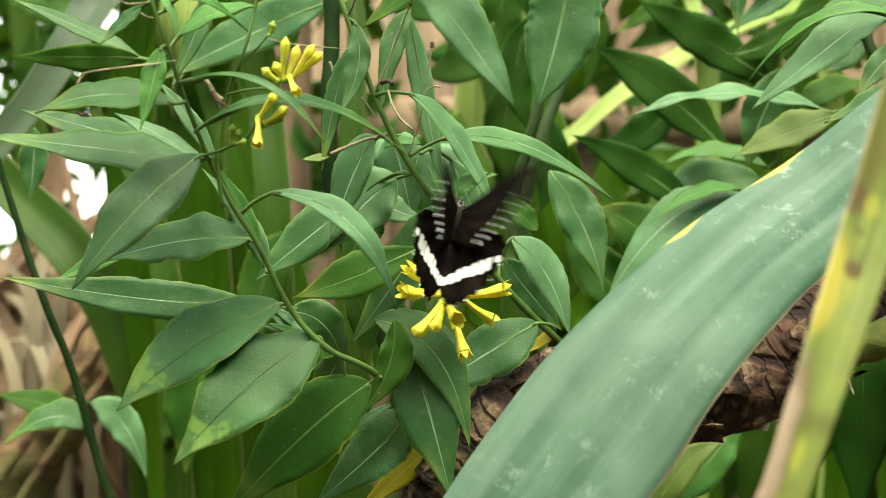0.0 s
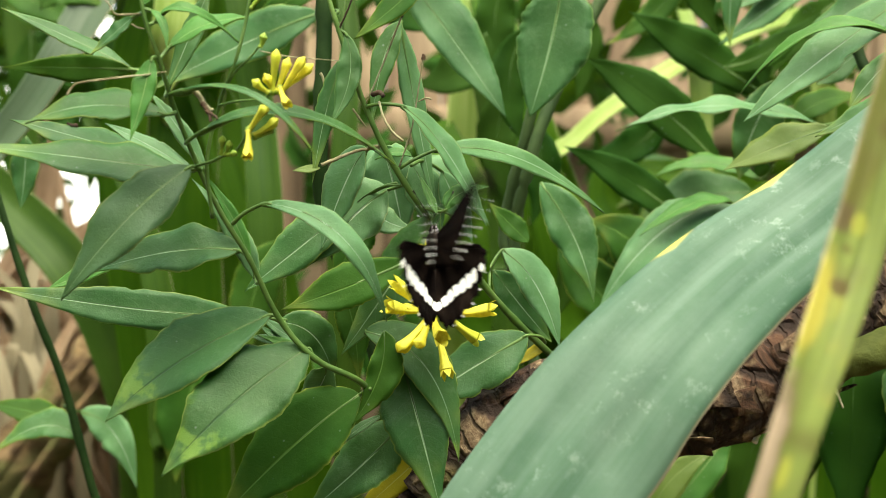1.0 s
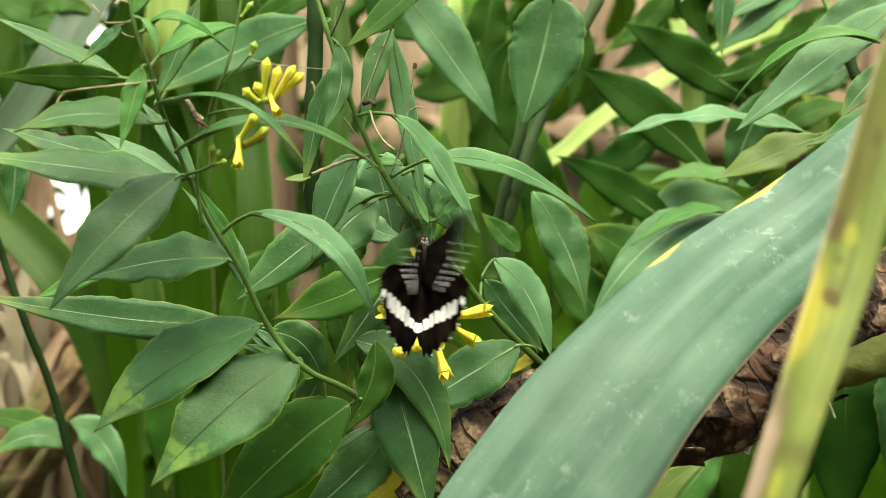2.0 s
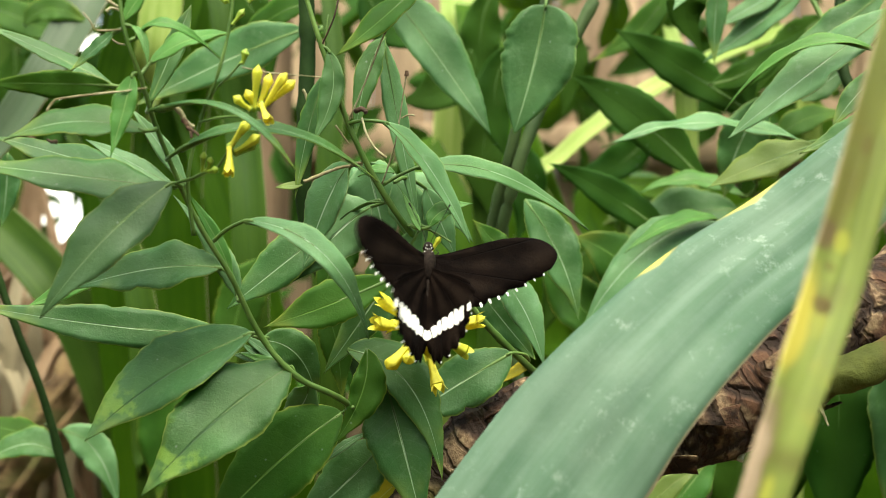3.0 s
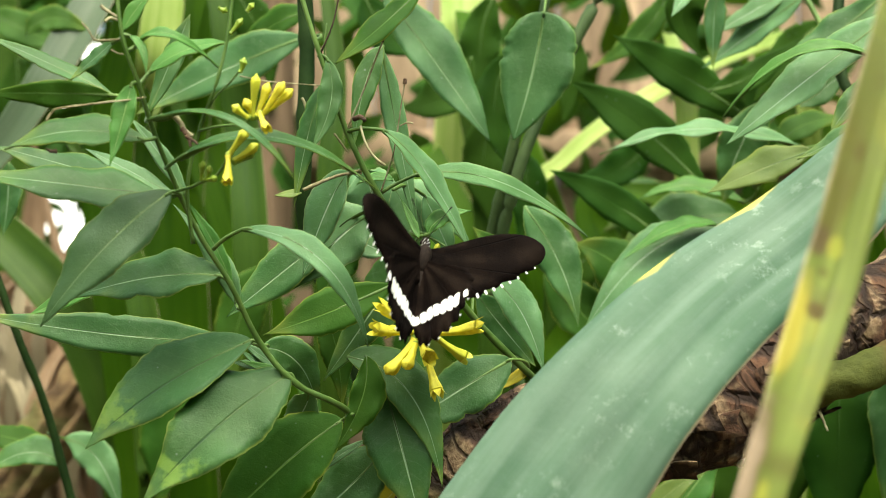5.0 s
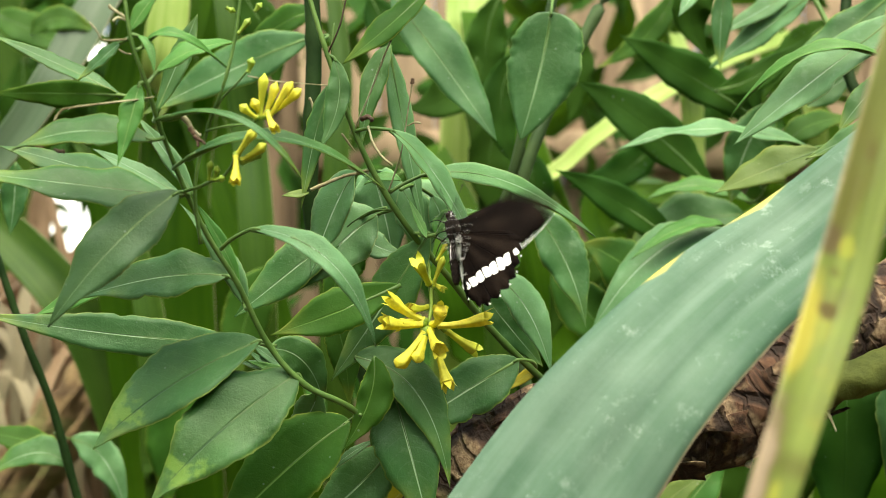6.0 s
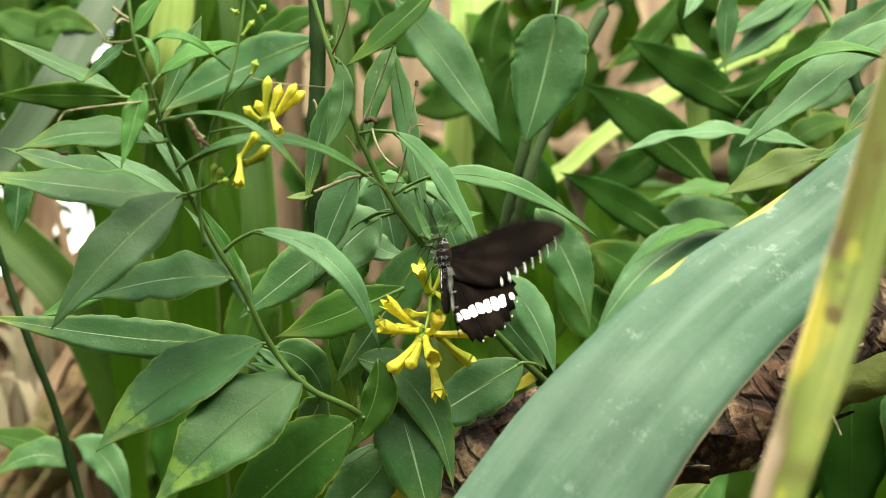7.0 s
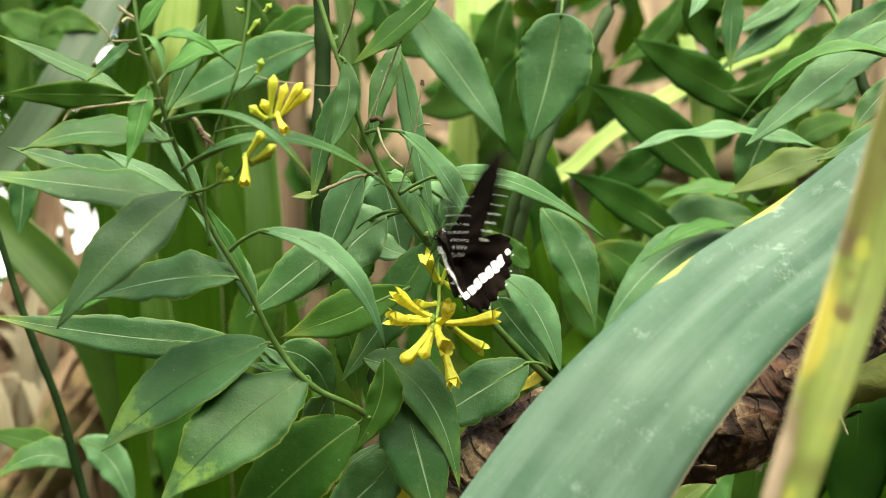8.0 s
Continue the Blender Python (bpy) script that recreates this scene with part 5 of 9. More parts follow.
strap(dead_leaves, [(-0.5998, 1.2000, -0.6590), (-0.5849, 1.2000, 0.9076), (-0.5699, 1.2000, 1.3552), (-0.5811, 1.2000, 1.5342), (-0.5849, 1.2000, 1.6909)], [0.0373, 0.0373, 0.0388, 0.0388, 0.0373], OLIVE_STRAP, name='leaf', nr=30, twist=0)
strap(dead_leaves, [(-0.5594, 1.1000, 1.2577), (-0.5383, 1.1000, 1.2401), (-0.5171, 1.1000, 1.2310), (-0.4890, 1.1000, 1.2331), (-0.4678, 1.1000, 1.2507)], [0.0069, 0.0099, 0.0108, 0.0099, 0.0039], DRY_STRAP, name='leaf', nr=16, twist=40)
strap(dead_leaves, [(-0.3944, 0.9500, 1.3213), (-0.4073, 0.9500, 1.2635), (-0.4253, 0.9500, 1.2429), (-0.4368, 0.9500, 1.1993), (-0.4330, 0.9500, 1.1479)], [0.0081, 0.0116, 0.0127, 0.0116, 0.0046], DRY_STRAP, name='leaf', nr=16, twist=-70)
strap(dead_leaves, [(-0.4735, 1.0000, 1.3435), (-0.4814, 1.0000, 1.2971), (-0.4854, 1.0000, 1.2573), (-0.5000, 1.0000, 1.2241), (-0.5132, 1.0000, 1.1711)], [0.0180, 0.0290, 0.0260, 0.0180, 0.0080], DRY_STRAP, name='leaf', nr=16, twist=60)
posts = thing("timber_post", (-0.35, 1.45, 0.0), "pale pinkish round timber post", "post")
stem(posts, [(-0.2603, 1.4000, 0.2064), (-0.2603, 1.4000, 0.8695), (-0.2536, 1.4000, 1.3669), (-0.2520, 1.4000, 1.8642)], 0.0330, 0.0310, POST, name='post', sides=16)

# ---- flowers, buds and dry twigs of the shrub ----
stem(shrub, [(-0.1153, -0.0770, 1.3087), (-0.1226, -0.0800, 1.3071), (-0.1307, -0.0820, 1.3060), (-0.1460, -0.0850, 1.3036), (-0.1492, -0.0850, 1.3019), (-0.1513, -0.0850, 1.2989)], 0.0003, 0.0005, TWIG, name='twig', rough=0.4, steps=30)
stem(shrub, [(-0.1253, -0.0780, 1.3307), (-0.1306, -0.0800, 1.3300), (-0.1340, -0.0820, 1.3301), (-0.1358, -0.0830, 1.3333), (-0.1381, -0.0840, 1.3362)], 0.0004, 0.0003, TWIG, name='twig', rough=0.4, steps=30)
stem(shrub, [(-0.1252, -0.0790, 1.3387), (-0.1280, -0.0800, 1.3403), (-0.1306, -0.0800, 1.3420), (-0.1319, -0.0800, 1.3433)], 0.0005, 0.0007, TWIG, name='twig', rough=0.4, steps=30)
stem(shrub, [(-0.1252, -0.0790, 1.3377), (-0.1282, -0.0810, 1.3384), (-0.1297, -0.0820, 1.3369)], 0.0004, 0.0006, TWIG, name='twig', rough=0.4, steps=30)
stem(shrub, [(-0.1237, -0.0780, 1.3249), (-0.1259, -0.0800, 1.3252), (-0.1280, -0.0800, 1.3265)], 0.0003, 0.0003, TWIG, name='twig', rough=0.4, steps=30)
stem(shrub, [(-0.1160, -0.0680, 1.3009), (-0.1111, -0.0700, 1.3003), (-0.1077, -0.0720, 1.3010), (-0.1057, -0.0730, 1.3015)], 0.0004, 0.0009, STEM, name='twig')
stem(shrub, [(-0.1057, -0.0730, 1.3020), (-0.1027, -0.0750, 1.2992), (-0.1008, -0.0760, 1.2963), (-0.0975, -0.0770, 1.2936)], 0.0012, 0.0007, TWIG, name='dry_flower', rough=0.4, steps=30)
stem(shrub, [(-0.1016, -0.0760, 1.2969), (-0.0988, -0.0770, 1.2927), (-0.0982, -0.0780, 1.2896)], 0.0011, 0.0005, HUSK, name='dry_flower', rough=0.4, steps=30)
stem(shrub, [(-0.1001, -0.0770, 1.2936), (-0.0969, -0.0780, 1.2918), (-0.0952, -0.0790, 1.2904)], 0.0007, 0.0004, HUSK, name='dry_flower', rough=0.4, steps=30)
stem(shrub, [(-0.0982, -0.0600, 1.2990), (-0.0914, -0.0650, 1.3090), (-0.0843, -0.0700, 1.3150), (-0.0792, -0.0720, 1.3207)], 0.0005, 0.0004, STEM, name='stalk')
trumpet(shrub, (-0.0801, -0.0720, 1.3185), (-0.0784, -0.0730, 1.3232), CALYX, spread=0.0, size=0.7, name='bud')
stem(shrub, [(-0.0801, -0.0720, 1.3174), (-0.0734, -0.0700, 1.3161), (-0.0652, -0.0650, 1.3156), (-0.0529, -0.0300, 1.3187)], 0.0003, 0.0002, TWIG, name='twig', rough=0.4, steps=30)
stem(shrub, [(-0.1095, -0.0520, 1.2734), (-0.1016, -0.0600, 1.2748), (-0.0952, -0.0680, 1.2767), (-0.0902, -0.0720, 1.2776)], 0.0007, 0.0006, STEM, name='stalk')
trumpet(shrub, (-0.0957, -0.0680, 1.2771), (-0.0945, -0.0720, 1.2835), CALYX, spread=0.0, size=0.6, name='bud')
trumpet(shrub, (-0.0942, -0.0690, 1.2771), (-0.0917, -0.0730, 1.2817), CALYX, spread=0.0, size=0.6, name='bud')
trumpet(shrub, (-0.0931, -0.0700, 1.2772), (-0.0894, -0.0740, 1.2777), CALYX, spread=0.0, size=0.6, name='bud')
trumpet(shrub, (-0.0887, -0.0700, 1.3442), (-0.0861, -0.0700, 1.3429), CALYX, spread=0.0, size=0.6, name='bud')
trumpet(shrub, (-0.0843, -0.0700, 1.3337), (-0.0800, -0.0700, 1.3392), CALYX, spread=0.0, size=0.6, name='bud')
trumpet(shrub, (-0.0778, -0.0700, 1.3425), (-0.0756, -0.0700, 1.3451), CALYX, spread=0.0, size=0.6, name='bud')
stem(shrub, [(-0.0902, -0.0720, 1.2776), (-0.0868, -0.0750, 1.2811), (-0.0842, -0.0780, 1.2848), (-0.0823, -0.0800, 1.2864)], 0.0006, 0.0005, STEM, name='stalk')
stem(shrub, [(-0.0982, -0.0600, 1.2972), (-0.0887, -0.0700, 1.2981), (-0.0790, -0.0760, 1.2984), (-0.0744, -0.0780, 1.3011)], 0.0005, 0.0005, STEM, name='stalk')
trumpet(shrub, (-0.0743, -0.0790, 1.2994), (-0.0722, -0.0830, 1.3156), PETAL_OLD, spread=0, size=0.8)
trumpet(shrub, (-0.0730, -0.0790, 1.2999), (-0.0682, -0.0810, 1.3126), PETAL, spread=0, size=0.8)
trumpet(shrub, (-0.0718, -0.0780, 1.2995), (-0.0620, -0.0840, 1.3127), PETAL, spread=0, size=0.8)
trumpet(shrub, (-0.0707, -0.0770, 1.3022), (-0.0595, -0.0800, 1.3106), PETAL, spread=0, size=0.8)
trumpet(shrub, (-0.0737, -0.0770, 1.3005), (-0.0764, -0.0820, 1.3065), PETAL, spread=0, size=0.8)
trumpet(shrub, (-0.0750, -0.0800, 1.3002), (-0.0806, -0.0830, 1.3042), PETAL_OLD, spread=0, size=0.8)
trumpet(shrub, (-0.0714, -0.0810, 1.3029), (-0.0677, -0.0880, 1.2956), PETAL, spread=0.5, size=0.8)
trumpet(shrub, (-0.0832, -0.0800, 1.2858), (-0.0761, -0.0840, 1.2947), PETAL_OLD, spread=0, size=0.85)
trumpet(shrub, (-0.0826, -0.0780, 1.2840), (-0.0728, -0.0800, 1.2899), PETAL_OLD, spread=0, size=0.85)
trumpet(shrub, (-0.0834, -0.0800, 1.2873), (-0.0825, -0.0880, 1.2761), PETAL, spread=0.4, size=0.85)
trumpet(shrub, (-0.0824, -0.0770, 1.2832), (-0.0746, -0.0770, 1.2875), CALYX, spread=0, size=0.85)
stem(shrub, [(-0.0436, -0.0050, 1.3020), (-0.0397, -0.0080, 1.3104), (-0.0339, -0.0120, 1.3234), (-0.0296, -0.0150, 1.3339), (-0.0269, -0.0160, 1.3398)], 0.0004, 0.0004, TWIG, name='twig', rough=0.4, steps=30)
stem(shrub, [(-0.0269, -0.0160, 1.3393), (-0.0280, -0.0170, 1.3401), (-0.0295, -0.0170, 1.3396)], 0.0007, 0.0005, HUSK, name='husk', rough=0.4, steps=30)
stem(shrub, [(-0.0402, -0.0080, 1.3067), (-0.0372, -0.0100, 1.3075), (-0.0351, -0.0120, 1.3058)], 0.0012, 0.0010, HUSK, name='dry_flower', rough=0.4, steps=30)
stem(shrub, [(-0.0372, -0.0090, 1.3036), (-0.0351, -0.0120, 1.2965), (-0.0313, -0.0140, 1.2903), (-0.0264, -0.0150, 1.2861)], 0.0005, 0.0006, TWIG, name='twig', rough=0.4, steps=30)
stem(shrub, [(-0.0289, 0.0020, 1.2757), (-0.0233, -0.0020, 1.2924), (-0.0203, -0.0040, 1.3095), (-0.0182, -0.0050, 1.3230)], 0.0004, 0.0003, TWIG, name='twig', rough=0.4, steps=30)
stem(shrub, [(-0.0182, -0.0050, 1.3223), (-0.0180, -0.0050, 1.3247)], 0.0010, 0.0007, HUSK, name='husk', rough=0.4, steps=30)
stem(shrub, [(-0.0203, -0.0040, 1.3041), (-0.0170, -0.0050, 1.3055), (-0.0145, -0.0050, 1.3052)], 0.0003, 0.0005, TWIG, name='twig', rough=0.4, steps=30)
stem(shrub, [(-0.0373, 0.0000, 1.2838), (-0.0456, -0.0020, 1.2830), (-0.0530, -0.0020, 1.2805), (-0.0629, -0.0020, 1.2763)], 0.0005, 0.0009, TWIG, name='twig', rough=0.4, steps=30)
stem(shrub, [(-0.0366, 0.0000, 1.2851), (-0.0401, -0.0020, 1.2844), (-0.0426, -0.0030, 1.2839)], 0.0006, 0.0005, TWIG, name='twig', rough=0.4, steps=30)
leaf(shrub, (-0.0637, 0.0000, 1.2751), (-0.0694, 0.0000, 1.2746), (-0.0756, 0.0000, 1.2739), 0.0025, 0.0022, OLIVE, up=0.6)
leaf(shrub, (-0.0236, 0.0050, 1.2808), (-0.0311, 0.0050, 1.2823), (-0.0399, 0.0050, 1.2791), 0.0025, 0.0028, YOUNG, up=0.6)
stem(shrub, [(-0.0548, -0.0100, 1.3344), (-0.0495, -0.0150, 1.3448), (-0.0470, -0.0150, 1.3545), (-0.0451, -0.0150, 1.3642)], 0.0004, 0.0003, HUSK, name='twig', rough=0.4, steps=30)
stem(shrub, [(-0.0527, -0.0080, 1.3268), (-0.0528, -0.0100, 1.3383), (-0.0518, -0.0100, 1.3481)], 0.0004, 0.0003, STEM, name='stalk')
stem(shrub, [(-0.0492, -0.0030, 1.3010), (-0.0443, -0.0030, 1.2943), (-0.0431, -0.0030, 1.2928)], 0.0005, 0.0004, TWIG, name='twig', rough=0.4, steps=30)
stem(shrub, [(-0.0619, 0.0000, 1.3124), (-0.0627, 0.0000, 1.3154), (-0.0637, 0.0000, 1.3169)], 0.0005, 0.0007, TWIG, name='twig', rough=0.4, steps=30)
stem(shrub, [(-0.0281, 0.0050, 1.2678), (-0.0364, 0.0100, 1.2674), (-0.0441, 0.0120, 1.2634), (-0.0481, 0.0140, 1.2604)], 0.0005, 0.0004, STEM, name='stalk')
stem(shrub, [(-0.0174, 0.0070, 1.2573), (-0.0123, 0.0050, 1.2573), (-0.0080, 0.0020, 1.2567)], 0.0006, 0.0005, STEM, name='stalk')
stem(shrub, [(-0.0123, 0.0050, 1.2573), (-0.0047, 0.0020, 1.2540), (0.0015, 0.0000, 1.2502)], 0.0006, 0.0004, STEM, name='stalk')
trumpet(shrub, (-0.0080, 0.0040, 1.2447), (-0.0035, 0.0020, 1.2522), PETAL_OLD, spread=0.0, size=0.55)
head_rest = Vector((-0.0156, 0.0180, 1.2567))
head = flower_head(shrub, head_rest, [(-0.0013, 0.0000, 0.0005), (0.0021, -0.0030, -0.0090), (0.0032, -0.0080, -0.0203), (0.0031, -0.0130, -0.0315), (0.0014, -0.0180, -0.0392)])
trumpet(head, (0.0010, -0.0180, -0.0380), (-0.0142, -0.0240, -0.0268), PETAL, spread=0.4, size=1.26)
trumpet(head, (0.0005, -0.0180, -0.0385), (-0.0171, -0.0280, -0.0360), PETAL, spread=1.0, size=1.31)
trumpet(head, (-0.0016, -0.0160, -0.0351), (-0.0112, -0.0240, -0.0377), PETAL, spread=0.6, size=1.01)
trumpet(head, (0.0010, -0.0180, -0.0400), (-0.0131, -0.0260, -0.0555), PETAL, spread=0.0, size=1.37)
trumpet(head, (-0.0000, -0.0190, -0.0429), (-0.0047, -0.0280, -0.0536), PETAL, spread=0.0, size=1.22)
trumpet(head, (0.0020, -0.0190, -0.0404), (0.0058, -0.0400, -0.0488), PETAL, spread=1.0, size=1.26)
trumpet(head, (0.0040, -0.0210, -0.0477), (0.0080, -0.0280, -0.0649), PETAL, spread=0.9, size=1.26)
trumpet(head, (0.0022, -0.0180, -0.0395), (0.0272, -0.0220, -0.0378), PETAL, spread=0.7, size=1.26)
trumpet(head, (0.0025, -0.0190, -0.0394), (0.0072, -0.0400, -0.0323), PETAL, spread=1.0, size=1.22)
trumpet(head, (0.0066, -0.0140, -0.0402), (0.0209, -0.0060, -0.0523), PETAL_OLD, spread=1.0, size=1.22)
trumpet(head, (0.0033, -0.0090, -0.0223), (-0.0010, -0.0200, -0.0116), PETAL_OLD, spread=0.9, size=1.22)
trumpet(head, (0.0037, -0.0060, -0.0242), (0.0098, -0.0060, -0.0107), PETAL_OLD, spread=0.0, size=0.71)
trumpet(head, (0.0037, -0.0040, -0.0204), (0.0088, -0.0060, -0.0244), PETAL_OLD, spread=0.4, size=0.69)
trumpet(head, (0.0023, -0.0120, -0.0315), (-0.0057, -0.0200, -0.0312), PETAL_OLD, spread=0.5, size=1.01)

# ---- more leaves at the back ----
leaf(bush, (0.0457, 0.3500, 1.3882), (0.0339, 0.3500, 1.3488), (0.0457, 0.3500, 1.3055), 0.0134, 0.0142, SHADE_DARK, up=0.1)
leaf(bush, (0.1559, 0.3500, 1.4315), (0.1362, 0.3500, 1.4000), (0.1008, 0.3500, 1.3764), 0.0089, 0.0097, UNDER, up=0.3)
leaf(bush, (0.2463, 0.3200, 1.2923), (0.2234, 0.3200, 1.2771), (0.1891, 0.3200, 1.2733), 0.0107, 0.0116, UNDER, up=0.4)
leaf(bush, (0.0471, 0.3800, 1.3235), (0.0593, 0.3800, 1.2910), (0.0512, 0.3800, 1.2504), 0.0138, 0.0146, SHADE_DARK, up=0.1)
leaf(bush, (0.1052, 0.3200, 1.2542), (0.0824, 0.3200, 1.2275), (0.0671, 0.3200, 1.1894), 0.0153, 0.0161, SHADE_DARK, up=0.2)
leaf(bush, (0.0191, 0.4000, 1.3913), (-0.0017, 0.4000, 1.3623), (-0.0348, 0.4000, 1.3540), 0.0168, 0.0185, SHADE_DARK, up=0.2)
leaf(bush, (-0.0585, 0.3800, 1.4332), (-0.0382, 0.3800, 1.4047), (-0.0016, 0.3800, 1.3926), 0.0156, 0.0165, SHADE_DARK, up=0.2)
leaf(clump, (-0.3083, 0.4000, 1.4079), (-0.2876, 0.4000, 1.4203), (-0.2586, 0.4000, 1.4079), 0.0104, 0.0113, UNDER, up=0.3)
leaf(clump, (-0.3711, 0.5000, 1.4419), (-0.3392, 0.5000, 1.4282), (-0.2981, 0.5000, 1.4100), 0.0142, 0.0161, UNDER, up=0.3)
leaf(clump, (-0.1236, 0.3500, 1.2386), (-0.1433, 0.3500, 1.2031), (-0.1512, 0.3500, 1.1480), 0.0173, 0.0173, UNDER, up=0.1)
leaf(clump, (-0.1709, 0.3500, 1.1717), (-0.1906, 0.3500, 1.1244), (-0.1984, 0.3500, 1.0693), 0.0236, 0.0236, UNDER, up=0.1)
leaf(clump, (-0.0724, 0.3500, 1.2031), (-0.0567, 0.3500, 1.1717), (-0.0646, 0.3500, 1.1244), 0.0173, 0.0173, SHADE_DARK, up=0.1)
strap(dead_leaves, [(-0.4663, 0.8472, 0.7464), (-0.4481, 0.7972, 0.9781), (-0.4377, 0.7772, 1.1246), (-0.4358, 0.7972, 1.2039), (-0.4326, 0.8272, 1.2526)], [0.0072, 0.0127, 0.0139, 0.0127, 0.0035], OLD_STRAP, name='leaf', nr=16, twist=72.10856435899404)
strap(dead_leaves, [(-0.4021, 0.8764, 0.7217), (-0.3893, 0.8264, 0.9583), (-0.3853, 0.8064, 1.1081), (-0.3937, 0.8264, 1.1889), (-0.4065, 0.8564, 1.2325)], [0.0073, 0.0130, 0.0115, 0.0130, 0.0036], DRY_STRAP, name='leaf', nr=16, twist=106.31024645711594)
strap(dead_leaves, [(-0.5095, 0.8752, 0.6709), (-0.4874, 0.8252, 0.9091), (-0.4711, 0.8052, 1.0595), (-0.4585, 0.8252, 1.1395), (-0.4387, 0.8552, 1.1825)], [0.0073, 0.0130, 0.0132, 0.0130, 0.0036], OLD_STRAP, name='leaf', nr=16, twist=110.6215110802323)
strap(dead_leaves, [(-0.3764, 0.8910, 0.6979), (-0.3708, 0.8410, 0.9374), (-0.3794, 0.8210, 1.0889), (-0.4128, 0.8410, 1.1703), (-0.4642, 0.8710, 1.2022)], [0.0074, 0.0131, 0.0129, 0.0131, 0.0037], DRY_STRAP, name='leaf', nr=16, twist=-6.3389069795651665)
strap(dead_leaves, [(-0.4848, 0.9414, 0.6074), (-0.4767, 0.8914, 0.8569), (-0.4855, 0.8714, 1.0147), (-0.5228, 0.8914, 1.0980), (-0.5803, 0.9214, 1.1346)], [0.0077, 0.0136, 0.0198, 0.0136, 0.0038], OLD_STRAP, name='leaf', nr=16, twist=49.17766550001602)
strap(dead_leaves, [(-0.4904, 0.9117, 0.6410), (-0.4679, 0.8617, 0.8853), (-0.4491, 0.8417, 1.0397), (-0.4302, 0.8617, 1.1215), (-0.4006, 0.8917, 1.1585)], [0.0075, 0.0133, 0.0151, 0.0133, 0.0037], DRY_STRAP, name='leaf', nr=16, twist=-46.77321685614264)
strap(dead_leaves, [(-0.4512, 0.9603, 0.7148), (-0.4271, 0.9103, 0.9635), (-0.4024, 0.8903, 1.1217), (-0.3692, 0.9103, 1.2077), (-0.3174, 0.9403, 1.2482)], [0.0078, 0.0138, 0.0164, 0.0138, 0.0038], OLD_STRAP, name='leaf', nr=16, twist=48.21089269431221)
strap(dead_leaves, [(-0.5599, 1.0292, 0.6060), (-0.5331, 0.9792, 0.8679), (-0.5073, 0.9592, 1.0343), (-0.4752, 0.9792, 1.1232), (-0.4252, 1.0092, 1.1427)], [0.0081, 0.0144, 0.0162, 0.0144, 0.0040], DRY_STRAP, name='leaf', nr=16, twist=-34.60061889423551)
strap(dead_leaves, [(-0.4441, 1.0270, 0.6545), (-0.4318, 0.9770, 0.9146), (-0.4289, 0.9570, 1.0802), (-0.4396, 0.9770, 1.1695), (-0.4559, 1.0070, 1.2219)], [0.0081, 0.0144, 0.0123, 0.0144, 0.0040], DRY_STRAP, name='leaf', nr=16, twist=-53.40509039432604)
strap(dead_leaves, [(-0.4986, 1.0343, 0.5785), (-0.4749, 0.9843, 0.8420), (-0.4522, 0.9643, 1.0092), (-0.4243, 0.9843, 1.0981), (-0.3807, 1.0143, 1.1379)], [0.0081, 0.0144, 0.0119, 0.0144, 0.0040], OLD_STRAP, name='leaf', nr=16, twist=47.35005155076442)
strap(dead_leaves, [(-0.4153, 1.0404, 0.5634), (-0.4079, 0.9904, 0.8282), (-0.4132, 0.9704, 0.9962), (-0.4395, 0.9904, 1.0853), (-0.4799, 1.0204, 1.1415)], [0.0082, 0.0145, 0.0147, 0.0145, 0.0040], DRY_STRAP, name='leaf', nr=16, twist=66.05746445403562)
strap(dead_leaves, [(-0.4791, 1.0063, 0.5792), (-0.4668, 0.9563, 0.8387), (-0.4660, 0.9363, 1.0032), (-0.4826, 0.9563, 1.0903), (-0.5081, 0.9863, 1.1290)], [0.0080, 0.0142, 0.0134, 0.0142, 0.0039], OLD_STRAP, name='leaf', nr=16, twist=-49.92112016122766)
strap(dead_leaves, [(-0.5123, 0.9475, 0.6479), (-0.4886, 0.8975, 0.8970), (-0.4678, 0.8775, 1.0548), (-0.4454, 0.8975, 1.1391), (-0.4102, 0.9275, 1.1731)], [0.0077, 0.0137, 0.0155, 0.0137, 0.0038], OLD_STRAP, name='leaf', nr=16, twist=68.0989619571252)
strap(dead_leaves, [(-0.5337, 1.0456, 0.6518), (-0.5084, 0.9956, 0.9147), (-0.4842, 0.9756, 1.0821), (-0.4541, 0.9956, 1.1726), (-0.4072, 1.0256, 1.2061)], [0.0082, 0.0145, 0.0139, 0.0145, 0.0040], DRY_STRAP, name='leaf', nr=16, twist=-105.06979455601464)
strap(dead_leaves, [(-0.3988, 0.9556, 0.6452), (-0.3960, 0.9056, 0.8955), (-0.4104, 0.8856, 1.0541), (-0.4559, 0.9056, 1.1389), (-0.5260, 0.9356, 1.1626)], [0.0077, 0.0137, 0.0168, 0.0137, 0.0038], OLD_STRAP, name='leaf', nr=16, twist=119.43276650114169)
strap(dead_leaves, [(-0.4761, 0.9082, 0.6719), (-0.4659, 0.8582, 0.9147), (-0.4706, 0.8382, 1.0683), (-0.4997, 0.8582, 1.1504), (-0.5444, 0.8882, 1.1490)], [0.0075, 0.0133, 0.0153, 0.0133, 0.0037], DRY_STRAP, name='leaf', nr=16, twist=-14.684594731409888)
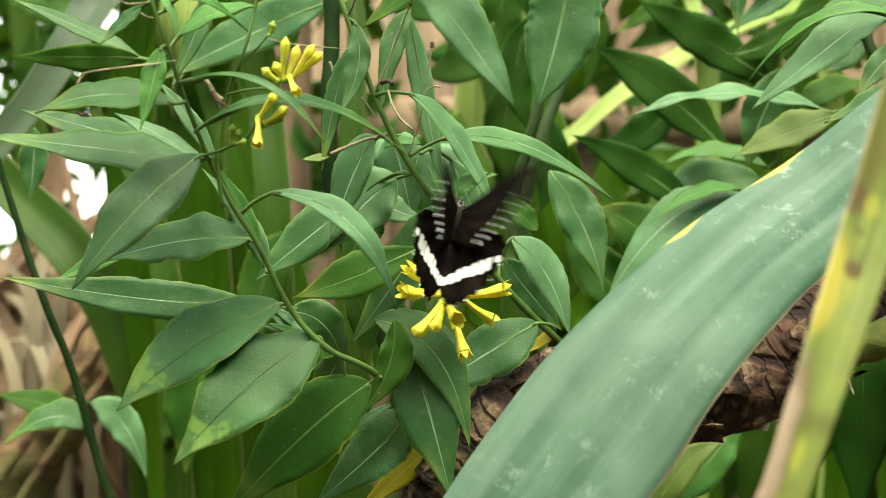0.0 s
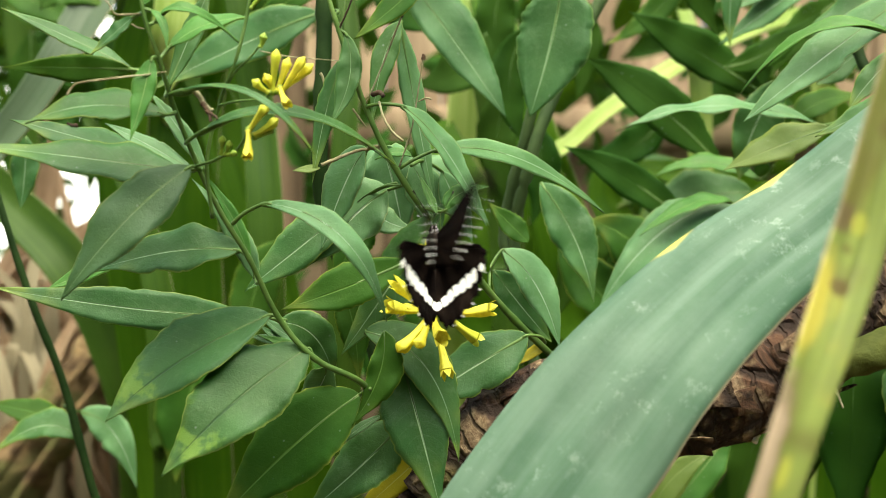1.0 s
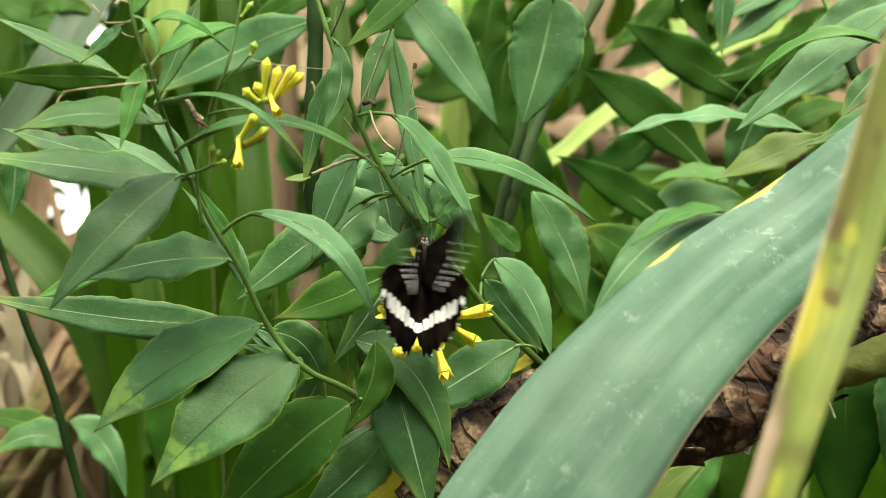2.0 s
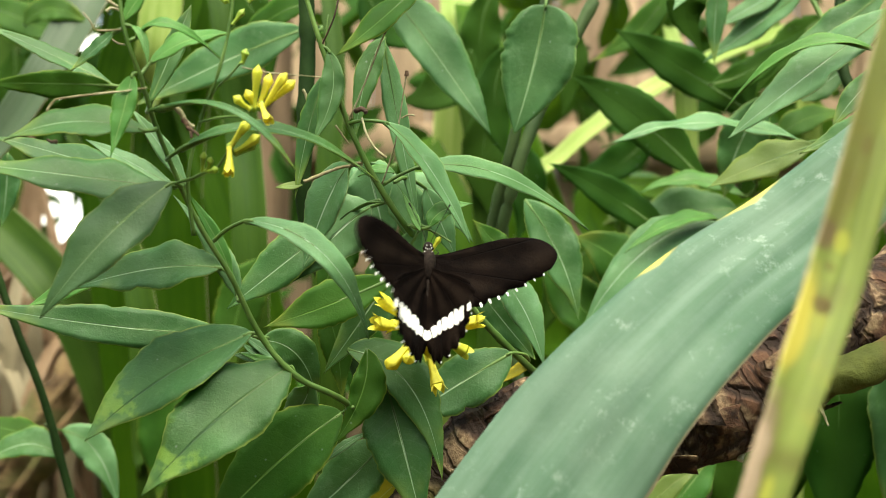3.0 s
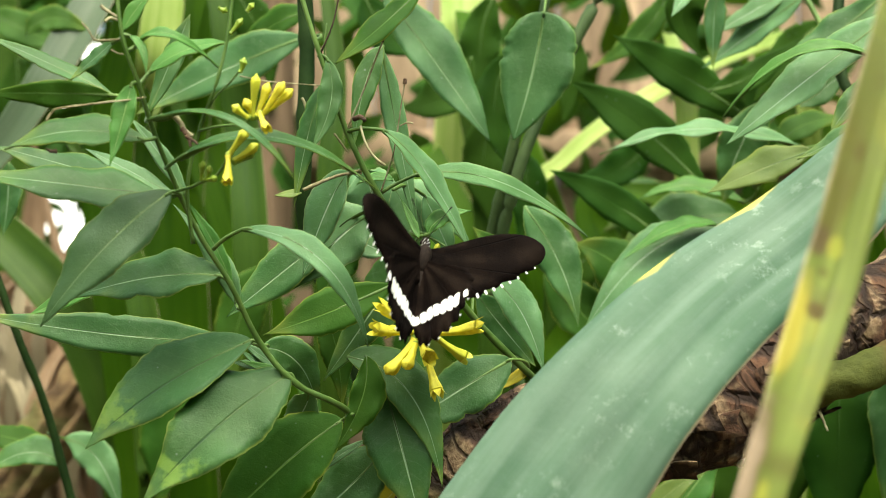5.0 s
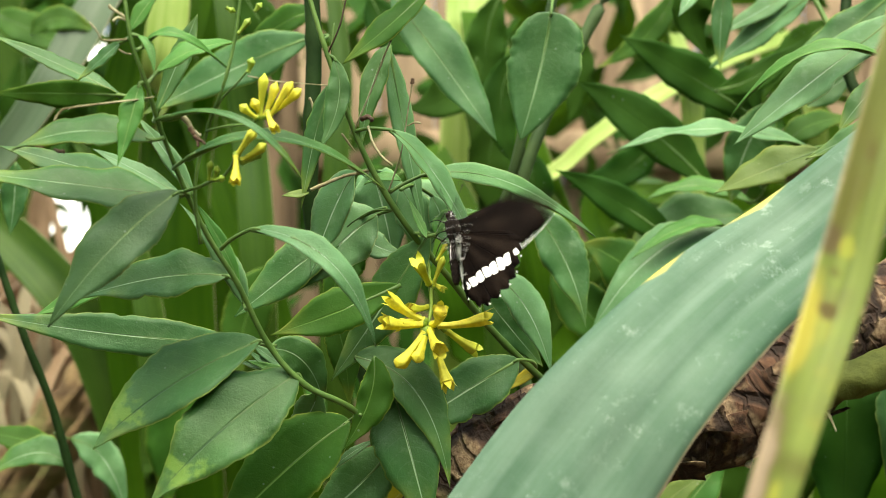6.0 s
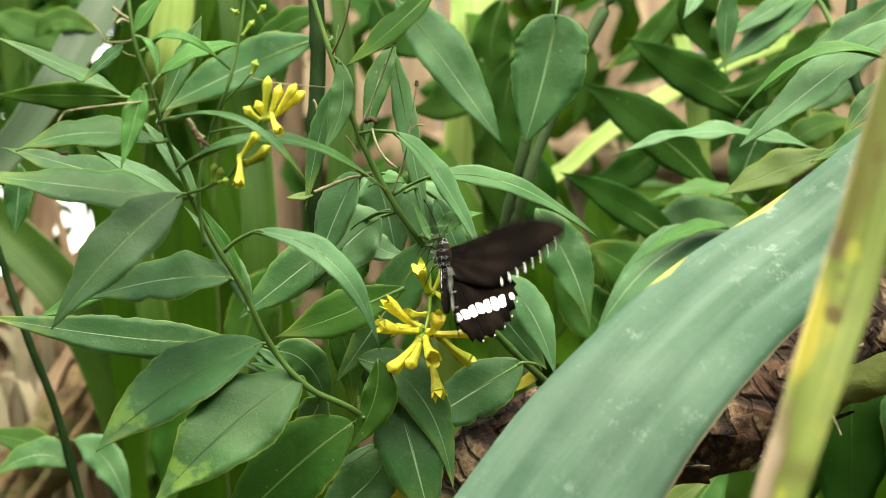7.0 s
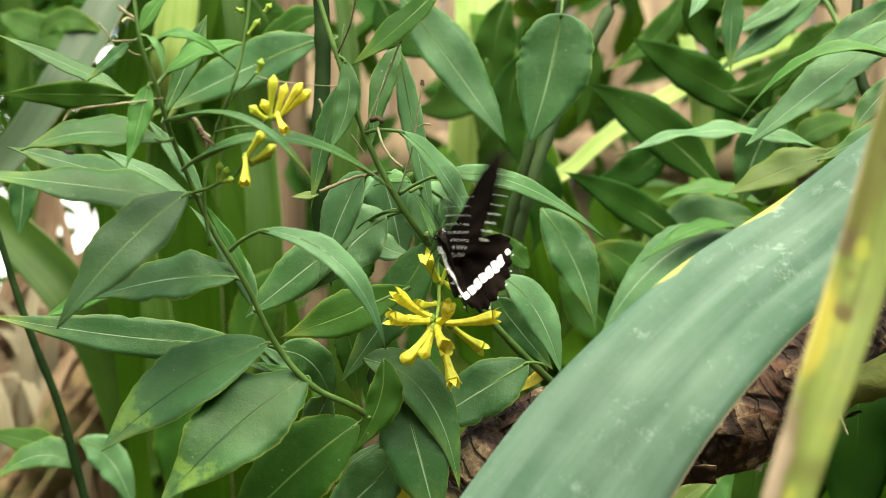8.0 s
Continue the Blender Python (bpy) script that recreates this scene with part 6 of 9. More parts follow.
strap(dead_leaves, [(-0.4680, 0.9654, 0.6902), (-0.4518, 0.9154, 0.9405), (-0.4435, 0.8954, 1.0995), (-0.4446, 0.9154, 1.1854), (-0.4460, 0.9454, 1.2171)], [0.0078, 0.0138, 0.0133, 0.0138, 0.0038], DRY_STRAP, name='leaf', nr=16, twist=-112.40391426657565)
strap(dead_leaves, [(-0.4816, 0.8656, 0.7231), (-0.4593, 0.8156, 0.9582), (-0.4414, 0.7956, 1.1069), (-0.4244, 0.8156, 1.1869), (-0.3977, 0.8456, 1.1926)], [0.0073, 0.0129, 0.0117, 0.0129, 0.0036], DRY_STRAP, name='leaf', nr=16, twist=93.84611951357098)
strap(dead_leaves, [(-0.5060, 1.0411, 0.6771), (-0.4921, 0.9911, 0.9385), (-0.4890, 0.9711, 1.1052), (-0.5015, 0.9911, 1.1957), (-0.5205, 1.0211, 1.2156)], [0.0082, 0.0145, 0.0208, 0.0145, 0.0040], OLD_STRAP, name='leaf', nr=16, twist=58.73430855364188)
strap(dead_leaves, [(-0.4998, 1.0197, 0.6878), (-0.4780, 0.9697, 0.9458), (-0.4593, 0.9497, 1.1103), (-0.4397, 0.9697, 1.1995), (-0.4090, 0.9997, 1.2045)], [0.0081, 0.0143, 0.0211, 0.0143, 0.0040], OLD_STRAP, name='leaf', nr=16, twist=-48.910875933929105)
strap(dead_leaves, [(-0.4625, 0.9108, 0.6244), (-0.4434, 0.8608, 0.8691), (-0.4298, 0.8408, 1.0236), (-0.4205, 0.8608, 1.1052), (-0.4058, 0.8908, 1.1459)], [0.0075, 0.0133, 0.0184, 0.0133, 0.0037], OLD_STRAP, name='leaf', nr=16, twist=-38.75265254473693)
strap(dead_leaves, [(-0.4279, 0.8772, 0.6878), (-0.4207, 0.8272, 0.9257), (-0.4290, 0.8072, 1.0760), (-0.4639, 0.8272, 1.1564), (-0.5179, 0.8572, 1.1746)], [0.0073, 0.0130, 0.0123, 0.0130, 0.0036], OLD_STRAP, name='leaf', nr=16, twist=95.75273326554142)
strap(dead_leaves, [(-0.4554, 0.8245, 0.6521), (-0.4427, 0.7745, 0.8839), (-0.4426, 0.7545, 1.0295), (-0.4621, 0.7745, 1.1060), (-0.4920, 0.8045, 1.1465)], [0.0071, 0.0125, 0.0158, 0.0125, 0.0035], OLD_STRAP, name='leaf', nr=16, twist=-6.676015115092014)
strap(dead_leaves, [(-0.4255, 0.8607, 0.7069), (-0.4168, 0.8107, 0.9418), (-0.4226, 0.7907, 1.0903), (-0.4524, 0.8107, 1.1699), (-0.4983, 0.8407, 1.2135)], [0.0073, 0.0129, 0.0160, 0.0129, 0.0036], OLD_STRAP, name='leaf', nr=16, twist=-92.18640733519229)
strap(dead_leaves, [(-0.3921, 0.9421, 0.6265), (-0.3873, 0.8921, 0.8755), (-0.3978, 0.8721, 1.0330), (-0.4350, 0.8921, 1.1167), (-0.4924, 0.9221, 1.1209)], [0.0077, 0.0136, 0.0130, 0.0136, 0.0038], OLD_STRAP, name='leaf', nr=16, twist=25.986704225498016)
strap(dead_leaves, [(-0.4196, 1.0297, 0.6209), (-0.4131, 0.9797, 0.8824), (-0.4204, 0.9597, 1.0487), (-0.4511, 0.9797, 1.1377), (-0.4983, 1.0097, 1.1693)], [0.0081, 0.0144, 0.0125, 0.0144, 0.0040], OLD_STRAP, name='leaf', nr=16, twist=22.676841818540936)
strap(dead_leaves, [(-0.4218, 0.8433, 0.6567), (-0.4093, 0.7933, 0.8909), (-0.4076, 0.7733, 1.0383), (-0.4221, 0.7933, 1.1161), (-0.4442, 0.8233, 1.1470)], [0.0072, 0.0127, 0.0172, 0.0127, 0.0035], OLD_STRAP, name='leaf', nr=16, twist=97.20856549242365)
strap(dead_leaves, [(-0.5425, 1.0404, 0.6460), (-0.5164, 0.9904, 0.9083), (-0.4911, 0.9704, 1.0753), (-0.4593, 0.9904, 1.1654), (-0.4097, 1.0204, 1.1968)], [0.0082, 0.0145, 0.0139, 0.0145, 0.0040], OLD_STRAP, name='leaf', nr=16, twist=-26.72865050965443)
strap(dead_leaves, [(-0.3981, 0.8285, 0.6638), (-0.3822, 0.7785, 0.8957), (-0.3729, 0.7585, 1.0416), (-0.3706, 0.7785, 1.1185), (-0.3668, 0.8085, 1.1201)], [0.0071, 0.0126, 0.0173, 0.0126, 0.0035], OLD_STRAP, name='leaf', nr=16, twist=2.993915676329607)
strap(dead_leaves, [(-0.4131, 0.8261, 0.6646), (-0.4040, 0.7761, 0.8961), (-0.4087, 0.7561, 1.0417), (-0.4362, 0.7761, 1.1185), (-0.4786, 0.8061, 1.1219)], [0.0071, 0.0125, 0.0119, 0.0125, 0.0035], OLD_STRAP, name='leaf', nr=16, twist=103.13993424733036)
strap(dead_leaves, [(-0.4426, 0.8992, 0.7265), (-0.4290, 0.8492, 0.9661), (-0.4254, 0.8292, 1.1181), (-0.4361, 0.8492, 1.2004), (-0.4525, 0.8792, 1.2455)], [0.0075, 0.0132, 0.0174, 0.0132, 0.0037], OLD_STRAP, name='leaf', nr=16, twist=-1.378745091280834)
strap(dead_leaves, [(-0.4618, 0.9805, 0.6425), (-0.4559, 0.9305, 0.8965), (-0.4672, 0.9105, 1.0576), (-0.5082, 0.9305, 1.1438), (-0.5715, 0.9605, 1.1996)], [0.0079, 0.0140, 0.0144, 0.0140, 0.0039], OLD_STRAP, name='leaf', nr=16, twist=-93.39871736793515)
strap(dead_leaves, [(-0.4161, 0.9350, 0.6525), (-0.4031, 0.8850, 0.8997), (-0.3987, 0.8650, 1.0562), (-0.4064, 0.8850, 1.1397), (-0.4180, 0.9150, 1.1708)], [0.0076, 0.0135, 0.0138, 0.0135, 0.0038], DRY_STRAP, name='leaf', nr=16, twist=64.00078328921799)
strap(dead_leaves, [(-0.3862, 0.9563, 0.6409), (-0.3776, 0.9063, 0.8915), (-0.3800, 0.8863, 1.0502), (-0.4001, 0.9063, 1.1349), (-0.4310, 0.9363, 1.1720)], [0.0077, 0.0137, 0.0201, 0.0137, 0.0038], OLD_STRAP, name='leaf', nr=16, twist=67.78875215901397)
strap(dead_leaves, [(-0.4395, 0.9158, 0.6178), (-0.4252, 0.8658, 0.8634), (-0.4196, 0.8458, 1.0185), (-0.4260, 0.8658, 1.1003), (-0.4355, 0.8958, 1.1186)], [0.0075, 0.0134, 0.0145, 0.0134, 0.0037], OLD_STRAP, name='leaf', nr=16, twist=65.05011426881808)
strap(dead_leaves, [(-0.4616, 0.8298, 0.6862), (-0.4383, 0.7798, 0.9175), (-0.4179, 0.7598, 1.0632), (-0.3955, 0.7798, 1.1405), (-0.3604, 0.8098, 1.1832)], [0.0071, 0.0126, 0.0174, 0.0126, 0.0035], DRY_STRAP, name='leaf', nr=16, twist=-51.51209073916682)
strap(dead_leaves, [(-0.3884, 0.9720, 0.6907), (-0.3823, 0.9220, 0.9419), (-0.3897, 0.9020, 1.1015), (-0.4201, 0.9220, 1.1879), (-0.4670, 0.9520, 1.1934)], [0.0078, 0.0139, 0.0120, 0.0139, 0.0039], OLD_STRAP, name='leaf', nr=16, twist=104.6851388888694)
strap(dead_leaves, [(-0.4888, 0.8821, 0.6665), (-0.4688, 0.8321, 0.9058), (-0.4554, 0.8121, 1.0570), (-0.4478, 0.8321, 1.1373), (-0.4358, 0.8621, 1.1882)], [0.0074, 0.0131, 0.0107, 0.0131, 0.0036], DRY_STRAP, name='leaf', nr=16, twist=72.26507191482673)
strap(dead_leaves, [(-0.4416, 0.9502, 0.6013), (-0.4202, 0.9002, 0.8523), (-0.4003, 0.8802, 1.0110), (-0.3768, 0.9002, 1.0948), (-0.3402, 0.9302, 1.1205)], [0.0077, 0.0137, 0.0167, 0.0137, 0.0038], DRY_STRAP, name='leaf', nr=16, twist=62.460456357669955)
strap(dead_leaves, [(-0.3941, 0.9721, 0.7012), (-0.3848, 0.9221, 0.9520), (-0.3862, 0.9021, 1.1116), (-0.4043, 0.9221, 1.1980), (-0.4322, 0.9521, 1.2118)], [0.0078, 0.0139, 0.0174, 0.0139, 0.0039], OLD_STRAP, name='leaf', nr=16, twist=-47.31238451103928)
leaf(bush, (0.1593, 0.4500, 1.3375), (0.1332, 0.4500, 1.3114), (0.0896, 0.4500, 1.2983), 0.0131, 0.0149, SHADE_DARK, up=0.1)
leaf(bush, (0.3029, 0.4500, 1.3766), (0.2681, 0.4500, 1.3897), (0.2202, 0.4500, 1.3766), 0.0122, 0.0131, SHADE_DARK, up=0.1)
leaf(bush, (0.2976, 0.3500, 1.2937), (0.2662, 0.3500, 1.2937), (0.2347, 0.3500, 1.2740), 0.0104, 0.0112, UNDER, up=0.2)
leaf(bush, (-0.0331, 0.3500, 1.3055), (-0.0567, 0.3500, 1.2937), (-0.0882, 0.3500, 1.2898), 0.0134, 0.0142, SHADE_DARK, up=0.1)
leaf(shrub, (-0.0103, 0.0400, 1.2755), (-0.0037, 0.0425, 1.2609), (0.0043, 0.0450, 1.2422), 0.0070, 0.0070, PALE, stalk=(-0.0238, 0.0100, 1.2768), up=0.4)
leaf(shrub, (-0.0462, 0.0400, 1.2622), (-0.0382, 0.0400, 1.2529), (-0.0223, 0.0400, 1.2476), 0.0071, 0.0077, PALE, up=0.5)
leaf(shrub, (-0.0122, 0.0000, 1.2552), (-0.0155, 0.0050, 1.2628), (-0.0212, 0.0100, 1.2743), 0.0018, 0.0020, YOUNG, up=0.4)
leaf(shrub, (-0.0449, 0.0600, 1.2749), (-0.0353, 0.0600, 1.2804), (-0.0175, 0.0600, 1.2749), 0.0130, 0.0130, PALE, up=0.7)
leaf(shrub, (0.0337, 0.1000, 1.2416), (0.0249, 0.1000, 1.2503), (0.0133, 0.1000, 1.2619), 0.0061, 0.0067, UNDER, up=0.4)
leaf(shrub, (-0.0406, 0.0800, 1.2531), (-0.0547, 0.0800, 1.2418), (-0.0631, 0.0800, 1.2165), 0.0097, 0.0097, UNDER, up=0.3)
leaf(bush, (0.2802, 0.4000, 1.4162), (0.2511, 0.4000, 1.3955), (0.2263, 0.4000, 1.3582), 0.0125, 0.0125, SHADE_DARK, wave=0.09, up=0.15)
leaf(bush, (0.0364, 0.4200, 1.4406), (0.0258, 0.4200, 1.3984), (0.0364, 0.4200, 1.3519), 0.0152, 0.0152, SHADE_DARK, wave=0.09, up=0.15)
leaf(bush, (0.0414, 0.4400, 1.3625), (0.0284, 0.4400, 1.3151), (0.0371, 0.4400, 1.2677), 0.0164, 0.0164, SHADE_DARK, wave=0.09, up=0.15)
leaf(bush, (0.0751, 0.4300, 1.4297), (0.0922, 0.4300, 1.3913), (0.0879, 0.4300, 1.3443), 0.0154, 0.0154, SHADE_DARK, wave=0.09, up=0.15)
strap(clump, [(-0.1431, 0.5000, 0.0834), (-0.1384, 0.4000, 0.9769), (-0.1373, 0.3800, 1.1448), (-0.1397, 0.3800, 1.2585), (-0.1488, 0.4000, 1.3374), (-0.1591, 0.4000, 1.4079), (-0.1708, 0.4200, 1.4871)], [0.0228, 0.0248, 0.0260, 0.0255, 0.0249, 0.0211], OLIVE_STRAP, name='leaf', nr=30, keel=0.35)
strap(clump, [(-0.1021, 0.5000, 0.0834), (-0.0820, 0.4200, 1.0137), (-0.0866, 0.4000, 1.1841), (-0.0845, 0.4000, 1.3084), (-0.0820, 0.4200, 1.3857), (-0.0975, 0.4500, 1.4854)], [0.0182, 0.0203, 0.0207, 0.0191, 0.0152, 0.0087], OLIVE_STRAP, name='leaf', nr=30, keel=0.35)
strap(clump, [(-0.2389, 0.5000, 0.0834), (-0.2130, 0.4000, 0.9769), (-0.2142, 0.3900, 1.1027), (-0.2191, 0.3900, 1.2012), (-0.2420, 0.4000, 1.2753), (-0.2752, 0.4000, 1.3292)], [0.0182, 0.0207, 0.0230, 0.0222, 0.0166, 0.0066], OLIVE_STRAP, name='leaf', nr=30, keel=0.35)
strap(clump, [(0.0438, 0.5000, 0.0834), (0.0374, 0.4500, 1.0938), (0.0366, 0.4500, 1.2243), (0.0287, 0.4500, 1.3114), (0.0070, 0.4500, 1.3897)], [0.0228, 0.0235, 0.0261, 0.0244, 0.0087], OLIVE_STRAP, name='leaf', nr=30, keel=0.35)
strap(clump, [(-0.2640, 0.7000, -0.1287), (-0.2528, 0.6200, 0.8662), (-0.2511, 0.6000, 1.1709), (-0.2390, 0.5200, 1.3154), (-0.2207, 0.4400, 1.3754), (-0.2126, 0.4300, 1.4297), (-0.2069, 0.4400, 1.5047)], [0.0323, 0.0334, 0.0348, 0.0343, 0.0328, 0.0316, 0.0259], LIME_STRAP, name='leaf', nr=30, keel=0.25)
strap(clump, [(-0.1961, 0.7000, -0.1287), (-0.1942, 0.6200, 0.8662), (-0.2049, 0.6000, 1.1709), (-0.2038, 0.5200, 1.3154), (-0.1898, 0.4600, 1.3778), (-0.1793, 0.4500, 1.4332), (-0.1687, 0.4600, 1.5096)], [0.0216, 0.0233, 0.0249, 0.0251, 0.0202, 0.0148, 0.0088], GREEN_STRAP, name='leaf', nr=30, keel=0.25)
stem(shrub, [(-0.1532, -0.0780, 1.2887), (-0.1509, -0.0800, 1.2877), (-0.1490, -0.0790, 1.2878)], 0.0005, 0.0009, HUSK, name='husk', rough=0.4, steps=30)
leaf(shrub, (-0.0792, 0.2000, 1.3889), (-0.1027, 0.2100, 1.3833), (-0.1305, 0.2200, 1.3618), 0.0091, 0.0098, UNDER, up=0.3)
leaf(clump, (-0.1544, 0.3700, 1.4393), (-0.1323, 0.3700, 1.4032), (-0.1242, 0.3700, 1.3630), 0.0145, 0.0145, SHADE_DARK, up=0.1)
leaf(clump, (-0.4089, 0.7000, 1.4337), (-0.4116, 0.7000, 1.3852), (-0.4332, 0.7000, 1.3314), 0.0183, 0.0183, SHADE_DARK, up=0.1)
leaf(clump, (-0.4332, 0.7000, 1.4553), (-0.3955, 0.7000, 1.4499), (-0.3524, 0.7000, 1.4229), 0.0165, 0.0165, UNDER, up=0.2)
stem(old_trunk, [(-0.5357, 0.6500, 0.8050), (-0.4455, 0.6300, 0.9752), (-0.3997, 0.6300, 1.0466), (-0.3564, 0.6500, 1.1055), (-0.3272, 0.6900, 1.1543)], 0.0061, 0.0034, TRUNK, name='bark_strip', sides=8, steps=50, rough=0.45)
stem(old_trunk, [(-0.5046, 0.6500, 0.8050), (-0.4149, 0.6300, 0.9752), (-0.3691, 0.6300, 1.0466), (-0.3316, 0.6500, 1.1055), (-0.3079, 0.6900, 1.1543)], 0.0054, 0.0030, TRUNK, name='bark_strip', sides=8, steps=50, rough=0.45)


# ---- the butterfly ----
def smooth_loop(points, per=4):
    """A closed outline through the points."""
    p = [Vector((x, y, 0)) for x, y in points]
    n = len(p)
    out = []
    for i in range(n):
        a, b, c, d = p[i - 1], p[i], p[(i + 1) % n], p[(i + 2) % n]
        for k in range(per):
            t = k / per
            out.append(0.5 * (2 * b + (c - a) * t + (2 * a - 5 * b + 4 * c - d) * t * t + (3 * b - a - 3 * c + d) * t ** 3))
    return out


def wing(parent, name, outline, side, scallop, cup):
    """One wing: rings from its root to the rim, with a slight cup and a scalloped outer edge (mm)."""
    rim = smooth_loop(outline)
    root = rim[0]
    bm = bmesh.new()
    uv = bm.loops.layers.uv.verify()
    n = len(rim)

    def place(i, f, lift):
        p = root + (rim[i] - root) * f
        if f > 0.9 and scallop(rim[i]):
            p = p * (1 - 0.03 * (1 + math.sin(i * 1.57)))
        z = cup * (p.length / 40) ** 2 + 0.28 * math.sin(math.atan2(p.y, p.x + 0.01) * 15) * min(1, p.length / 15)
        return Vector((p.x * side, p.y, z + lift)) * 0.001
    layers = []
    for lift in (0.09, -0.09):
        layers.append([[bm.verts.new(place(i, f, lift)) for i in range(n)] for f in (0.02, 0.3, 0.6, 0.82, 1.0)])
    for k, rings in enumerate(layers):
        for r in range(len(rings) - 1):
            for i in range(n):
                j = (i + 1) % n
                f = bm.faces.new((rings[r][i], rings[r][j], rings[r + 1][j], rings[r + 1][i]))
                for lp in f.loops:
                    lp[uv].uv = (abs(lp.vert.co.x) * 20, lp.vert.co.y * 20)
    for i in range(n):
        j = (i + 1) % n
        bm.faces.new((layers[0][-1][i], layers[0][-1][j], layers[1][-1][j], layers[1][-1][i]))
    bmesh.ops.recalc_face_normals(bm, faces=bm.faces)
    me = bpy.data.meshes.new(name)
    bm.to_mesh(me)
    bm.free()
    ob = fixed(name, me, WING, None)
    ob.parent = parent
    ob.location = (0, 0, 0)
    return ob


def spot(parent, x, y, length, width, turn, side, cup, name="white_spot"):
    """A white patch that goes through the wing's thickness (mm)."""
    bm = bmesh.new()
    up, low = [], []
    c, s = math.cos(radians(turn)), math.sin(radians(turn))
    for k in range(14):
        a = 2 * math.pi * k / 14
        u = math.copysign(abs(math.cos(a)) ** 0.6, math.cos(a)) * length / 2 * (1 + 0.10 * math.sin(2 * a + 3 * x))
        w = math.copysign(abs(math.sin(a)) ** 0.55, math.sin(a)) * width / 2 * (1 + 0.10 * math.sin(3 * a + x))
        p = Vector((x + u * c - w * s, y + u * s + w * c, 0))
        z = cup * (p.length / 40) ** 2 + 0.28 * math.sin(math.atan2(p.y, p.x + 0.01) * 15) * min(1, p.length / 15)
        for lst, d in ((up, 0.26), (low, -0.26)):
            lst.append(bm.verts.new(Vector((p.x * side, p.y, z + d)) * 0.001))
    bm.faces.new(up)
    bm.faces.new(low[::-1])
    for k in range(14):
        j = (k + 1) % 14
        bm.faces.new((up[k], low[k], low[j], up[j]))
    bmesh.ops.recalc_face_normals(bm, faces=bm.faces)
    me = bpy.data.meshes.new(name)
    bm.to_mesh(me)
    bm.free()
    me.shade_flat()
    me.materials.append(WHITE)
    ob = new(name, me)
    ob.parent = parent
    return ob


FORE = [(0.3, 4.0), (12.2, 8.6), (22.8, 14.3), (32.5, 17.5), (41.6, 18.6), (48.0, 16.9), (51.6, 13.0), (50.5, 7.6), (45.8, 1.8), (38.3, -3.4), (30.4, -8.6), (23.0, -13.8), (11.0, -12.9), (-0.5, -7.0)]
HIND = [(0.0, -1.0), (10.4, -4.0), (20.9, -7.5), (27.0, -11.0), (29.6, -16.0), (28.7, -22.0), (26.6, -28.5), (23.7, -34.0), (19.7, -38.2), (14.8, -41.0), (10.0, -42.5), (6.3, -41.0), (3.0, -35.0), (1.0, -29.5), (0.0, -16.0)]

butterfly = thing("butterfly", (0, 0, 1.25), "black swallowtail butterfly with a white wing band, feeding on yellow flowers", "butterfly")
wings = {}
for side, tag in ((1, "right"), (-1, "left")):
    fw = wing(butterfly, "forewing", FORE, side, lambda p: p.x > 22 and p.y < 6, 2.5)
    hw = wing(butterfly, "hindwing", HIND, side, lambda p: p.y < -10 and p.x > 3, 2.0)
    wings[tag] = (fw, hw)
    for k in range(8):
        s = k / 7
        spot(fw, 24.1 + 23.3 * s, -12.3 + 16.2 * s - 0.9 * math.sin(s * 3.1), 2.1 - 1.1 * s, 1.1 - 0.6 * s, -60 + 14 * s, side, 2.5)
    for k in range(7):
        s = (k + 0.35) / 7
        spot(hw, 1.5 + 22.6 * s, -29.6 + 7.2 * s + 0.5 * math.sin(s * 3.1), (3.6 + 3.2 * math.sin(s * 2.6)) * random.uniform(0.88, 1.12), 3.2, 112 - 22 * s, side, 2.0)
    spot(hw, 26.3, -20.8, 3.4, 2.3, 104, side, 2.0)
    for x, y in ((28.2, -23.8), (25.2, -30.4), (21.6, -35.4), (16.7, -39.4), (11.7, -41.4)):
        spot(hw, x, y, 0.8, 0.4, 40, side, 2.0, "rim_spot")


def body_part(name, curve, radius, material, steps=18, sides=10, label=""):
    bm = bmesh.new()
    tube_into(bm, spline([Vector(p) * 0.001 for p in curve]), lambda s: radius(s) * 0.001, steps, sides)
    me = bpy.data.meshes.new(name)
    bm.to_mesh(me)
    bm.free()
    ob = fixed(name, me, material, None, label)
    ob.parent = butterfly
    ob.location = (0, 0, 0)
    return ob


body_part("thorax", [(0, -5, -0.6), (0, 0, 0), (0, 4, 0), (0, 7, -0.5)], lambda s: 0.4 + 3.1 * math.sin(math.pi * (0.08 + 0.84 * s)) ** 0.6, BODY)
body_part("abdomen", [(0, -3, -0.6), (0, -10, -1.2), (0, -18, -2.0), (0, -25, -3.0)], lambda s: (0.5 + 1.9 * math.sin(math.pi * (0.12 + 0.80 * s)) ** 0.7) * (1 + 0.05 * math.sin(s * 50)), BODY, 40)
head_ob = body_part("head", [(0, 6, -0.5), (0, 8, -0.6), (0, 9.6, -0.9), (0, 10.6, -1.2)], lambda s: 0.3 + 1.7 * math.sin(math.pi * (0.1 + 0.8 * s)) ** 0.6, BODY)
for side in (1, -1):
    body_part("eye", [(side * 1.0, 8.0, -0.8), (side * 1.5, 8.6, -0.8), (side * 1.9, 9.0, -0.9)], lambda s: 0.25 + 0.85 * math.sin(math.pi * (0.1 + 0.8 * s)), BODY, 8, 8)
    body_part("antenna", [(side * 0.6, 10, -0.4), (side * 3, 16, 0.6), (side * 6, 22, 1.2), (side * 8.5, 27, 1.0)], lambda s: 0.13 + 0.3 * max(0, (s - 0.86) / 0.14), BODY, 24, 5)
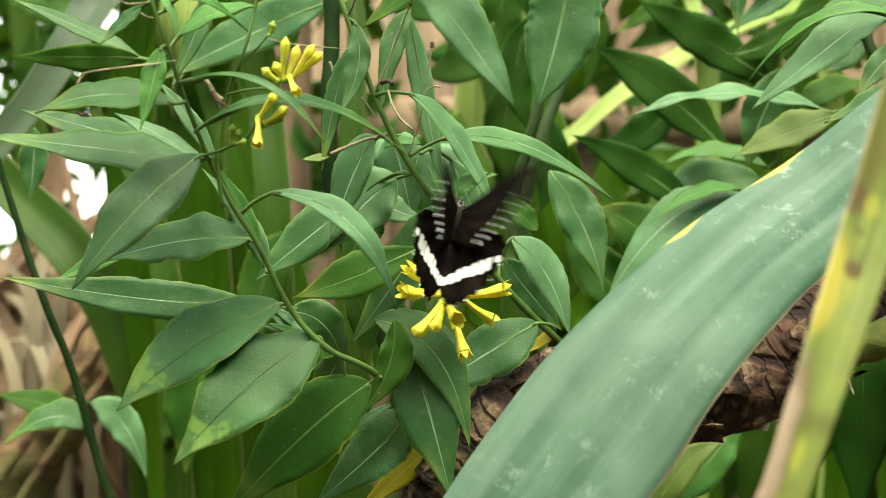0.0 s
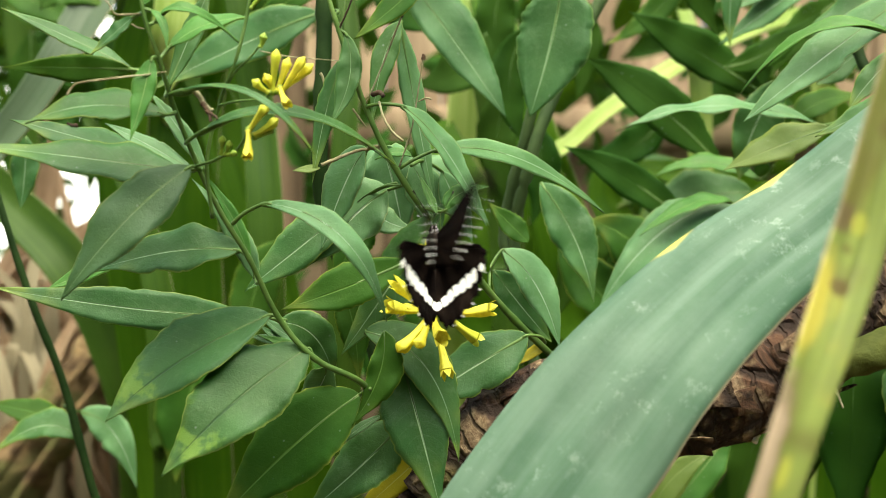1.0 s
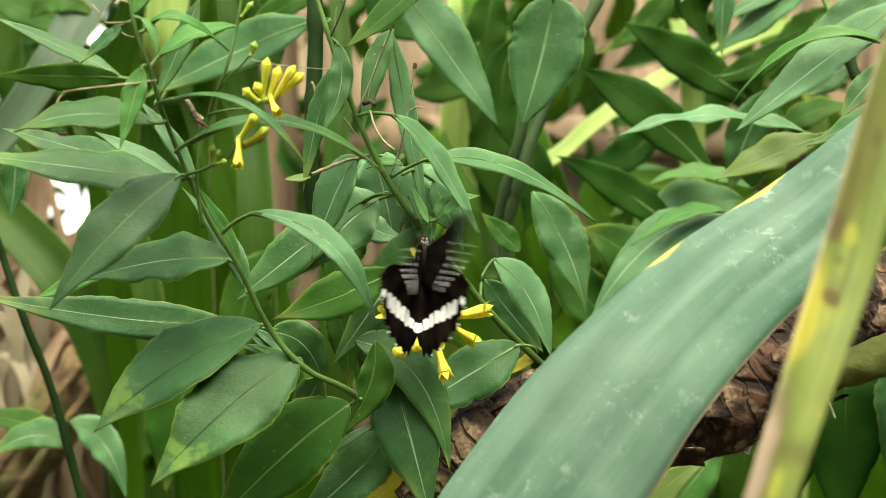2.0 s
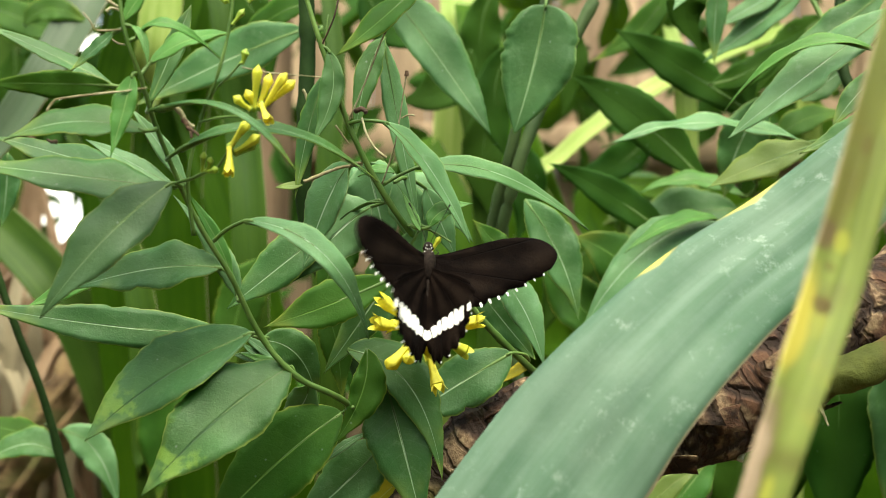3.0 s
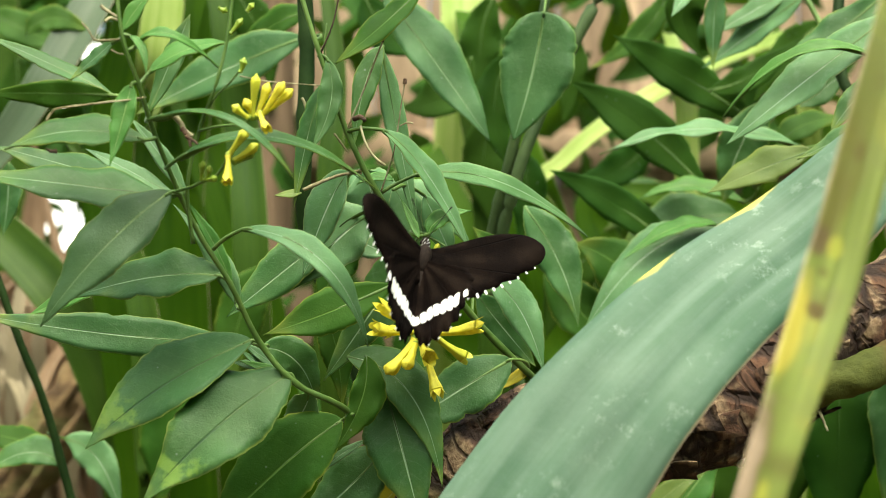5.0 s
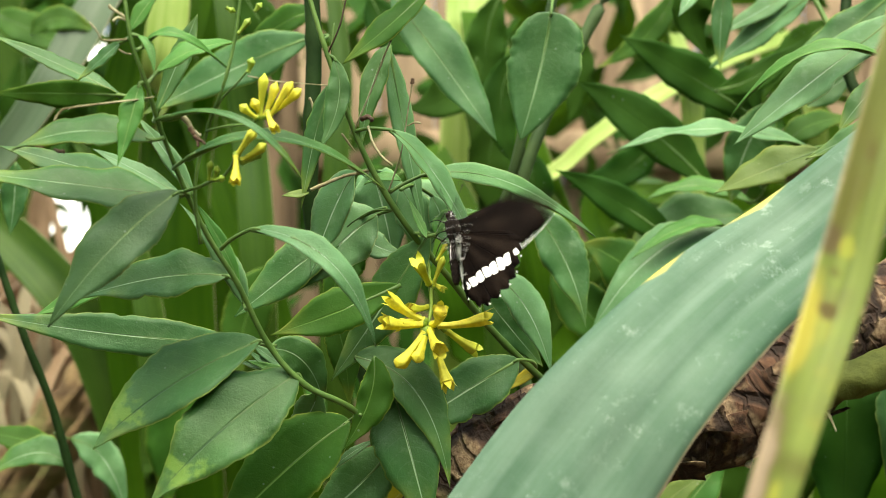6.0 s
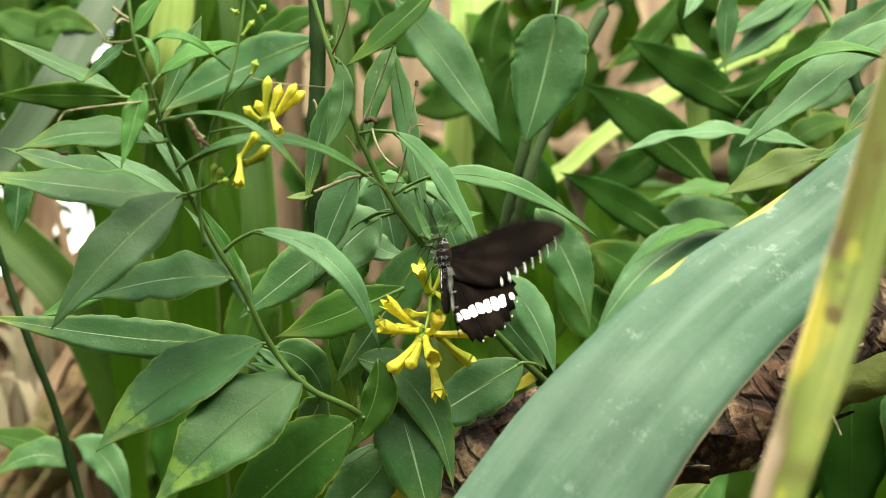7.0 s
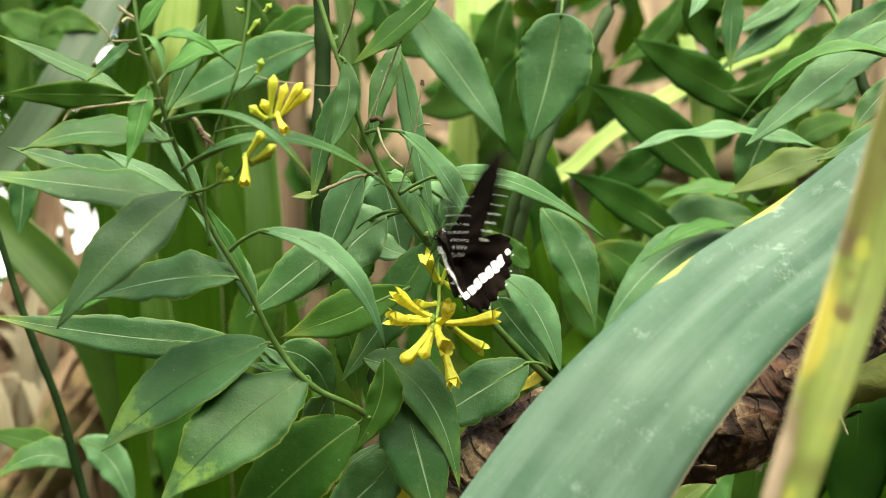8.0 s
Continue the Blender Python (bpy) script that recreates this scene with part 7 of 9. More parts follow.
    for x, y in ((0.8, 9.0), (1.3, 7.8), (0.5, 7.4), (0.6, 5.8), (1.5, 6.2), (1.2, 4.6)):
        body_part("white_dot", [(side * x, y - 0.35, 1.45), (side * x, y, 1.6), (side * x, y + 0.35, 1.45)], lambda s: 0.05 + 0.16 * math.sin(math.pi * s), WHITE, 5, 6)
    body_part("side_stripe", [(side * 1.9, -6, -0.6), (side * 2.1, -12, -1.3), (side * 1.7, -20, -2.1)], lambda s: 0.12 + 0.3 * math.sin(math.pi * s), WHITE, 12, 6)
    for k, (y, dy) in enumerate(((4.5, 6.0), (1.5, -2.0), (-1.0, -8.0))):
        body_part("leg", [(side * 1.2, y, -1.6), (side * 4.5, y + dy * 0.5, -4.5), (side * 3.6, y + dy, -11.0)], lambda s: 0.30 - 0.16 * s, BODY, 10, 5)
body_part("proboscis", [(0, 10.2, -1.4), (0, 12.0, -4.0), (0, 9.5, -9.0), (0, 5.0, -12.0)], lambda s: 0.22 - 0.08 * s, BODY, 16, 5)


def motions():
    head_home = head_rest - Vector(shrub.location)
    walk(butterfly, [
        (0.0, pose(-0.0079, -0.0392, 1.2463, 62.1, 16.7, 3.7)),
        (0.1, pose(-0.0067, -0.0394, 1.2474, 57.0, 9.2, 6.0)),
        (0.2, pose(-0.0079, -0.0397, 1.2447, 62.6, 19.6, 2.3)),
        (0.3, pose(-0.0086, -0.0399, 1.2451, 59.4, 11.6, 4.8)),
        (0.4, pose(-0.0077, -0.0403, 1.2408, 65.4, 5.6, -0.3)),
        (0.5, pose(-0.0089, -0.0407, 1.2416, 59.9, 3.0, 1.2)),
        (0.6, pose(-0.0112, -0.0404, 1.2429, 57.0, -0.8, 1.9)),
        (0.7, pose(-0.0111, -0.0400, 1.2442, 52.9, 0.0, 2.4)),
        (0.8, pose(-0.0127, -0.0398, 1.2460, 55.5, 0.4, 2.1)),
        (0.9, pose(-0.0131, -0.0398, 1.2454, 57.8, 6.4, 5.0)),
        (1.0, pose(-0.0126, -0.0395, 1.2409, 58.3, 0.6, 4.0)),
        (1.1, pose(-0.0125, -0.0391, 1.2409, 56.9, -4.2, 3.0)),
        (1.2, pose(-0.0117, -0.0390, 1.2391, 54.2, -1.8, 2.1)),
        (1.3, pose(-0.0112, -0.0388, 1.2400, 51.0, 4.5, 4.0)),
        (1.4, pose(-0.0136, -0.0384, 1.2447, 53.0, 3.3, 3.0)),
        (1.5, pose(-0.0157, -0.0382, 1.2435, 73.4, 2.6, -0.6)),
        (1.6, pose(-0.0159, -0.0378, 1.2392, 75.0, 2.5, -1.0)),
        (1.7, pose(-0.0147, -0.0377, 1.2398, 73.1, 2.7, -1.1)),
        (1.8, pose(-0.0146, -0.0377, 1.2398, 73.1, 2.9, -1.0)),
        (1.9, pose(-0.0142, -0.0376, 1.2396, 73.2, 3.4, -0.6)),
        (2.0, pose(-0.0136, -0.0374, 1.2394, 73.2, 4.3, -0.0)),
        (2.1, pose(-0.0128, -0.0373, 1.2391, 73.3, 5.3, 0.7)),
        (2.2, pose(-0.0120, -0.0371, 1.2388, 73.3, 6.4, 1.4)),
        (2.3, pose(-0.0111, -0.0369, 1.2385, 73.4, 7.5, 2.2)),
        (2.4, pose(-0.0103, -0.0367, 1.2382, 73.5, 8.6, 3.0)),
        (2.5, pose(-0.0095, -0.0365, 1.2379, 73.5, 9.6, 3.7)),
        (2.6, pose(-0.0089, -0.0364, 1.2377, 73.6, 10.5, 4.2)),
        (2.7, pose(-0.0085, -0.0363, 1.2375, 73.6, 11.0, 4.6)),
        (2.8, pose(-0.0084, -0.0363, 1.2375, 73.6, 11.2, 4.8)),
        (2.9, pose(-0.0088, -0.0361, 1.2363, 63.6, 8.8, 5.5)),
        (3.0, pose(-0.0083, -0.0361, 1.2398, 74.8, 2.1, 3.4)),
        (3.1, pose(-0.0074, -0.0362, 1.2400, 78.2, 1.6, 3.3)),
        (3.2, pose(-0.0074, -0.0362, 1.2371, 80.4, -0.1, 2.9)),
        (3.3, pose(-0.0103, -0.0362, 1.2351, 79.6, -2.2, 4.4)),
        (3.4, pose(-0.0099, -0.0364, 1.2332, 88.5, -8.1, 7.6)),
        (3.5, pose(-0.0108, -0.0364, 1.2334, 88.8, -8.6, 8.0)),
        (3.6, pose(-0.0109, -0.0363, 1.2378, 79.9, 0.5, 2.2)),
        (3.7, pose(-0.0115, -0.0365, 1.2398, 74.6, 5.0, 3.6)),
        (3.8, pose(-0.0118, -0.0368, 1.2371, 59.5, 6.1, 3.0)),
        (3.9, pose(-0.0133, -0.0368, 1.2376, 62.5, 1.1, 3.6)),
        (4.0, pose(-0.0116, -0.0371, 1.2386, 70.9, 5.4, 4.0)),
        (4.1, pose(-0.0119, -0.0371, 1.2375, 65.9, 3.2, 4.5)),
        (4.2, pose(-0.0092, -0.0373, 1.2376, 74.5, -0.2, 2.7)),
        (4.3, pose(-0.0102, -0.0374, 1.2385, 72.0, 1.4, 2.8)),
        (4.4, pose(-0.0102, -0.0376, 1.2387, 71.1, 2.5, 3.3)),
        (4.5, pose(-0.0112, -0.0378, 1.2384, 76.2, -0.9, 3.2)),
        (4.6, pose(-0.0125, -0.0378, 1.2366, 71.1, 1.2, 2.4)),
        (4.7, pose(-0.0124, -0.0377, 1.2362, 64.9, 4.0, 1.0)),
        (4.8, pose(-0.0121, -0.0372, 1.2385, 64.8, 5.0, 1.7)),
        (4.9, pose(-0.0112, -0.0357, 1.2418, 64.4, 7.7, 3.6)),
        (5.0, pose(-0.0099, -0.0334, 1.2456, 63.8, 11.7, 6.5)),
        (5.1, pose(-0.0083, -0.0307, 1.2497, 63.1, 16.6, 10.1)),
        (5.2, pose(-0.0065, -0.0276, 1.2537, 62.3, 22.2, 14.2)),
        (5.3, pose(-0.0047, -0.0244, 1.2573, 61.5, 27.9, 18.3)),
        (5.4, pose(-0.0029, -0.0214, 1.2604, 60.6, 33.4, 22.3)),
        (5.5, pose(-0.0013, -0.0186, 1.2626, 59.9, 38.4, 25.9)),
        (5.6, pose(0.0000, -0.0164, 1.2639, 59.3, 42.4, 28.8)),
        (5.7, pose(0.0009, -0.0149, 1.2640, 58.9, 45.1, 30.8)),
        (5.8, pose(0.0012, -0.0144, 1.2630, 58.8, 46.1, 31.5)),
        (5.9, pose(0.0025, -0.0144, 1.2644, 59.5, 29.2, 31.8)),
        (6.0, pose(-0.0004, -0.0138, 1.2577, 58.9, 13.6, 33.6)),
        (6.1, pose(-0.0018, -0.0136, 1.2628, 59.3, 9.8, 37.2)),
        (6.2, pose(0.0013, -0.0139, 1.2586, 51.9, 43.0, 46.5)),
        (6.3, pose(-0.0055, -0.0133, 1.2587, 56.0, -0.0, 28.9)),
        (6.4, pose(-0.0030, -0.0129, 1.2534, 52.2, -2.2, 22.9)),
        (6.5, pose(-0.0032, -0.0129, 1.2563, 49.7, 1.1, 28.9)),
        (6.6, pose(-0.0029, -0.0129, 1.2511, 56.5, -0.5, 28.7)),
        (6.7, pose(-0.0040, -0.0130, 1.2504, 60.8, 2.2, 30.7)),
        (6.8, pose(-0.0035, -0.0129, 1.2497, 55.6, 8.2, 32.8)),
        (6.9, pose(-0.0053, -0.0126, 1.2478, 61.7, 4.9, 30.2)),
        (7.0, pose(-0.0059, -0.0125, 1.2473, 61.9, 13.5, 35.5)),
        (7.1, pose(-0.0037, -0.0124, 1.2448, 60.0, 3.8, 28.8)),
        (7.2, pose(-0.0028, -0.0127, 1.2438, 56.9, 21.4, 37.3)),
        (7.3, pose(-0.0008, -0.0127, 1.2447, 55.9, 25.8, 41.1)),
        (7.4, pose(0.0003, -0.0123, 1.2458, 60.4, 12.1, 29.8)),
        (7.5, pose(-0.0014, -0.0123, 1.2436, 59.9, 3.5, 30.5)),
        (7.6, pose(-0.0000, -0.0121, 1.2417, 59.8, 14.3, 33.3)),
        (7.7, pose(-0.0005, -0.0119, 1.2424, 57.6, 16.0, 34.1)),
        (7.8, pose(-0.0025, -0.0114, 1.2423, 51.8, 33.4, 47.2)),
        (7.9, pose(-0.0039, -0.0116, 1.2479, 53.8, 24.4, 42.5)),
        (8.0, pose(-0.0071, -0.0113, 1.2521, 51.0, 11.8, 33.8)),
    ])
    walk(wings["right"][0], [
        (0, pose(0, 0, 0.0004, 20.4, -60.4, -23.2)),
        (0.0333, pose(0, 0, 0.0004, 10.1, -41.4, -15.0)),
        (0.0667, pose(0, 0, 0.0004, 27.6, -39.6, -39.3)),
        (0.1, pose(0, 0, 0.0004, 49.0, -53.4, -55.0)),
        (0.133, pose(0, 0, 0.0004, 83.8, -60.6, -84.6)),
        (0.167, pose(0, 0, 0.0004, 8.0, -78.1, -8.2)),
        (0.2, pose(0, 0, 0.0004, 2.7, -58.2, -3.2)),
        (0.233, pose(0, 0, 0.0004, 1.3, -38.2, -2.1)),
        (0.267, pose(0, 0, 0.0004, 31.9, -45.1, -41.3)),
        (0.3, pose(0, 0, 0.0004, 57.0, -57.8, -61.2)),
        (0.333, pose(0, 0, 0.0004, 96.7, -62.0, -95.9)),
        (0.367, pose(0, 0, 0.0004, 88.5, -74.3, -88.6)),
        (0.4, pose(0, 0, 0.0004, 35.9, -64.5, -38.8)),
        (0.433, pose(0, 0, 0.0004, 17.6, -47.2, -23.4)),
        (0.467, pose(0, 0, 0.0004, 20.9, -43.9, -28.9)),
        (0.5, pose(0, 0, 0.0004, 40.3, -60.2, -44.4)),
        (0.533, pose(0, 0, 0.0004, 83.4, -69.5, -83.8)),
        (0.567, pose(0, 0, 0.0004, 106.3, -65.8, -104.9)),
        (0.6, pose(0, 0, 0.0004, 58.9, -63.3, -61.7)),
        (0.633, pose(0, 0, 0.0004, 31.0, -50.0, -38.1)),
        (0.7, pose(0, 0, 0.0004, 0.5, -27.1, -1.2)),
        (0.767, pose(0, 0, 0.0004, 92.2, -58.0, -91.8)),
        (0.8, pose(0, 0, 0.0004, 57.2, -53.4, -62.6)),
        (0.833, pose(0, 0, 0.0004, 33.3, -41.4, -44.8)),
        (0.9, pose(0, 0, 0.0004, -0.9, -22.5, 2.3)),
        (0.967, pose(0, 0, 0.0004, 72.0, -78.5, -72.4)),
        (1, pose(0, 0, 0.0004, 23.6, -64.1, -25.9)),
        (1.03, pose(0, 0, 0.0004, 11.3, -45.4, -15.8)),
        (1.07, pose(0, 0, 0.0004, 27.4, -42.0, -37.8)),
        (1.1, pose(0, 0, 0.0004, 49.5, -56.1, -54.7)),
        (1.13, pose(0, 0, 0.0004, 87.2, -62.9, -87.5)),
        (1.17, pose(0, 0, 0.0004, 129.6, -72.8, -128.3)),
        (1.2, pose(0, 0, 0.0004, 55.3, -73.8, -56.4)),
        (1.23, pose(0, 0, 0.0004, 22.6, -58.2, -26.1)),
        (1.27, pose(0, 0, 0.0004, 18.8, -46.9, -25.0)),
        (1.3, pose(0, 0, 0.0004, 38.0, -63.9, -41.1)),
        (1.33, pose(0, 0, 0.0004, 89.0, -73.2, -89.0)),
        (1.4, pose(0, 0, 0.0004, -2.7, -41.2, 4.1)),
        (1.5, pose(0, 0, 0.0004, 9.1, -58.2, -10.7)),
        (1.57, pose(0, 0, 0.0004, 97.6, -69.8, -97.1)),
        (1.6, pose(0, 0, 0.0004, 47.6, -63.7, -50.7)),
        (1.63, pose(0, 0, 0.0004, 24.1, -48.3, -31.0)),
        (1.67, pose(0, 0, 0.0004, 9.1, -46.9, -12.4)),
        (1.7, pose(0, 0, 0.0004, 19.6, -66.1, -21.3)),
        (1.73, pose(0, 0, 0.0004, 73.8, -81.2, -73.9)),
        (1.77, pose(0, 0, 0.0004, 92.2, -58.0, -91.8)),
        (1.8, pose(0, 0, 0.0004, 57.2, -53.4, -62.6)),
        (1.83, pose(0, 0, 0.0004, 33.3, -41.4, -44.8)),
        (1.87, pose(0, 0, 0.0004, -0.1, -2.5, 2.1)),
        (1.9, pose(0, 0, 0.0004, -0.9, -22.5, 2.3)),
        (1.93, pose(0, 0, 0.0004, -1.9, -42.4, 2.9)),
        (1.97, pose(0, 0, 0.0004, 72.0, -78.5, -72.4)),
        (2, pose(0, 0, 0.0004, 23.6, -64.1, -25.9)),
        (2.03, pose(0, 0, 0.0004, 11.3, -45.4, -15.8)),
        (2.07, pose(0, 0, 0.0004, 27.4, -42.0, -37.8)),
        (2.1, pose(0, 0, 0.0004, 49.5, -56.1, -54.7)),
        (2.13, pose(0, 0, 0.0004, 87.2, -62.9, -87.5)),
        (2.17, pose(0, 0, 0.0004, 129.6, -72.8, -128.3)),
        (2.2, pose(0, 0, 0.0004, 55.3, -73.8, -56.4)),
        (2.23, pose(0, 0, 0.0004, 22.6, -58.2, -26.1)),
        (2.27, pose(0, 0, 0.0004, 18.8, -46.9, -25.0)),
        (2.3, pose(0, 0, 0.0004, 38.0, -63.9, -41.1)),
        (2.33, pose(0, 0, 0.0004, 89.0, -73.2, -89.0)),
        (2.37, pose(0, 0, 0.0004, -5.6, -61.1, 6.4)),
        (2.4, pose(0, 0, 0.0004, -2.7, -41.2, 4.1)),
        (2.43, pose(0, 0, 0.0004, -1.2, -21.2, 3.3)),
        (2.47, pose(0, 0, 0.0004, 4.5, -38.4, -7.2)),
        (2.5, pose(0, 0, 0.0004, 9.1, -58.2, -10.7)),
        (2.53, pose(0, 0, 0.0004, 26.0, -77.3, -26.6)),
        (2.57, pose(0, 0, 0.0004, 97.6, -69.8, -97.1)),
        (2.6, pose(0, 0, 0.0004, 47.6, -63.7, -50.7)),
        (2.63, pose(0, 0, 0.0004, 24.1, -48.3, -31.0)),
        (2.67, pose(0, 0, 0.0004, 9.1, -46.9, -12.4)),
        (2.7, pose(0, 0, 0.0004, 19.6, -66.1, -21.3)),
        (2.73, pose(0, 0, 0.0004, 73.8, -81.2, -73.9)),
        (2.77, pose(0, 0, 0.0004, 0.8, -30.1, -1.6)),
        (2.8, pose(0, 0, 0.0004, 0.2, -10.1, -1.4)),
        (2.83, pose(0, 0, 0.0004, -0.2, 9.9, -1.4)),
        (2.87, pose(0, 0, 0.0004, 4.5, -26.2, -10.1)),
        (2.9, pose(0, 0, 0.0004, 9.4, -45.8, -13.0)),
        (2.93, pose(0, 0, 0.0004, 19.9, -65.0, -21.8)),
        (3, pose(0, 0, 0.0004, 0.4, -2.7, -8.2)),
        (3.1, pose(0, 0, 0.0004, 0.5, -4.7, -6.5)),
        (3.2, pose(0, 0, 0.0004, 0.5, -4.0, -6.9)),
        (3.3, pose(0, 0, 0.0004, -0.4, 4.5, -4.7)),
        (3.4, pose(0, 0, 0.0004, 9.4, -21.8, -24.1)),
        (3.47, pose(0, 0, 0.0004, 8.0, -26.5, -17.6)),
        (3.5, pose(0, 0, 0.0004, 16.5, -45.3, -22.6)),
        (3.53, pose(0, 0, 0.0004, 33.3, -62.9, -36.4)),
        (3.6, pose(0, 0, 0.0004, 6.1, -21.3, -16.3)),
        (3.7, pose(0, 0, 0.0004, 7.4, -34.2, -13.0)),
        (3.8, pose(0, 0, 0.0004, 34.6, -63.5, -37.7)),
        (3.9, pose(0, 0, 0.0004, 0.3, 4.6, 3.5)),
        (4, pose(0, 0, 0.0004, 1.4, -46.1, -1.9)),
        (4.1, pose(0, 0, 0.0004, 8.1, -41.3, -12.2)),
        (4.2, pose(0, 0, 0.0004, -0.9, 9.2, -5.4)),
        (4.3, pose(0, 0, 0.0004, 1.8, -18.3, -5.6)),
        (4.4, pose(0, 0, 0.0004, 2.5, -30.0, -5.0)),
        (4.5, pose(0, 0, 0.0004, 3.8, -25.9, -8.7)),
        (4.6, pose(0, 0, 0.0004, 2.3, -36.1, -3.9)),
        (4.7, pose(0, 0, 0.0004, 11.4, -47.7, -15.2)),
        (4.8, pose(0, 0, 0.0004, 7.4, -34.2, -13.0)),
        (4.9, pose(0, 0, 0.0004, 34.6, -63.5, -37.7)),
        (5, pose(0, 0, 0.0004, 0.3, 4.6, 3.5)),
        (5.1, pose(0, 0, 0.0004, 1.4, -46.1, -1.9)),
        (5.17, pose(0, 0, 0.0004, 16.5, -60.6, -18.8)),
        (5.2, pose(0, 0, 0.0004, 8.1, -41.3, -12.2)),
        (5.23, pose(0, 0, 0.0004, 3.7, -21.6, -9.8)),
        (5.27, pose(0, 0, 0.0004, -3.0, 29.1, -6.1)),
        (5.3, pose(0, 0, 0.0004, -0.9, 9.2, -5.4)),
        (5.33, pose(0, 0, 0.0004, 1.0, -10.7, -5.5)),
        (5.37, pose(0, 0, 0.0004, 4.2, -38.1, -6.7)),
        (5.4, pose(0, 0, 0.0004, 1.8, -18.3, -5.6)),
        (5.43, pose(0, 0, 0.0004, -0.2, 1.7, -5.3)),
        (5.47, pose(0, 0, 0.0004, 0.8, -10.1, -4.4)),
        (5.5, pose(0, 0, 0.0004, 2.5, -30.0, -5.0)),
        (5.53, pose(0, 0, 0.0004, 5.2, -49.9, -6.8)),
        (5.57, pose(0, 0, 0.0004, 8.1, -45.6, -11.2)),
        (5.6, pose(0, 0, 0.0004, 3.8, -25.9, -8.7)),
        (5.63, pose(0, 0, 0.0004, 0.8, -6.1, -7.9)),
        (5.67, pose(0, 0, 0.0004, 0.9, -16.1, -3.3)),
        (5.7, pose(0, 0, 0.0004, 2.3, -36.1, -3.9)),
        (5.73, pose(0, 0, 0.0004, 4.7, -56.0, -5.7)),
        (5.77, pose(0, 0, 0.0004, -171.9, -47.8, 169.2)),
        (5.8, pose(0, 0, 0.0004, -117.3, -81.9, 117.0)),
        (5.83, pose(0, 0, 0.0004, -10.5, -55.1, 12.7)),
        (5.87, pose(0, 0, 0.0004, 1.0, -12.3, -4.7)),
        (5.9, pose(0, 0, 0.0004, 5.5, -50.1, -7.2)),
        (5.93, pose(0, 0, 0.0004, 70.3, -85.1, -70.4)),
        (5.97, pose(0, 0, 0.0004, -9.7, -49.5, 12.6)),
        (6, pose(0, 0, 0.0004, -1.8, -12.1, 8.3)),
        (6.03, pose(0, 0, 0.0004, 3.9, 25.5, 9.0)),
        (6.07, pose(0, 0, 0.0004, 1.6, 9.3, 9.8)),
        (6.1, pose(0, 0, 0.0004, -5.2, -28.1, 10.9)),
        (6.13, pose(0, 0, 0.0004, -21.1, -64.7, 23.1)),
        (6.17, pose(0, 0, 0.0004, -129.2, -87.4, 129.2)),
        (6.2, pose(0, 0, 0.0004, -6.1, -71.5, 6.4)),
        (6.23, pose(0, 0, 0.0004, -2.5, -51.6, 3.2)),
        (6.27, pose(0, 0, 0.0004, 22.1, 41.9, 31.3)),
        (6.3, pose(0, 0, 0.0004, 10.9, 24.2, 25.1)),
        (6.33, pose(0, 0, 0.0004, 2.5, 5.9, 22.8)),
        (6.37, pose(0, 0, 0.0004, -32.0, -41.6, 43.3)),
        (6.4, pose(0, 0, 0.0004, -16.9, -26.0, 34.7)),
        (6.43, pose(0, 0, 0.0004, -5.5, -9.2, 31.2)),
        (6.47, pose(0, 0, 0.0004, 2.6, -17.8, -8.3)),
        (6.5, pose(0, 0, 0.0004, 6.1, -37.5, -10.0)),
        (6.53, pose(0, 0, 0.0004, 12.4, -57.1, -14.7)),
        (6.57, pose(0, 0, 0.0004, 156.3, -78.3, -155.8)),
        (6.6, pose(0, 0, 0.0004, 26.9, -79.6, -27.3)),
        (6.63, pose(0, 0, 0.0004, 8.4, -60.3, -9.7)),
        (6.67, pose(0, 0, 0.0004, 1.6, -19.2, -4.8)),
        (6.7, pose(0, 0, 0.0004, 3.7, -39.1, -5.8)),
        (6.73, pose(0, 0, 0.0004, 7.6, -59.0, -8.8)),
        (6.8, pose(0, 0, 0.0004, -7.2, -60.8, 8.2)),
        (6.87, pose(0, 0, 0.0004, -0.1, -1.7, 3.2)),
        (6.9, pose(0, 0, 0.0004, -1.3, -21.7, 3.4)),
        (6.93, pose(0, 0, 0.0004, -2.8, -41.7, 4.2)),
        (6.97, pose(0, 0, 0.0004, 10.5, -58.6, -12.2)),
        (7, pose(0, 0, 0.0004, 5.1, -38.9, -8.1)),
        (7.03, pose(0, 0, 0.0004, 2.2, -19.1, -6.7)),
        (7.07, pose(0, 0, 0.0004, 3.8, -51.2, -4.8)),
        (7.1, pose(0, 0, 0.0004, 8.9, -71.1, -9.4)),
        (7.13, pose(0, 0, 0.0004, 114.0, -86.7, -114.0)),
        (7.17, pose(0, 0, 0.0004, 21.3, -71.3, -22.4)),
        (7.2, pose(0, 0, 0.0004, 9.1, -52.1, -11.4)),
        (7.23, pose(0, 0, 0.0004, 4.5, -32.4, -8.3)),
        (7.3, pose(0, 0, 0.0004, 16.6, -53.7, -20.3)),
        (7.4, pose(0, 0, 0.0004, 5.8, -40.0, -9.0)),
        (7.5, pose(0, 0, 0.0004, 6.8, -35.9, -11.5)),
        (7.6, pose(0, 0, 0.0004, 9.4, -40.6, -14.3)),
        (7.7, pose(0, 0, 0.0004, 9.2, -42.2, -13.6)),
        (7.77, pose(0, 0, 0.0004, -113.1, -73.5, 112.3)),
        (7.8, pose(0, 0, 0.0004, -47.3, -69.7, 49.1)),
        (7.83, pose(0, 0, 0.0004, -21.5, -53.5, 26.1)),
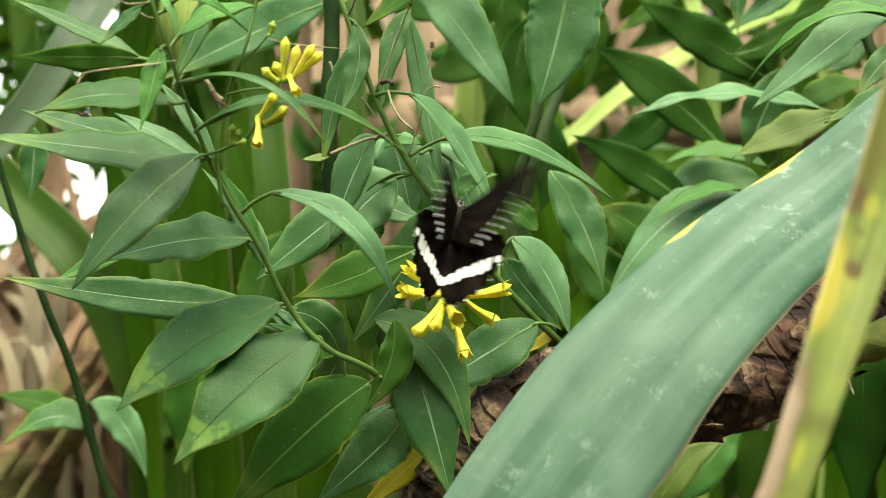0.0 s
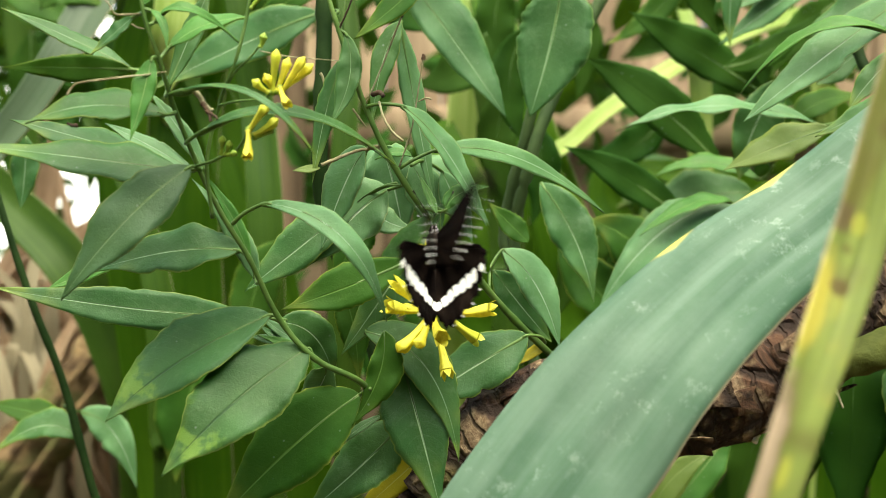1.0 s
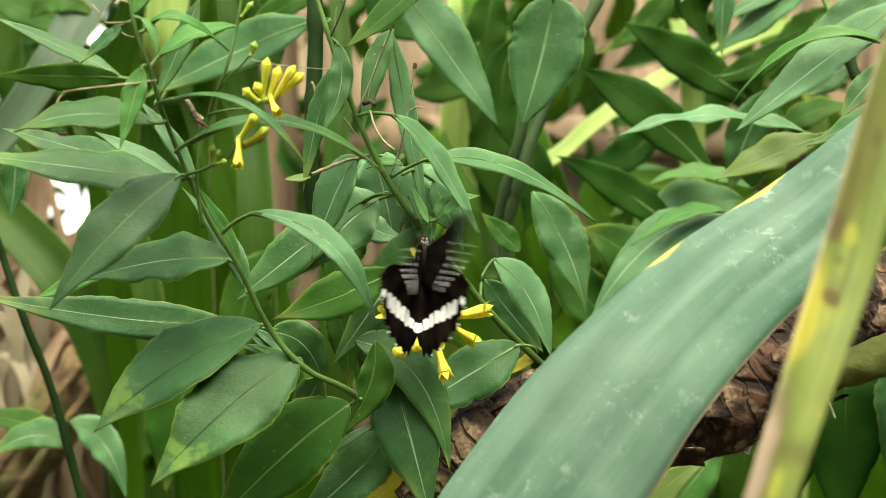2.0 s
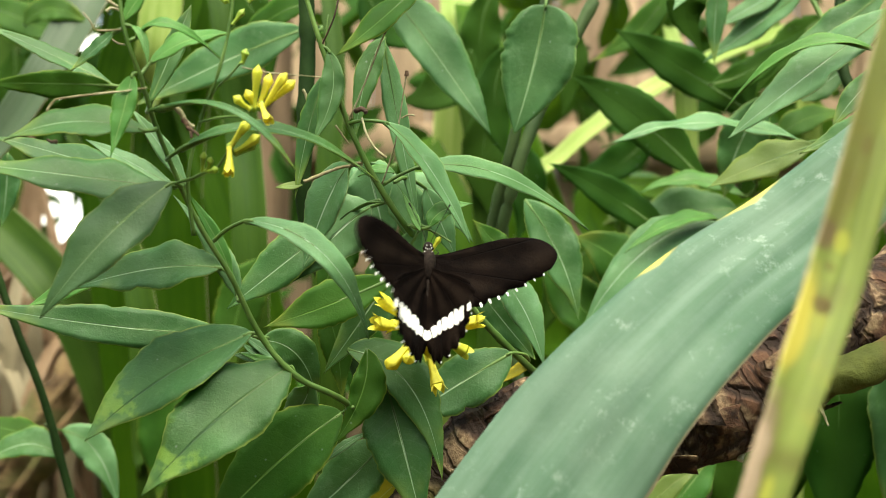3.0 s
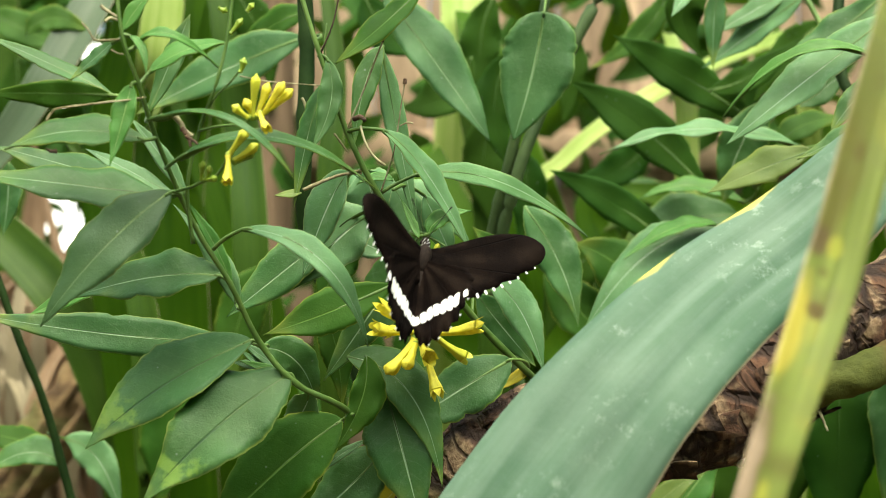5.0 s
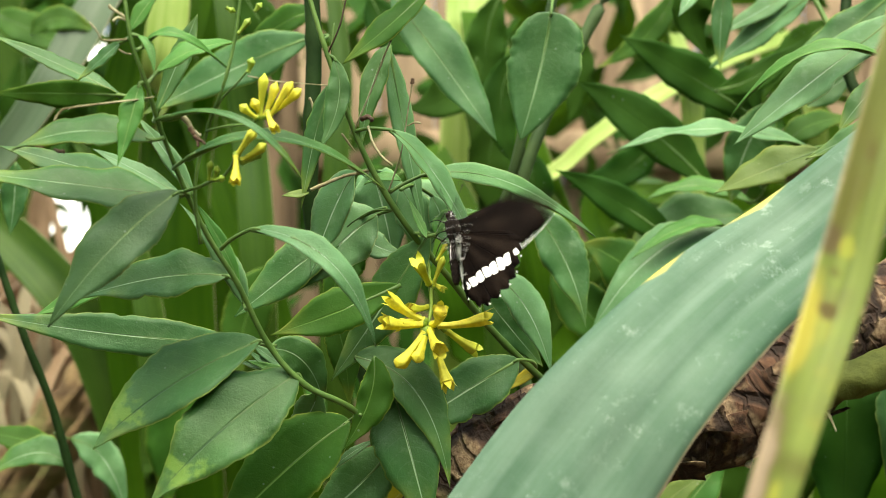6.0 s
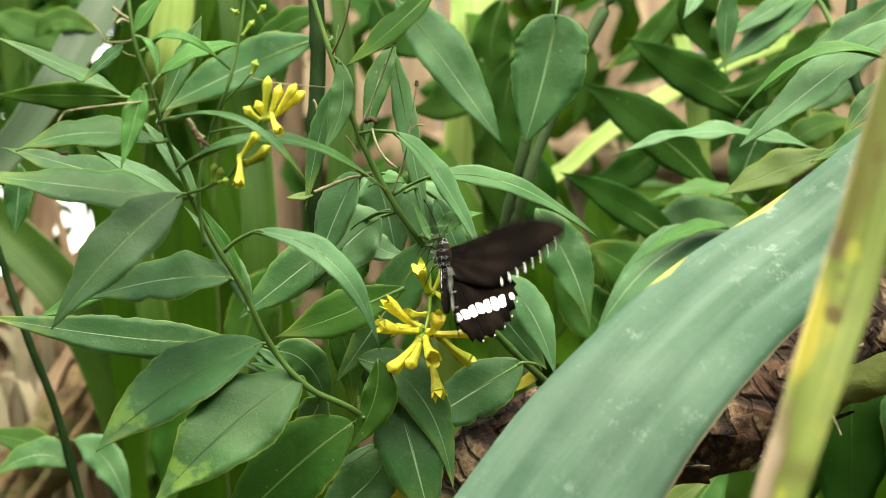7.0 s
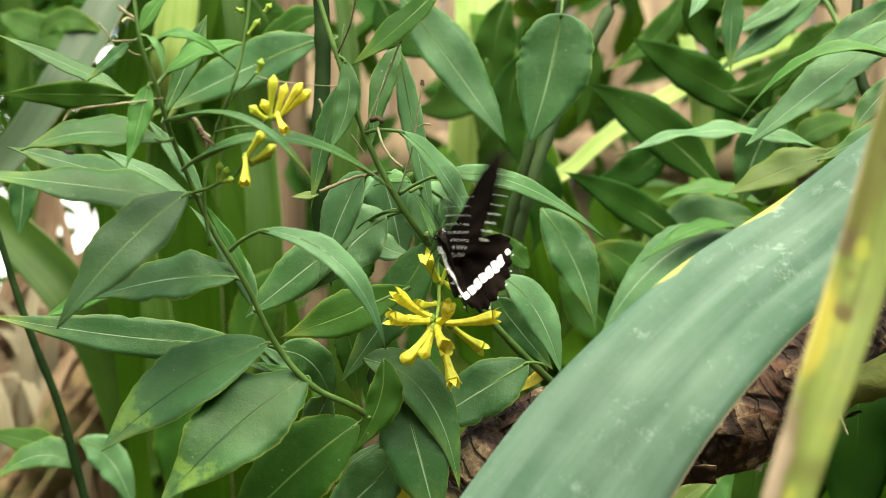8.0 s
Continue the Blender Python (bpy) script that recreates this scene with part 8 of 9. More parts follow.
        (7.87, pose(0, 0, 0.0004, 5.2, -43.7, -7.5)),
        (7.9, pose(0, 0, 0.0004, 10.9, -63.4, -12.2)),
        (7.93, pose(0, 0, 0.0004, 41.6, -81.9, -41.9)),
        (7.97, pose(0, 0, 0.0004, 162.1, -69.7, -161.0)),
        (8, pose(0, 0, 0.0004, 83.5, -83.5, -83.5)),
    ])
    walk(wings["right"][1], [
        (0, pose(0, 0, 0, 0.0, -42.0, 0.0)),
        (0.0333, pose(0, 0, 0, 0.0, -35.0, 0.0)),
        (0.0667, pose(0, 0, 0, 0.0, -44.0, 0.0)),
        (0.1, pose(0, 0, 0, 0.0, -51.0, 0.0)),
        (0.133, pose(0, 0, 0, 0.0, -58.0, 0.0)),
        (0.167, pose(0, 0, 0, 0.0, -48.1, 0.0)),
        (0.2, pose(0, 0, 0, 0.0, -41.1, 0.0)),
        (0.233, pose(0, 0, 0, 0.0, -34.1, 0.0)),
        (0.267, pose(0, 0, 0, 0.0, -44.6, 0.0)),
        (0.3, pose(0, 0, 0, 0.0, -51.6, 0.0)),
        (0.333, pose(0, 0, 0, 0.0, -58.6, 0.0)),
        (0.367, pose(0, 0, 0, 0.0, -57.3, 0.0)),
        (0.4, pose(0, 0, 0, 0.0, -50.3, 0.0)),
        (0.433, pose(0, 0, 0, 0.0, -43.3, 0.0)),
        (0.467, pose(0, 0, 0, 0.0, -41.9, 0.0)),
        (0.5, pose(0, 0, 0, 0.0, -48.9, 0.0)),
        (0.533, pose(0, 0, 0, 0.0, -55.9, 0.0)),
        (0.567, pose(0, 0, 0, 0.0, -57.1, 0.0)),
        (0.6, pose(0, 0, 0, 0.0, -50.1, 0.0)),
        (0.633, pose(0, 0, 0, 0.0, -43.1, 0.0)),
        (0.7, pose(0, 0, 0, 0.0, -46.3, 0.0)),
        (0.767, pose(0, 0, 0, 0.0, -60.6, 0.0)),
        (0.8, pose(0, 0, 0, 0.0, -53.6, 0.0)),
        (0.833, pose(0, 0, 0, 0.0, -46.6, 0.0)),
        (0.9, pose(0, 0, 0, 0.0, -39.9, 0.0)),
        (0.967, pose(0, 0, 0, 0.0, -53.0, 0.0)),
        (1, pose(0, 0, 0, 0.0, -46.0, 0.0)),
        (1.03, pose(0, 0, 0, 0.0, -39.0, 0.0)),
        (1.07, pose(0, 0, 0, 0.0, -42.3, 0.0)),
        (1.1, pose(0, 0, 0, 0.0, -49.3, 0.0)),
        (1.13, pose(0, 0, 0, 0.0, -56.3, 0.0)),
        (1.17, pose(0, 0, 0, 0.0, -58.3, 0.0)),
        (1.2, pose(0, 0, 0, 0.0, -51.3, 0.0)),
        (1.23, pose(0, 0, 0, 0.0, -44.3, 0.0)),
        (1.27, pose(0, 0, 0, 0.0, -51.2, 0.0)),
        (1.3, pose(0, 0, 0, 0.0, -58.2, 0.0)),
        (1.33, pose(0, 0, 0, 0.0, -65.2, 0.0)),
        (1.4, pose(0, 0, 0, 0.0, -44.0, 0.0)),
        (1.5, pose(0, 0, 0, 0.0, -47.1, 0.0)),
        (1.57, pose(0, 0, 0, 0.0, -71.5, 0.0)),
        (1.6, pose(0, 0, 0, 0.0, -64.5, 0.0)),
        (1.63, pose(0, 0, 0, 0.0, -57.5, 0.0)),
        (1.67, pose(0, 0, 0, 0.0, -48.9, 0.0)),
        (1.7, pose(0, 0, 0, 0.0, -55.9, 0.0)),
        (1.73, pose(0, 0, 0, 0.0, -62.9, 0.0)),
        (1.77, pose(0, 0, 0, 0.0, -60.6, 0.0)),
        (1.8, pose(0, 0, 0, 0.0, -53.6, 0.0)),
        (1.83, pose(0, 0, 0, 0.0, -46.6, 0.0)),
        (1.87, pose(0, 0, 0, 0.0, -32.9, 0.0)),
        (1.9, pose(0, 0, 0, 0.0, -39.9, 0.0)),
        (1.93, pose(0, 0, 0, 0.0, -46.9, 0.0)),
        (1.97, pose(0, 0, 0, 0.0, -53.0, 0.0)),
        (2, pose(0, 0, 0, 0.0, -46.0, 0.0)),
        (2.03, pose(0, 0, 0, 0.0, -39.0, 0.0)),
        (2.07, pose(0, 0, 0, 0.0, -42.3, 0.0)),
        (2.1, pose(0, 0, 0, 0.0, -49.3, 0.0)),
        (2.13, pose(0, 0, 0, 0.0, -56.3, 0.0)),
        (2.17, pose(0, 0, 0, 0.0, -58.3, 0.0)),
        (2.2, pose(0, 0, 0, 0.0, -51.3, 0.0)),
        (2.23, pose(0, 0, 0, 0.0, -44.3, 0.0)),
        (2.27, pose(0, 0, 0, 0.0, -51.2, 0.0)),
        (2.3, pose(0, 0, 0, 0.0, -58.2, 0.0)),
        (2.33, pose(0, 0, 0, 0.0, -65.2, 0.0)),
        (2.37, pose(0, 0, 0, 0.0, -51.0, 0.0)),
        (2.4, pose(0, 0, 0, 0.0, -44.0, 0.0)),
        (2.43, pose(0, 0, 0, 0.0, -37.0, 0.0)),
        (2.47, pose(0, 0, 0, 0.0, -40.1, 0.0)),
        (2.5, pose(0, 0, 0, 0.0, -47.1, 0.0)),
        (2.53, pose(0, 0, 0, 0.0, -54.1, 0.0)),
        (2.57, pose(0, 0, 0, 0.0, -71.5, 0.0)),
        (2.6, pose(0, 0, 0, 0.0, -64.5, 0.0)),
        (2.63, pose(0, 0, 0, 0.0, -57.5, 0.0)),
        (2.67, pose(0, 0, 0, 0.0, -48.9, 0.0)),
        (2.7, pose(0, 0, 0, 0.0, -55.9, 0.0)),
        (2.73, pose(0, 0, 0, 0.0, -62.9, 0.0)),
        (2.77, pose(0, 0, 0, 0.0, -49.3, 0.0)),
        (2.8, pose(0, 0, 0, 0.0, -42.3, 0.0)),
        (2.83, pose(0, 0, 0, 0.0, -35.3, 0.0)),
        (2.87, pose(0, 0, 0, 0.0, -34.7, 0.0)),
        (2.9, pose(0, 0, 0, 0.0, -41.7, 0.0)),
        (2.93, pose(0, 0, 0, 0.0, -48.7, 0.0)),
        (3, pose(0, 0, 0, 0.0, -50.3, 0.0)),
        (3.1, pose(0, 0, 0, 0.0, -40.6, 0.0)),
        (3.2, pose(0, 0, 0, 0.0, -45.2, 0.0)),
        (3.3, pose(0, 0, 0, 0.0, -43.3, 0.0)),
        (3.4, pose(0, 0, 0, 0.0, -42.0, 0.0)),
        (3.47, pose(0, 0, 0, 0.0, -43.0, 0.0)),
        (3.5, pose(0, 0, 0, 0.0, -43.0, 0.0)),
        (3.53, pose(0, 0, 0, 0.0, -46.0, 0.0)),
        (3.6, pose(0, 0, 0, 0.0, -49.4, 0.0)),
        (3.7, pose(0, 0, 0, 0.0, -46.1, 0.0)),
        (3.8, pose(0, 0, 0, 0.0, -57.3, 0.0)),
        (3.9, pose(0, 0, 0, 0.0, -46.9, 0.0)),
        (4, pose(0, 0, 0, 0.0, -57.7, 0.0)),
        (4.1, pose(0, 0, 0, 0.0, -42.2, 0.0)),
        (4.2, pose(0, 0, 0, 0.0, -53.9, 0.0)),
        (4.3, pose(0, 0, 0, 0.0, -54.6, 0.0)),
        (4.4, pose(0, 0, 0, 0.0, -52.6, 0.0)),
        (4.5, pose(0, 0, 0, 0.0, -55.9, 0.0)),
        (4.6, pose(0, 0, 0, 0.0, -53.4, 0.0)),
        (4.7, pose(0, 0, 0, 0.0, -55.2, 0.0)),
        (4.8, pose(0, 0, 0, 0.0, -46.1, 0.0)),
        (4.9, pose(0, 0, 0, 0.0, -57.3, 0.0)),
        (5, pose(0, 0, 0, 0.0, -46.9, 0.0)),
        (5.1, pose(0, 0, 0, 0.0, -57.7, 0.0)),
        (5.17, pose(0, 0, 0, 0.0, -49.2, 0.0)),
        (5.2, pose(0, 0, 0, 0.0, -42.2, 0.0)),
        (5.23, pose(0, 0, 0, 0.0, -35.2, 0.0)),
        (5.27, pose(0, 0, 0, 0.0, -46.9, 0.0)),
        (5.3, pose(0, 0, 0, 0.0, -53.9, 0.0)),
        (5.33, pose(0, 0, 0, 0.0, -60.9, 0.0)),
        (5.37, pose(0, 0, 0, 0.0, -61.6, 0.0)),
        (5.4, pose(0, 0, 0, 0.0, -54.6, 0.0)),
        (5.43, pose(0, 0, 0, 0.0, -47.6, 0.0)),
        (5.47, pose(0, 0, 0, 0.0, -45.6, 0.0)),
        (5.5, pose(0, 0, 0, 0.0, -52.6, 0.0)),
        (5.53, pose(0, 0, 0, 0.0, -59.6, 0.0)),
        (5.57, pose(0, 0, 0, 0.0, -62.9, 0.0)),
        (5.6, pose(0, 0, 0, 0.0, -55.9, 0.0)),
        (5.63, pose(0, 0, 0, 0.0, -48.9, 0.0)),
        (5.67, pose(0, 0, 0, 0.0, -46.4, 0.0)),
        (5.7, pose(0, 0, 0, 0.0, -53.4, 0.0)),
        (5.73, pose(0, 0, 0, 0.0, -60.4, 0.0)),
        (5.77, pose(0, 0, 0, 0.0, -77.2, 0.0)),
        (5.8, pose(0, 0, 0, 0.0, -70.2, 0.0)),
        (5.83, pose(0, 0, 0, 0.0, -63.2, 0.0)),
        (5.87, pose(0, 0, 0, 0.0, -40.3, 0.0)),
        (5.9, pose(0, 0, 0, 0.0, -47.3, 0.0)),
        (5.93, pose(0, 0, 0, 0.0, -54.3, 0.0)),
        (5.97, pose(0, 0, 0, 0.0, -64.9, 0.0)),
        (6, pose(0, 0, 0, 0.0, -57.9, 0.0)),
        (6.03, pose(0, 0, 0, 0.0, -50.9, 0.0)),
        (6.07, pose(0, 0, 0, 0.0, -26.3, 0.0)),
        (6.1, pose(0, 0, 0, 0.0, -33.3, 0.0)),
        (6.13, pose(0, 0, 0, 0.0, -40.3, 0.0)),
        (6.17, pose(0, 0, 0, 0.0, -75.5, 0.0)),
        (6.2, pose(0, 0, 0, 0.0, -68.5, 0.0)),
        (6.23, pose(0, 0, 0, 0.0, -61.5, 0.0)),
        (6.27, pose(0, 0, 0, 0.0, -61.3, 0.0)),
        (6.3, pose(0, 0, 0, 0.0, -68.3, 0.0)),
        (6.33, pose(0, 0, 0, 0.0, -75.3, 0.0)),
        (6.37, pose(0, 0, 0, 0.0, -70.4, 0.0)),
        (6.4, pose(0, 0, 0, 0.0, -63.4, 0.0)),
        (6.43, pose(0, 0, 0, 0.0, -56.4, 0.0)),
        (6.47, pose(0, 0, 0, 0.0, -51.0, 0.0)),
        (6.5, pose(0, 0, 0, 0.0, -58.0, 0.0)),
        (6.53, pose(0, 0, 0, 0.0, -65.0, 0.0)),
        (6.57, pose(0, 0, 0, 0.0, -71.0, 0.0)),
        (6.6, pose(0, 0, 0, 0.0, -64.0, 0.0)),
        (6.63, pose(0, 0, 0, 0.0, -57.0, 0.0)),
        (6.67, pose(0, 0, 0, 0.0, -50.9, 0.0)),
        (6.7, pose(0, 0, 0, 0.0, -57.9, 0.0)),
        (6.73, pose(0, 0, 0, 0.0, -64.9, 0.0)),
        (6.8, pose(0, 0, 0, 0.0, -63.2, 0.0)),
        (6.87, pose(0, 0, 0, 0.0, -54.1, 0.0)),
        (6.9, pose(0, 0, 0, 0.0, -61.1, 0.0)),
        (6.93, pose(0, 0, 0, 0.0, -68.1, 0.0)),
        (6.97, pose(0, 0, 0, 0.0, -39.7, 0.0)),
        (7, pose(0, 0, 0, 0.0, -32.7, 0.0)),
        (7.03, pose(0, 0, 0, 0.0, -25.7, 0.0)),
        (7.07, pose(0, 0, 0, 0.0, -61.4, 0.0)),
        (7.1, pose(0, 0, 0, 0.0, -68.4, 0.0)),
        (7.13, pose(0, 0, 0, 0.0, -75.4, 0.0)),
        (7.17, pose(0, 0, 0, 0.0, -69.1, 0.0)),
        (7.2, pose(0, 0, 0, 0.0, -62.1, 0.0)),
        (7.23, pose(0, 0, 0, 0.0, -55.1, 0.0)),
        (7.3, pose(0, 0, 0, 0.0, -57.4, 0.0)),
        (7.4, pose(0, 0, 0, 0.0, -61.9, 0.0)),
        (7.5, pose(0, 0, 0, 0.0, -49.1, 0.0)),
        (7.6, pose(0, 0, 0, 0.0, -51.9, 0.0)),
        (7.7, pose(0, 0, 0, 0.0, -54.2, 0.0)),
        (7.77, pose(0, 0, 0, 180.0, -86.3, 180.0)),
        (7.8, pose(0, 0, 0, 0.0, -86.7, 0.0)),
        (7.83, pose(0, 0, 0, 0.0, -79.7, 0.0)),
        (7.87, pose(0, 0, 0, 0.0, -55.8, 0.0)),
        (7.9, pose(0, 0, 0, 0.0, -62.8, 0.0)),
        (7.93, pose(0, 0, 0, 0.0, -69.8, 0.0)),
        (7.97, pose(0, 0, 0, 0.0, -74.6, 0.0)),
        (8, pose(0, 0, 0, 0.0, -67.6, 0.0)),
    ])
    walk(wings["left"][0], [
        (0, pose(0, 0, 0.0004, 37.5, 63.5, 40.6)),
        (0.0333, pose(0, 0, 0.0004, 18.6, 46.5, 24.9)),
        (0.0667, pose(0, 0, 0.0004, 0.0, 35.0, 0.0)),
        (0.1, pose(0, 0, 0.0004, 0.0, 55.0, 0.0)),
        (0.133, pose(0, 0, 0.0004, 0.0, 75.0, 0.0)),
        (0.167, pose(0, 0, 0.0004, 59.5, 74.5, 60.4)),
        (0.2, pose(0, 0, 0.0004, 23.8, 59.4, 27.1)),
        (0.233, pose(0, 0, 0.0004, 11.9, 40.8, 17.8)),
        (0.267, pose(0, 0, 0.0004, 0.0, 35.0, 0.0)),
        (0.3, pose(0, 0, 0.0004, 0.0, 55.0, 0.0)),
        (0.333, pose(0, 0, 0.0004, 0.0, 75.0, 0.0)),
        (0.367, pose(0, 0, 0.0004, 91.2, 75.3, 91.1)),
        (0.4, pose(0, 0, 0.0004, 35.3, 65.6, 37.9)),
        (0.433, pose(0, 0, 0.0004, 17.0, 48.1, 22.3)),
        (0.467, pose(0, 0, 0.0004, 21.1, 44.8, 28.7)),
        (0.5, pose(0, 0, 0.0004, 41.0, 61.0, 44.8)),
        (0.533, pose(0, 0, 0.0004, 85.7, 70.0, 86.0)),
        (0.567, pose(0, 0, 0.0004, 125.2, 64.5, 122.4)),
        (0.6, pose(0, 0, 0.0004, 74.8, 68.0, 75.9)),
        (0.633, pose(0, 0, 0.0004, 37.1, 57.1, 42.0)),
        (0.7, pose(0, 0, 0.0004, -1.2, 43.7, -1.7)),
        (0.767, pose(0, 0, 0.0004, 109.7, 55.3, 106.4)),
        (0.8, pose(0, 0, 0.0004, 73.9, 55.8, 76.6)),
        (0.833, pose(0, 0, 0.0004, 44.6, 47.1, 53.4)),
        (0.9, pose(0, 0, 0.0004, -1.8, 33.7, -3.3)),
        (0.967, pose(0, 0, 0.0004, 118.3, 71.8, 117.0)),
        (1, pose(0, 0, 0.0004, 53.9, 70.2, 55.6)),
        (1.03, pose(0, 0, 0.0004, 24.5, 55.0, 29.1)),
        (1.07, pose(0, 0, 0.0004, 0.0, 35.0, 0.0)),
        (1.1, pose(0, 0, 0.0004, 0.0, 55.0, 0.0)),
        (1.13, pose(0, 0, 0.0004, 0.0, 75.0, 0.0)),
        (1.17, pose(0, 0, 0.0004, 139.5, 69.8, 137.7)),
        (1.2, pose(0, 0, 0.0004, 70.1, 75.8, 70.7)),
        (1.23, pose(0, 0, 0.0004, 26.7, 62.0, 29.6)),
        (1.27, pose(0, 0, 0.0004, 15.2, 38.1, 23.7)),
        (1.3, pose(0, 0, 0.0004, 29.3, 55.7, 34.2)),
        (1.33, pose(0, 0, 0.0004, 62.4, 69.4, 63.9)),
        (1.4, pose(0, 0, 0.0004, -0.5, 23.3, -1.3)),
        (1.5, pose(0, 0, 0.0004, 6.5, 42.1, 9.7)),
        (1.57, pose(0, 0, 0.0004, 46.1, 69.2, 48.0)),
        (1.6, pose(0, 0, 0.0004, 21.2, 52.9, 25.9)),
        (1.63, pose(0, 0, 0.0004, 10.8, 34.3, 18.6)),
        (1.67, pose(0, 0, 0.0004, 4.4, 27.7, 9.4)),
        (1.7, pose(0, 0, 0.0004, 9.1, 47.4, 12.3)),
        (1.73, pose(0, 0, 0.0004, 19.7, 66.6, 21.3)),
        (1.77, pose(0, 0, 0.0004, 109.7, 55.3, 106.4)),
        (1.8, pose(0, 0, 0.0004, 73.9, 55.8, 76.6)),
        (1.83, pose(0, 0, 0.0004, 44.6, 47.1, 53.4)),
        (1.87, pose(0, 0, 0.0004, -0.7, 13.7, -2.8)),
        (1.9, pose(0, 0, 0.0004, -1.8, 33.7, -3.3)),
        (1.93, pose(0, 0, 0.0004, -3.7, 53.6, -4.6)),
        (1.97, pose(0, 0, 0.0004, 118.3, 71.8, 117.0)),
        (2, pose(0, 0, 0.0004, 53.9, 70.2, 55.6)),
        (2.03, pose(0, 0, 0.0004, 24.5, 55.0, 29.1)),
        (2.07, pose(0, 0, 0.0004, 0.0, 35.0, 0.0)),
        (2.1, pose(0, 0, 0.0004, 0.0, 55.0, 0.0)),
        (2.13, pose(0, 0, 0.0004, 0.0, 75.0, 0.0)),
        (2.17, pose(0, 0, 0.0004, 139.5, 69.8, 137.7)),
        (2.2, pose(0, 0, 0.0004, 70.1, 75.8, 70.7)),
        (2.23, pose(0, 0, 0.0004, 26.7, 62.0, 29.6)),
        (2.27, pose(0, 0, 0.0004, 15.2, 38.1, 23.7)),
        (2.3, pose(0, 0, 0.0004, 29.3, 55.7, 34.2)),
        (2.33, pose(0, 0, 0.0004, 62.4, 69.4, 63.9)),
        (2.37, pose(0, 0, 0.0004, -1.1, 43.3, -1.6)),
        (2.4, pose(0, 0, 0.0004, -0.5, 23.3, -1.3)),
        (2.43, pose(0, 0, 0.0004, -0.1, 3.3, -1.2)),
        (2.47, pose(0, 0, 0.0004, 3.0, 22.3, 7.8)),
        (2.5, pose(0, 0, 0.0004, 6.5, 42.1, 9.7)),
        (2.53, pose(0, 0, 0.0004, 13.5, 61.6, 15.3)),
        (2.57, pose(0, 0, 0.0004, 46.1, 69.2, 48.0)),
        (2.6, pose(0, 0, 0.0004, 21.2, 52.9, 25.9)),
        (2.63, pose(0, 0, 0.0004, 10.8, 34.3, 18.6)),
        (2.67, pose(0, 0, 0.0004, 4.4, 27.7, 9.4)),
        (2.7, pose(0, 0, 0.0004, 9.1, 47.4, 12.3)),
        (2.73, pose(0, 0, 0.0004, 19.7, 66.6, 21.3)),
        (2.77, pose(0, 0, 0.0004, 44.0, 63.7, 47.2)),
        (2.8, pose(0, 0, 0.0004, 22.2, 47.7, 28.9)),
        (2.83, pose(0, 0, 0.0004, 11.2, 29.6, 21.9)),
        (2.87, pose(0, 0, 0.0004, 33.4, 49.1, 41.1)),
        (2.9, pose(0, 0, 0.0004, 61.6, 61.6, 64.6)),
        (2.93, pose(0, 0, 0.0004, 105.7, 63.7, 104.2)),
        (3, pose(0, 0, 0.0004, 12.3, 48.9, 16.1)),
        (3.1, pose(0, 0, 0.0004, 14.8, 46.7, 20.0)),
        (3.2, pose(0, 0, 0.0004, 14.0, 42.6, 20.2)),
        (3.3, pose(0, 0, 0.0004, 24.1, 49.3, 30.5)),
        (3.4, pose(0, 0, 0.0004, 9.7, 21.0, 25.5)),
        (3.47, pose(0, 0, 0.0004, 5.7, 21.7, 15.0)),
        (3.5, pose(0, 0, 0.0004, 12.4, 40.9, 18.5)),
        (3.53, pose(0, 0, 0.0004, 24.7, 59.4, 28.2)),
        (3.6, pose(0, 0, 0.0004, 10.1, 29.3, 20.0)),
        (3.7, pose(0, 0, 0.0004, 13.2, 45.8, 18.1)),
        (3.8, pose(0, 0, 0.0004, 32.9, 65.1, 35.5)),
        (3.9, pose(0, 0, 0.0004, 18.5, 46.5, 24.7)),
        (4, pose(0, 0, 0.0004, 13.4, 59.6, 15.4)),
        (4.1, pose(0, 0, 0.0004, 28.4, 55.7, 33.2)),
        (4.2, pose(0, 0, 0.0004, 12.0, 39.3, 18.6)),
        (4.3, pose(0, 0, 0.0004, 12.9, 44.6, 18.0)),
        (4.4, pose(0, 0, 0.0004, 14.1, 49.4, 18.3)),
        (4.5, pose(0, 0, 0.0004, 6.6, 42.0, 9.8)),
        (4.6, pose(0, 0, 0.0004, 3.9, 48.7, 5.2)),
        (4.7, pose(0, 0, 0.0004, 11.1, 54.0, 13.6)),
        (4.8, pose(0, 0, 0.0004, 13.2, 45.8, 18.1)),
        (4.9, pose(0, 0, 0.0004, 32.9, 65.1, 35.5)),
        (5, pose(0, 0, 0.0004, 18.5, 46.5, 24.7)),
        (5.1, pose(0, 0, 0.0004, 13.4, 59.6, 15.4)),
        (5.17, pose(0, 0, 0.0004, 61.0, 69.7, 62.5)),
        (5.2, pose(0, 0, 0.0004, 28.4, 55.7, 33.2)),
        (5.23, pose(0, 0, 0.0004, 14.6, 38.0, 23.0)),
        (5.27, pose(0, 0, 0.0004, 5.4, 20.1, 15.2)),
        (5.3, pose(0, 0, 0.0004, 12.0, 39.3, 18.6)),
        (5.33, pose(0, 0, 0.0004, 23.8, 57.8, 27.6)),
        (5.37, pose(0, 0, 0.0004, 26.3, 63.1, 29.1)),
        (5.4, pose(0, 0, 0.0004, 12.9, 44.6, 18.0)),
        (5.43, pose(0, 0, 0.0004, 6.1, 25.4, 14.1)),
        (5.47, pose(0, 0, 0.0004, 7.0, 30.1, 13.7)),
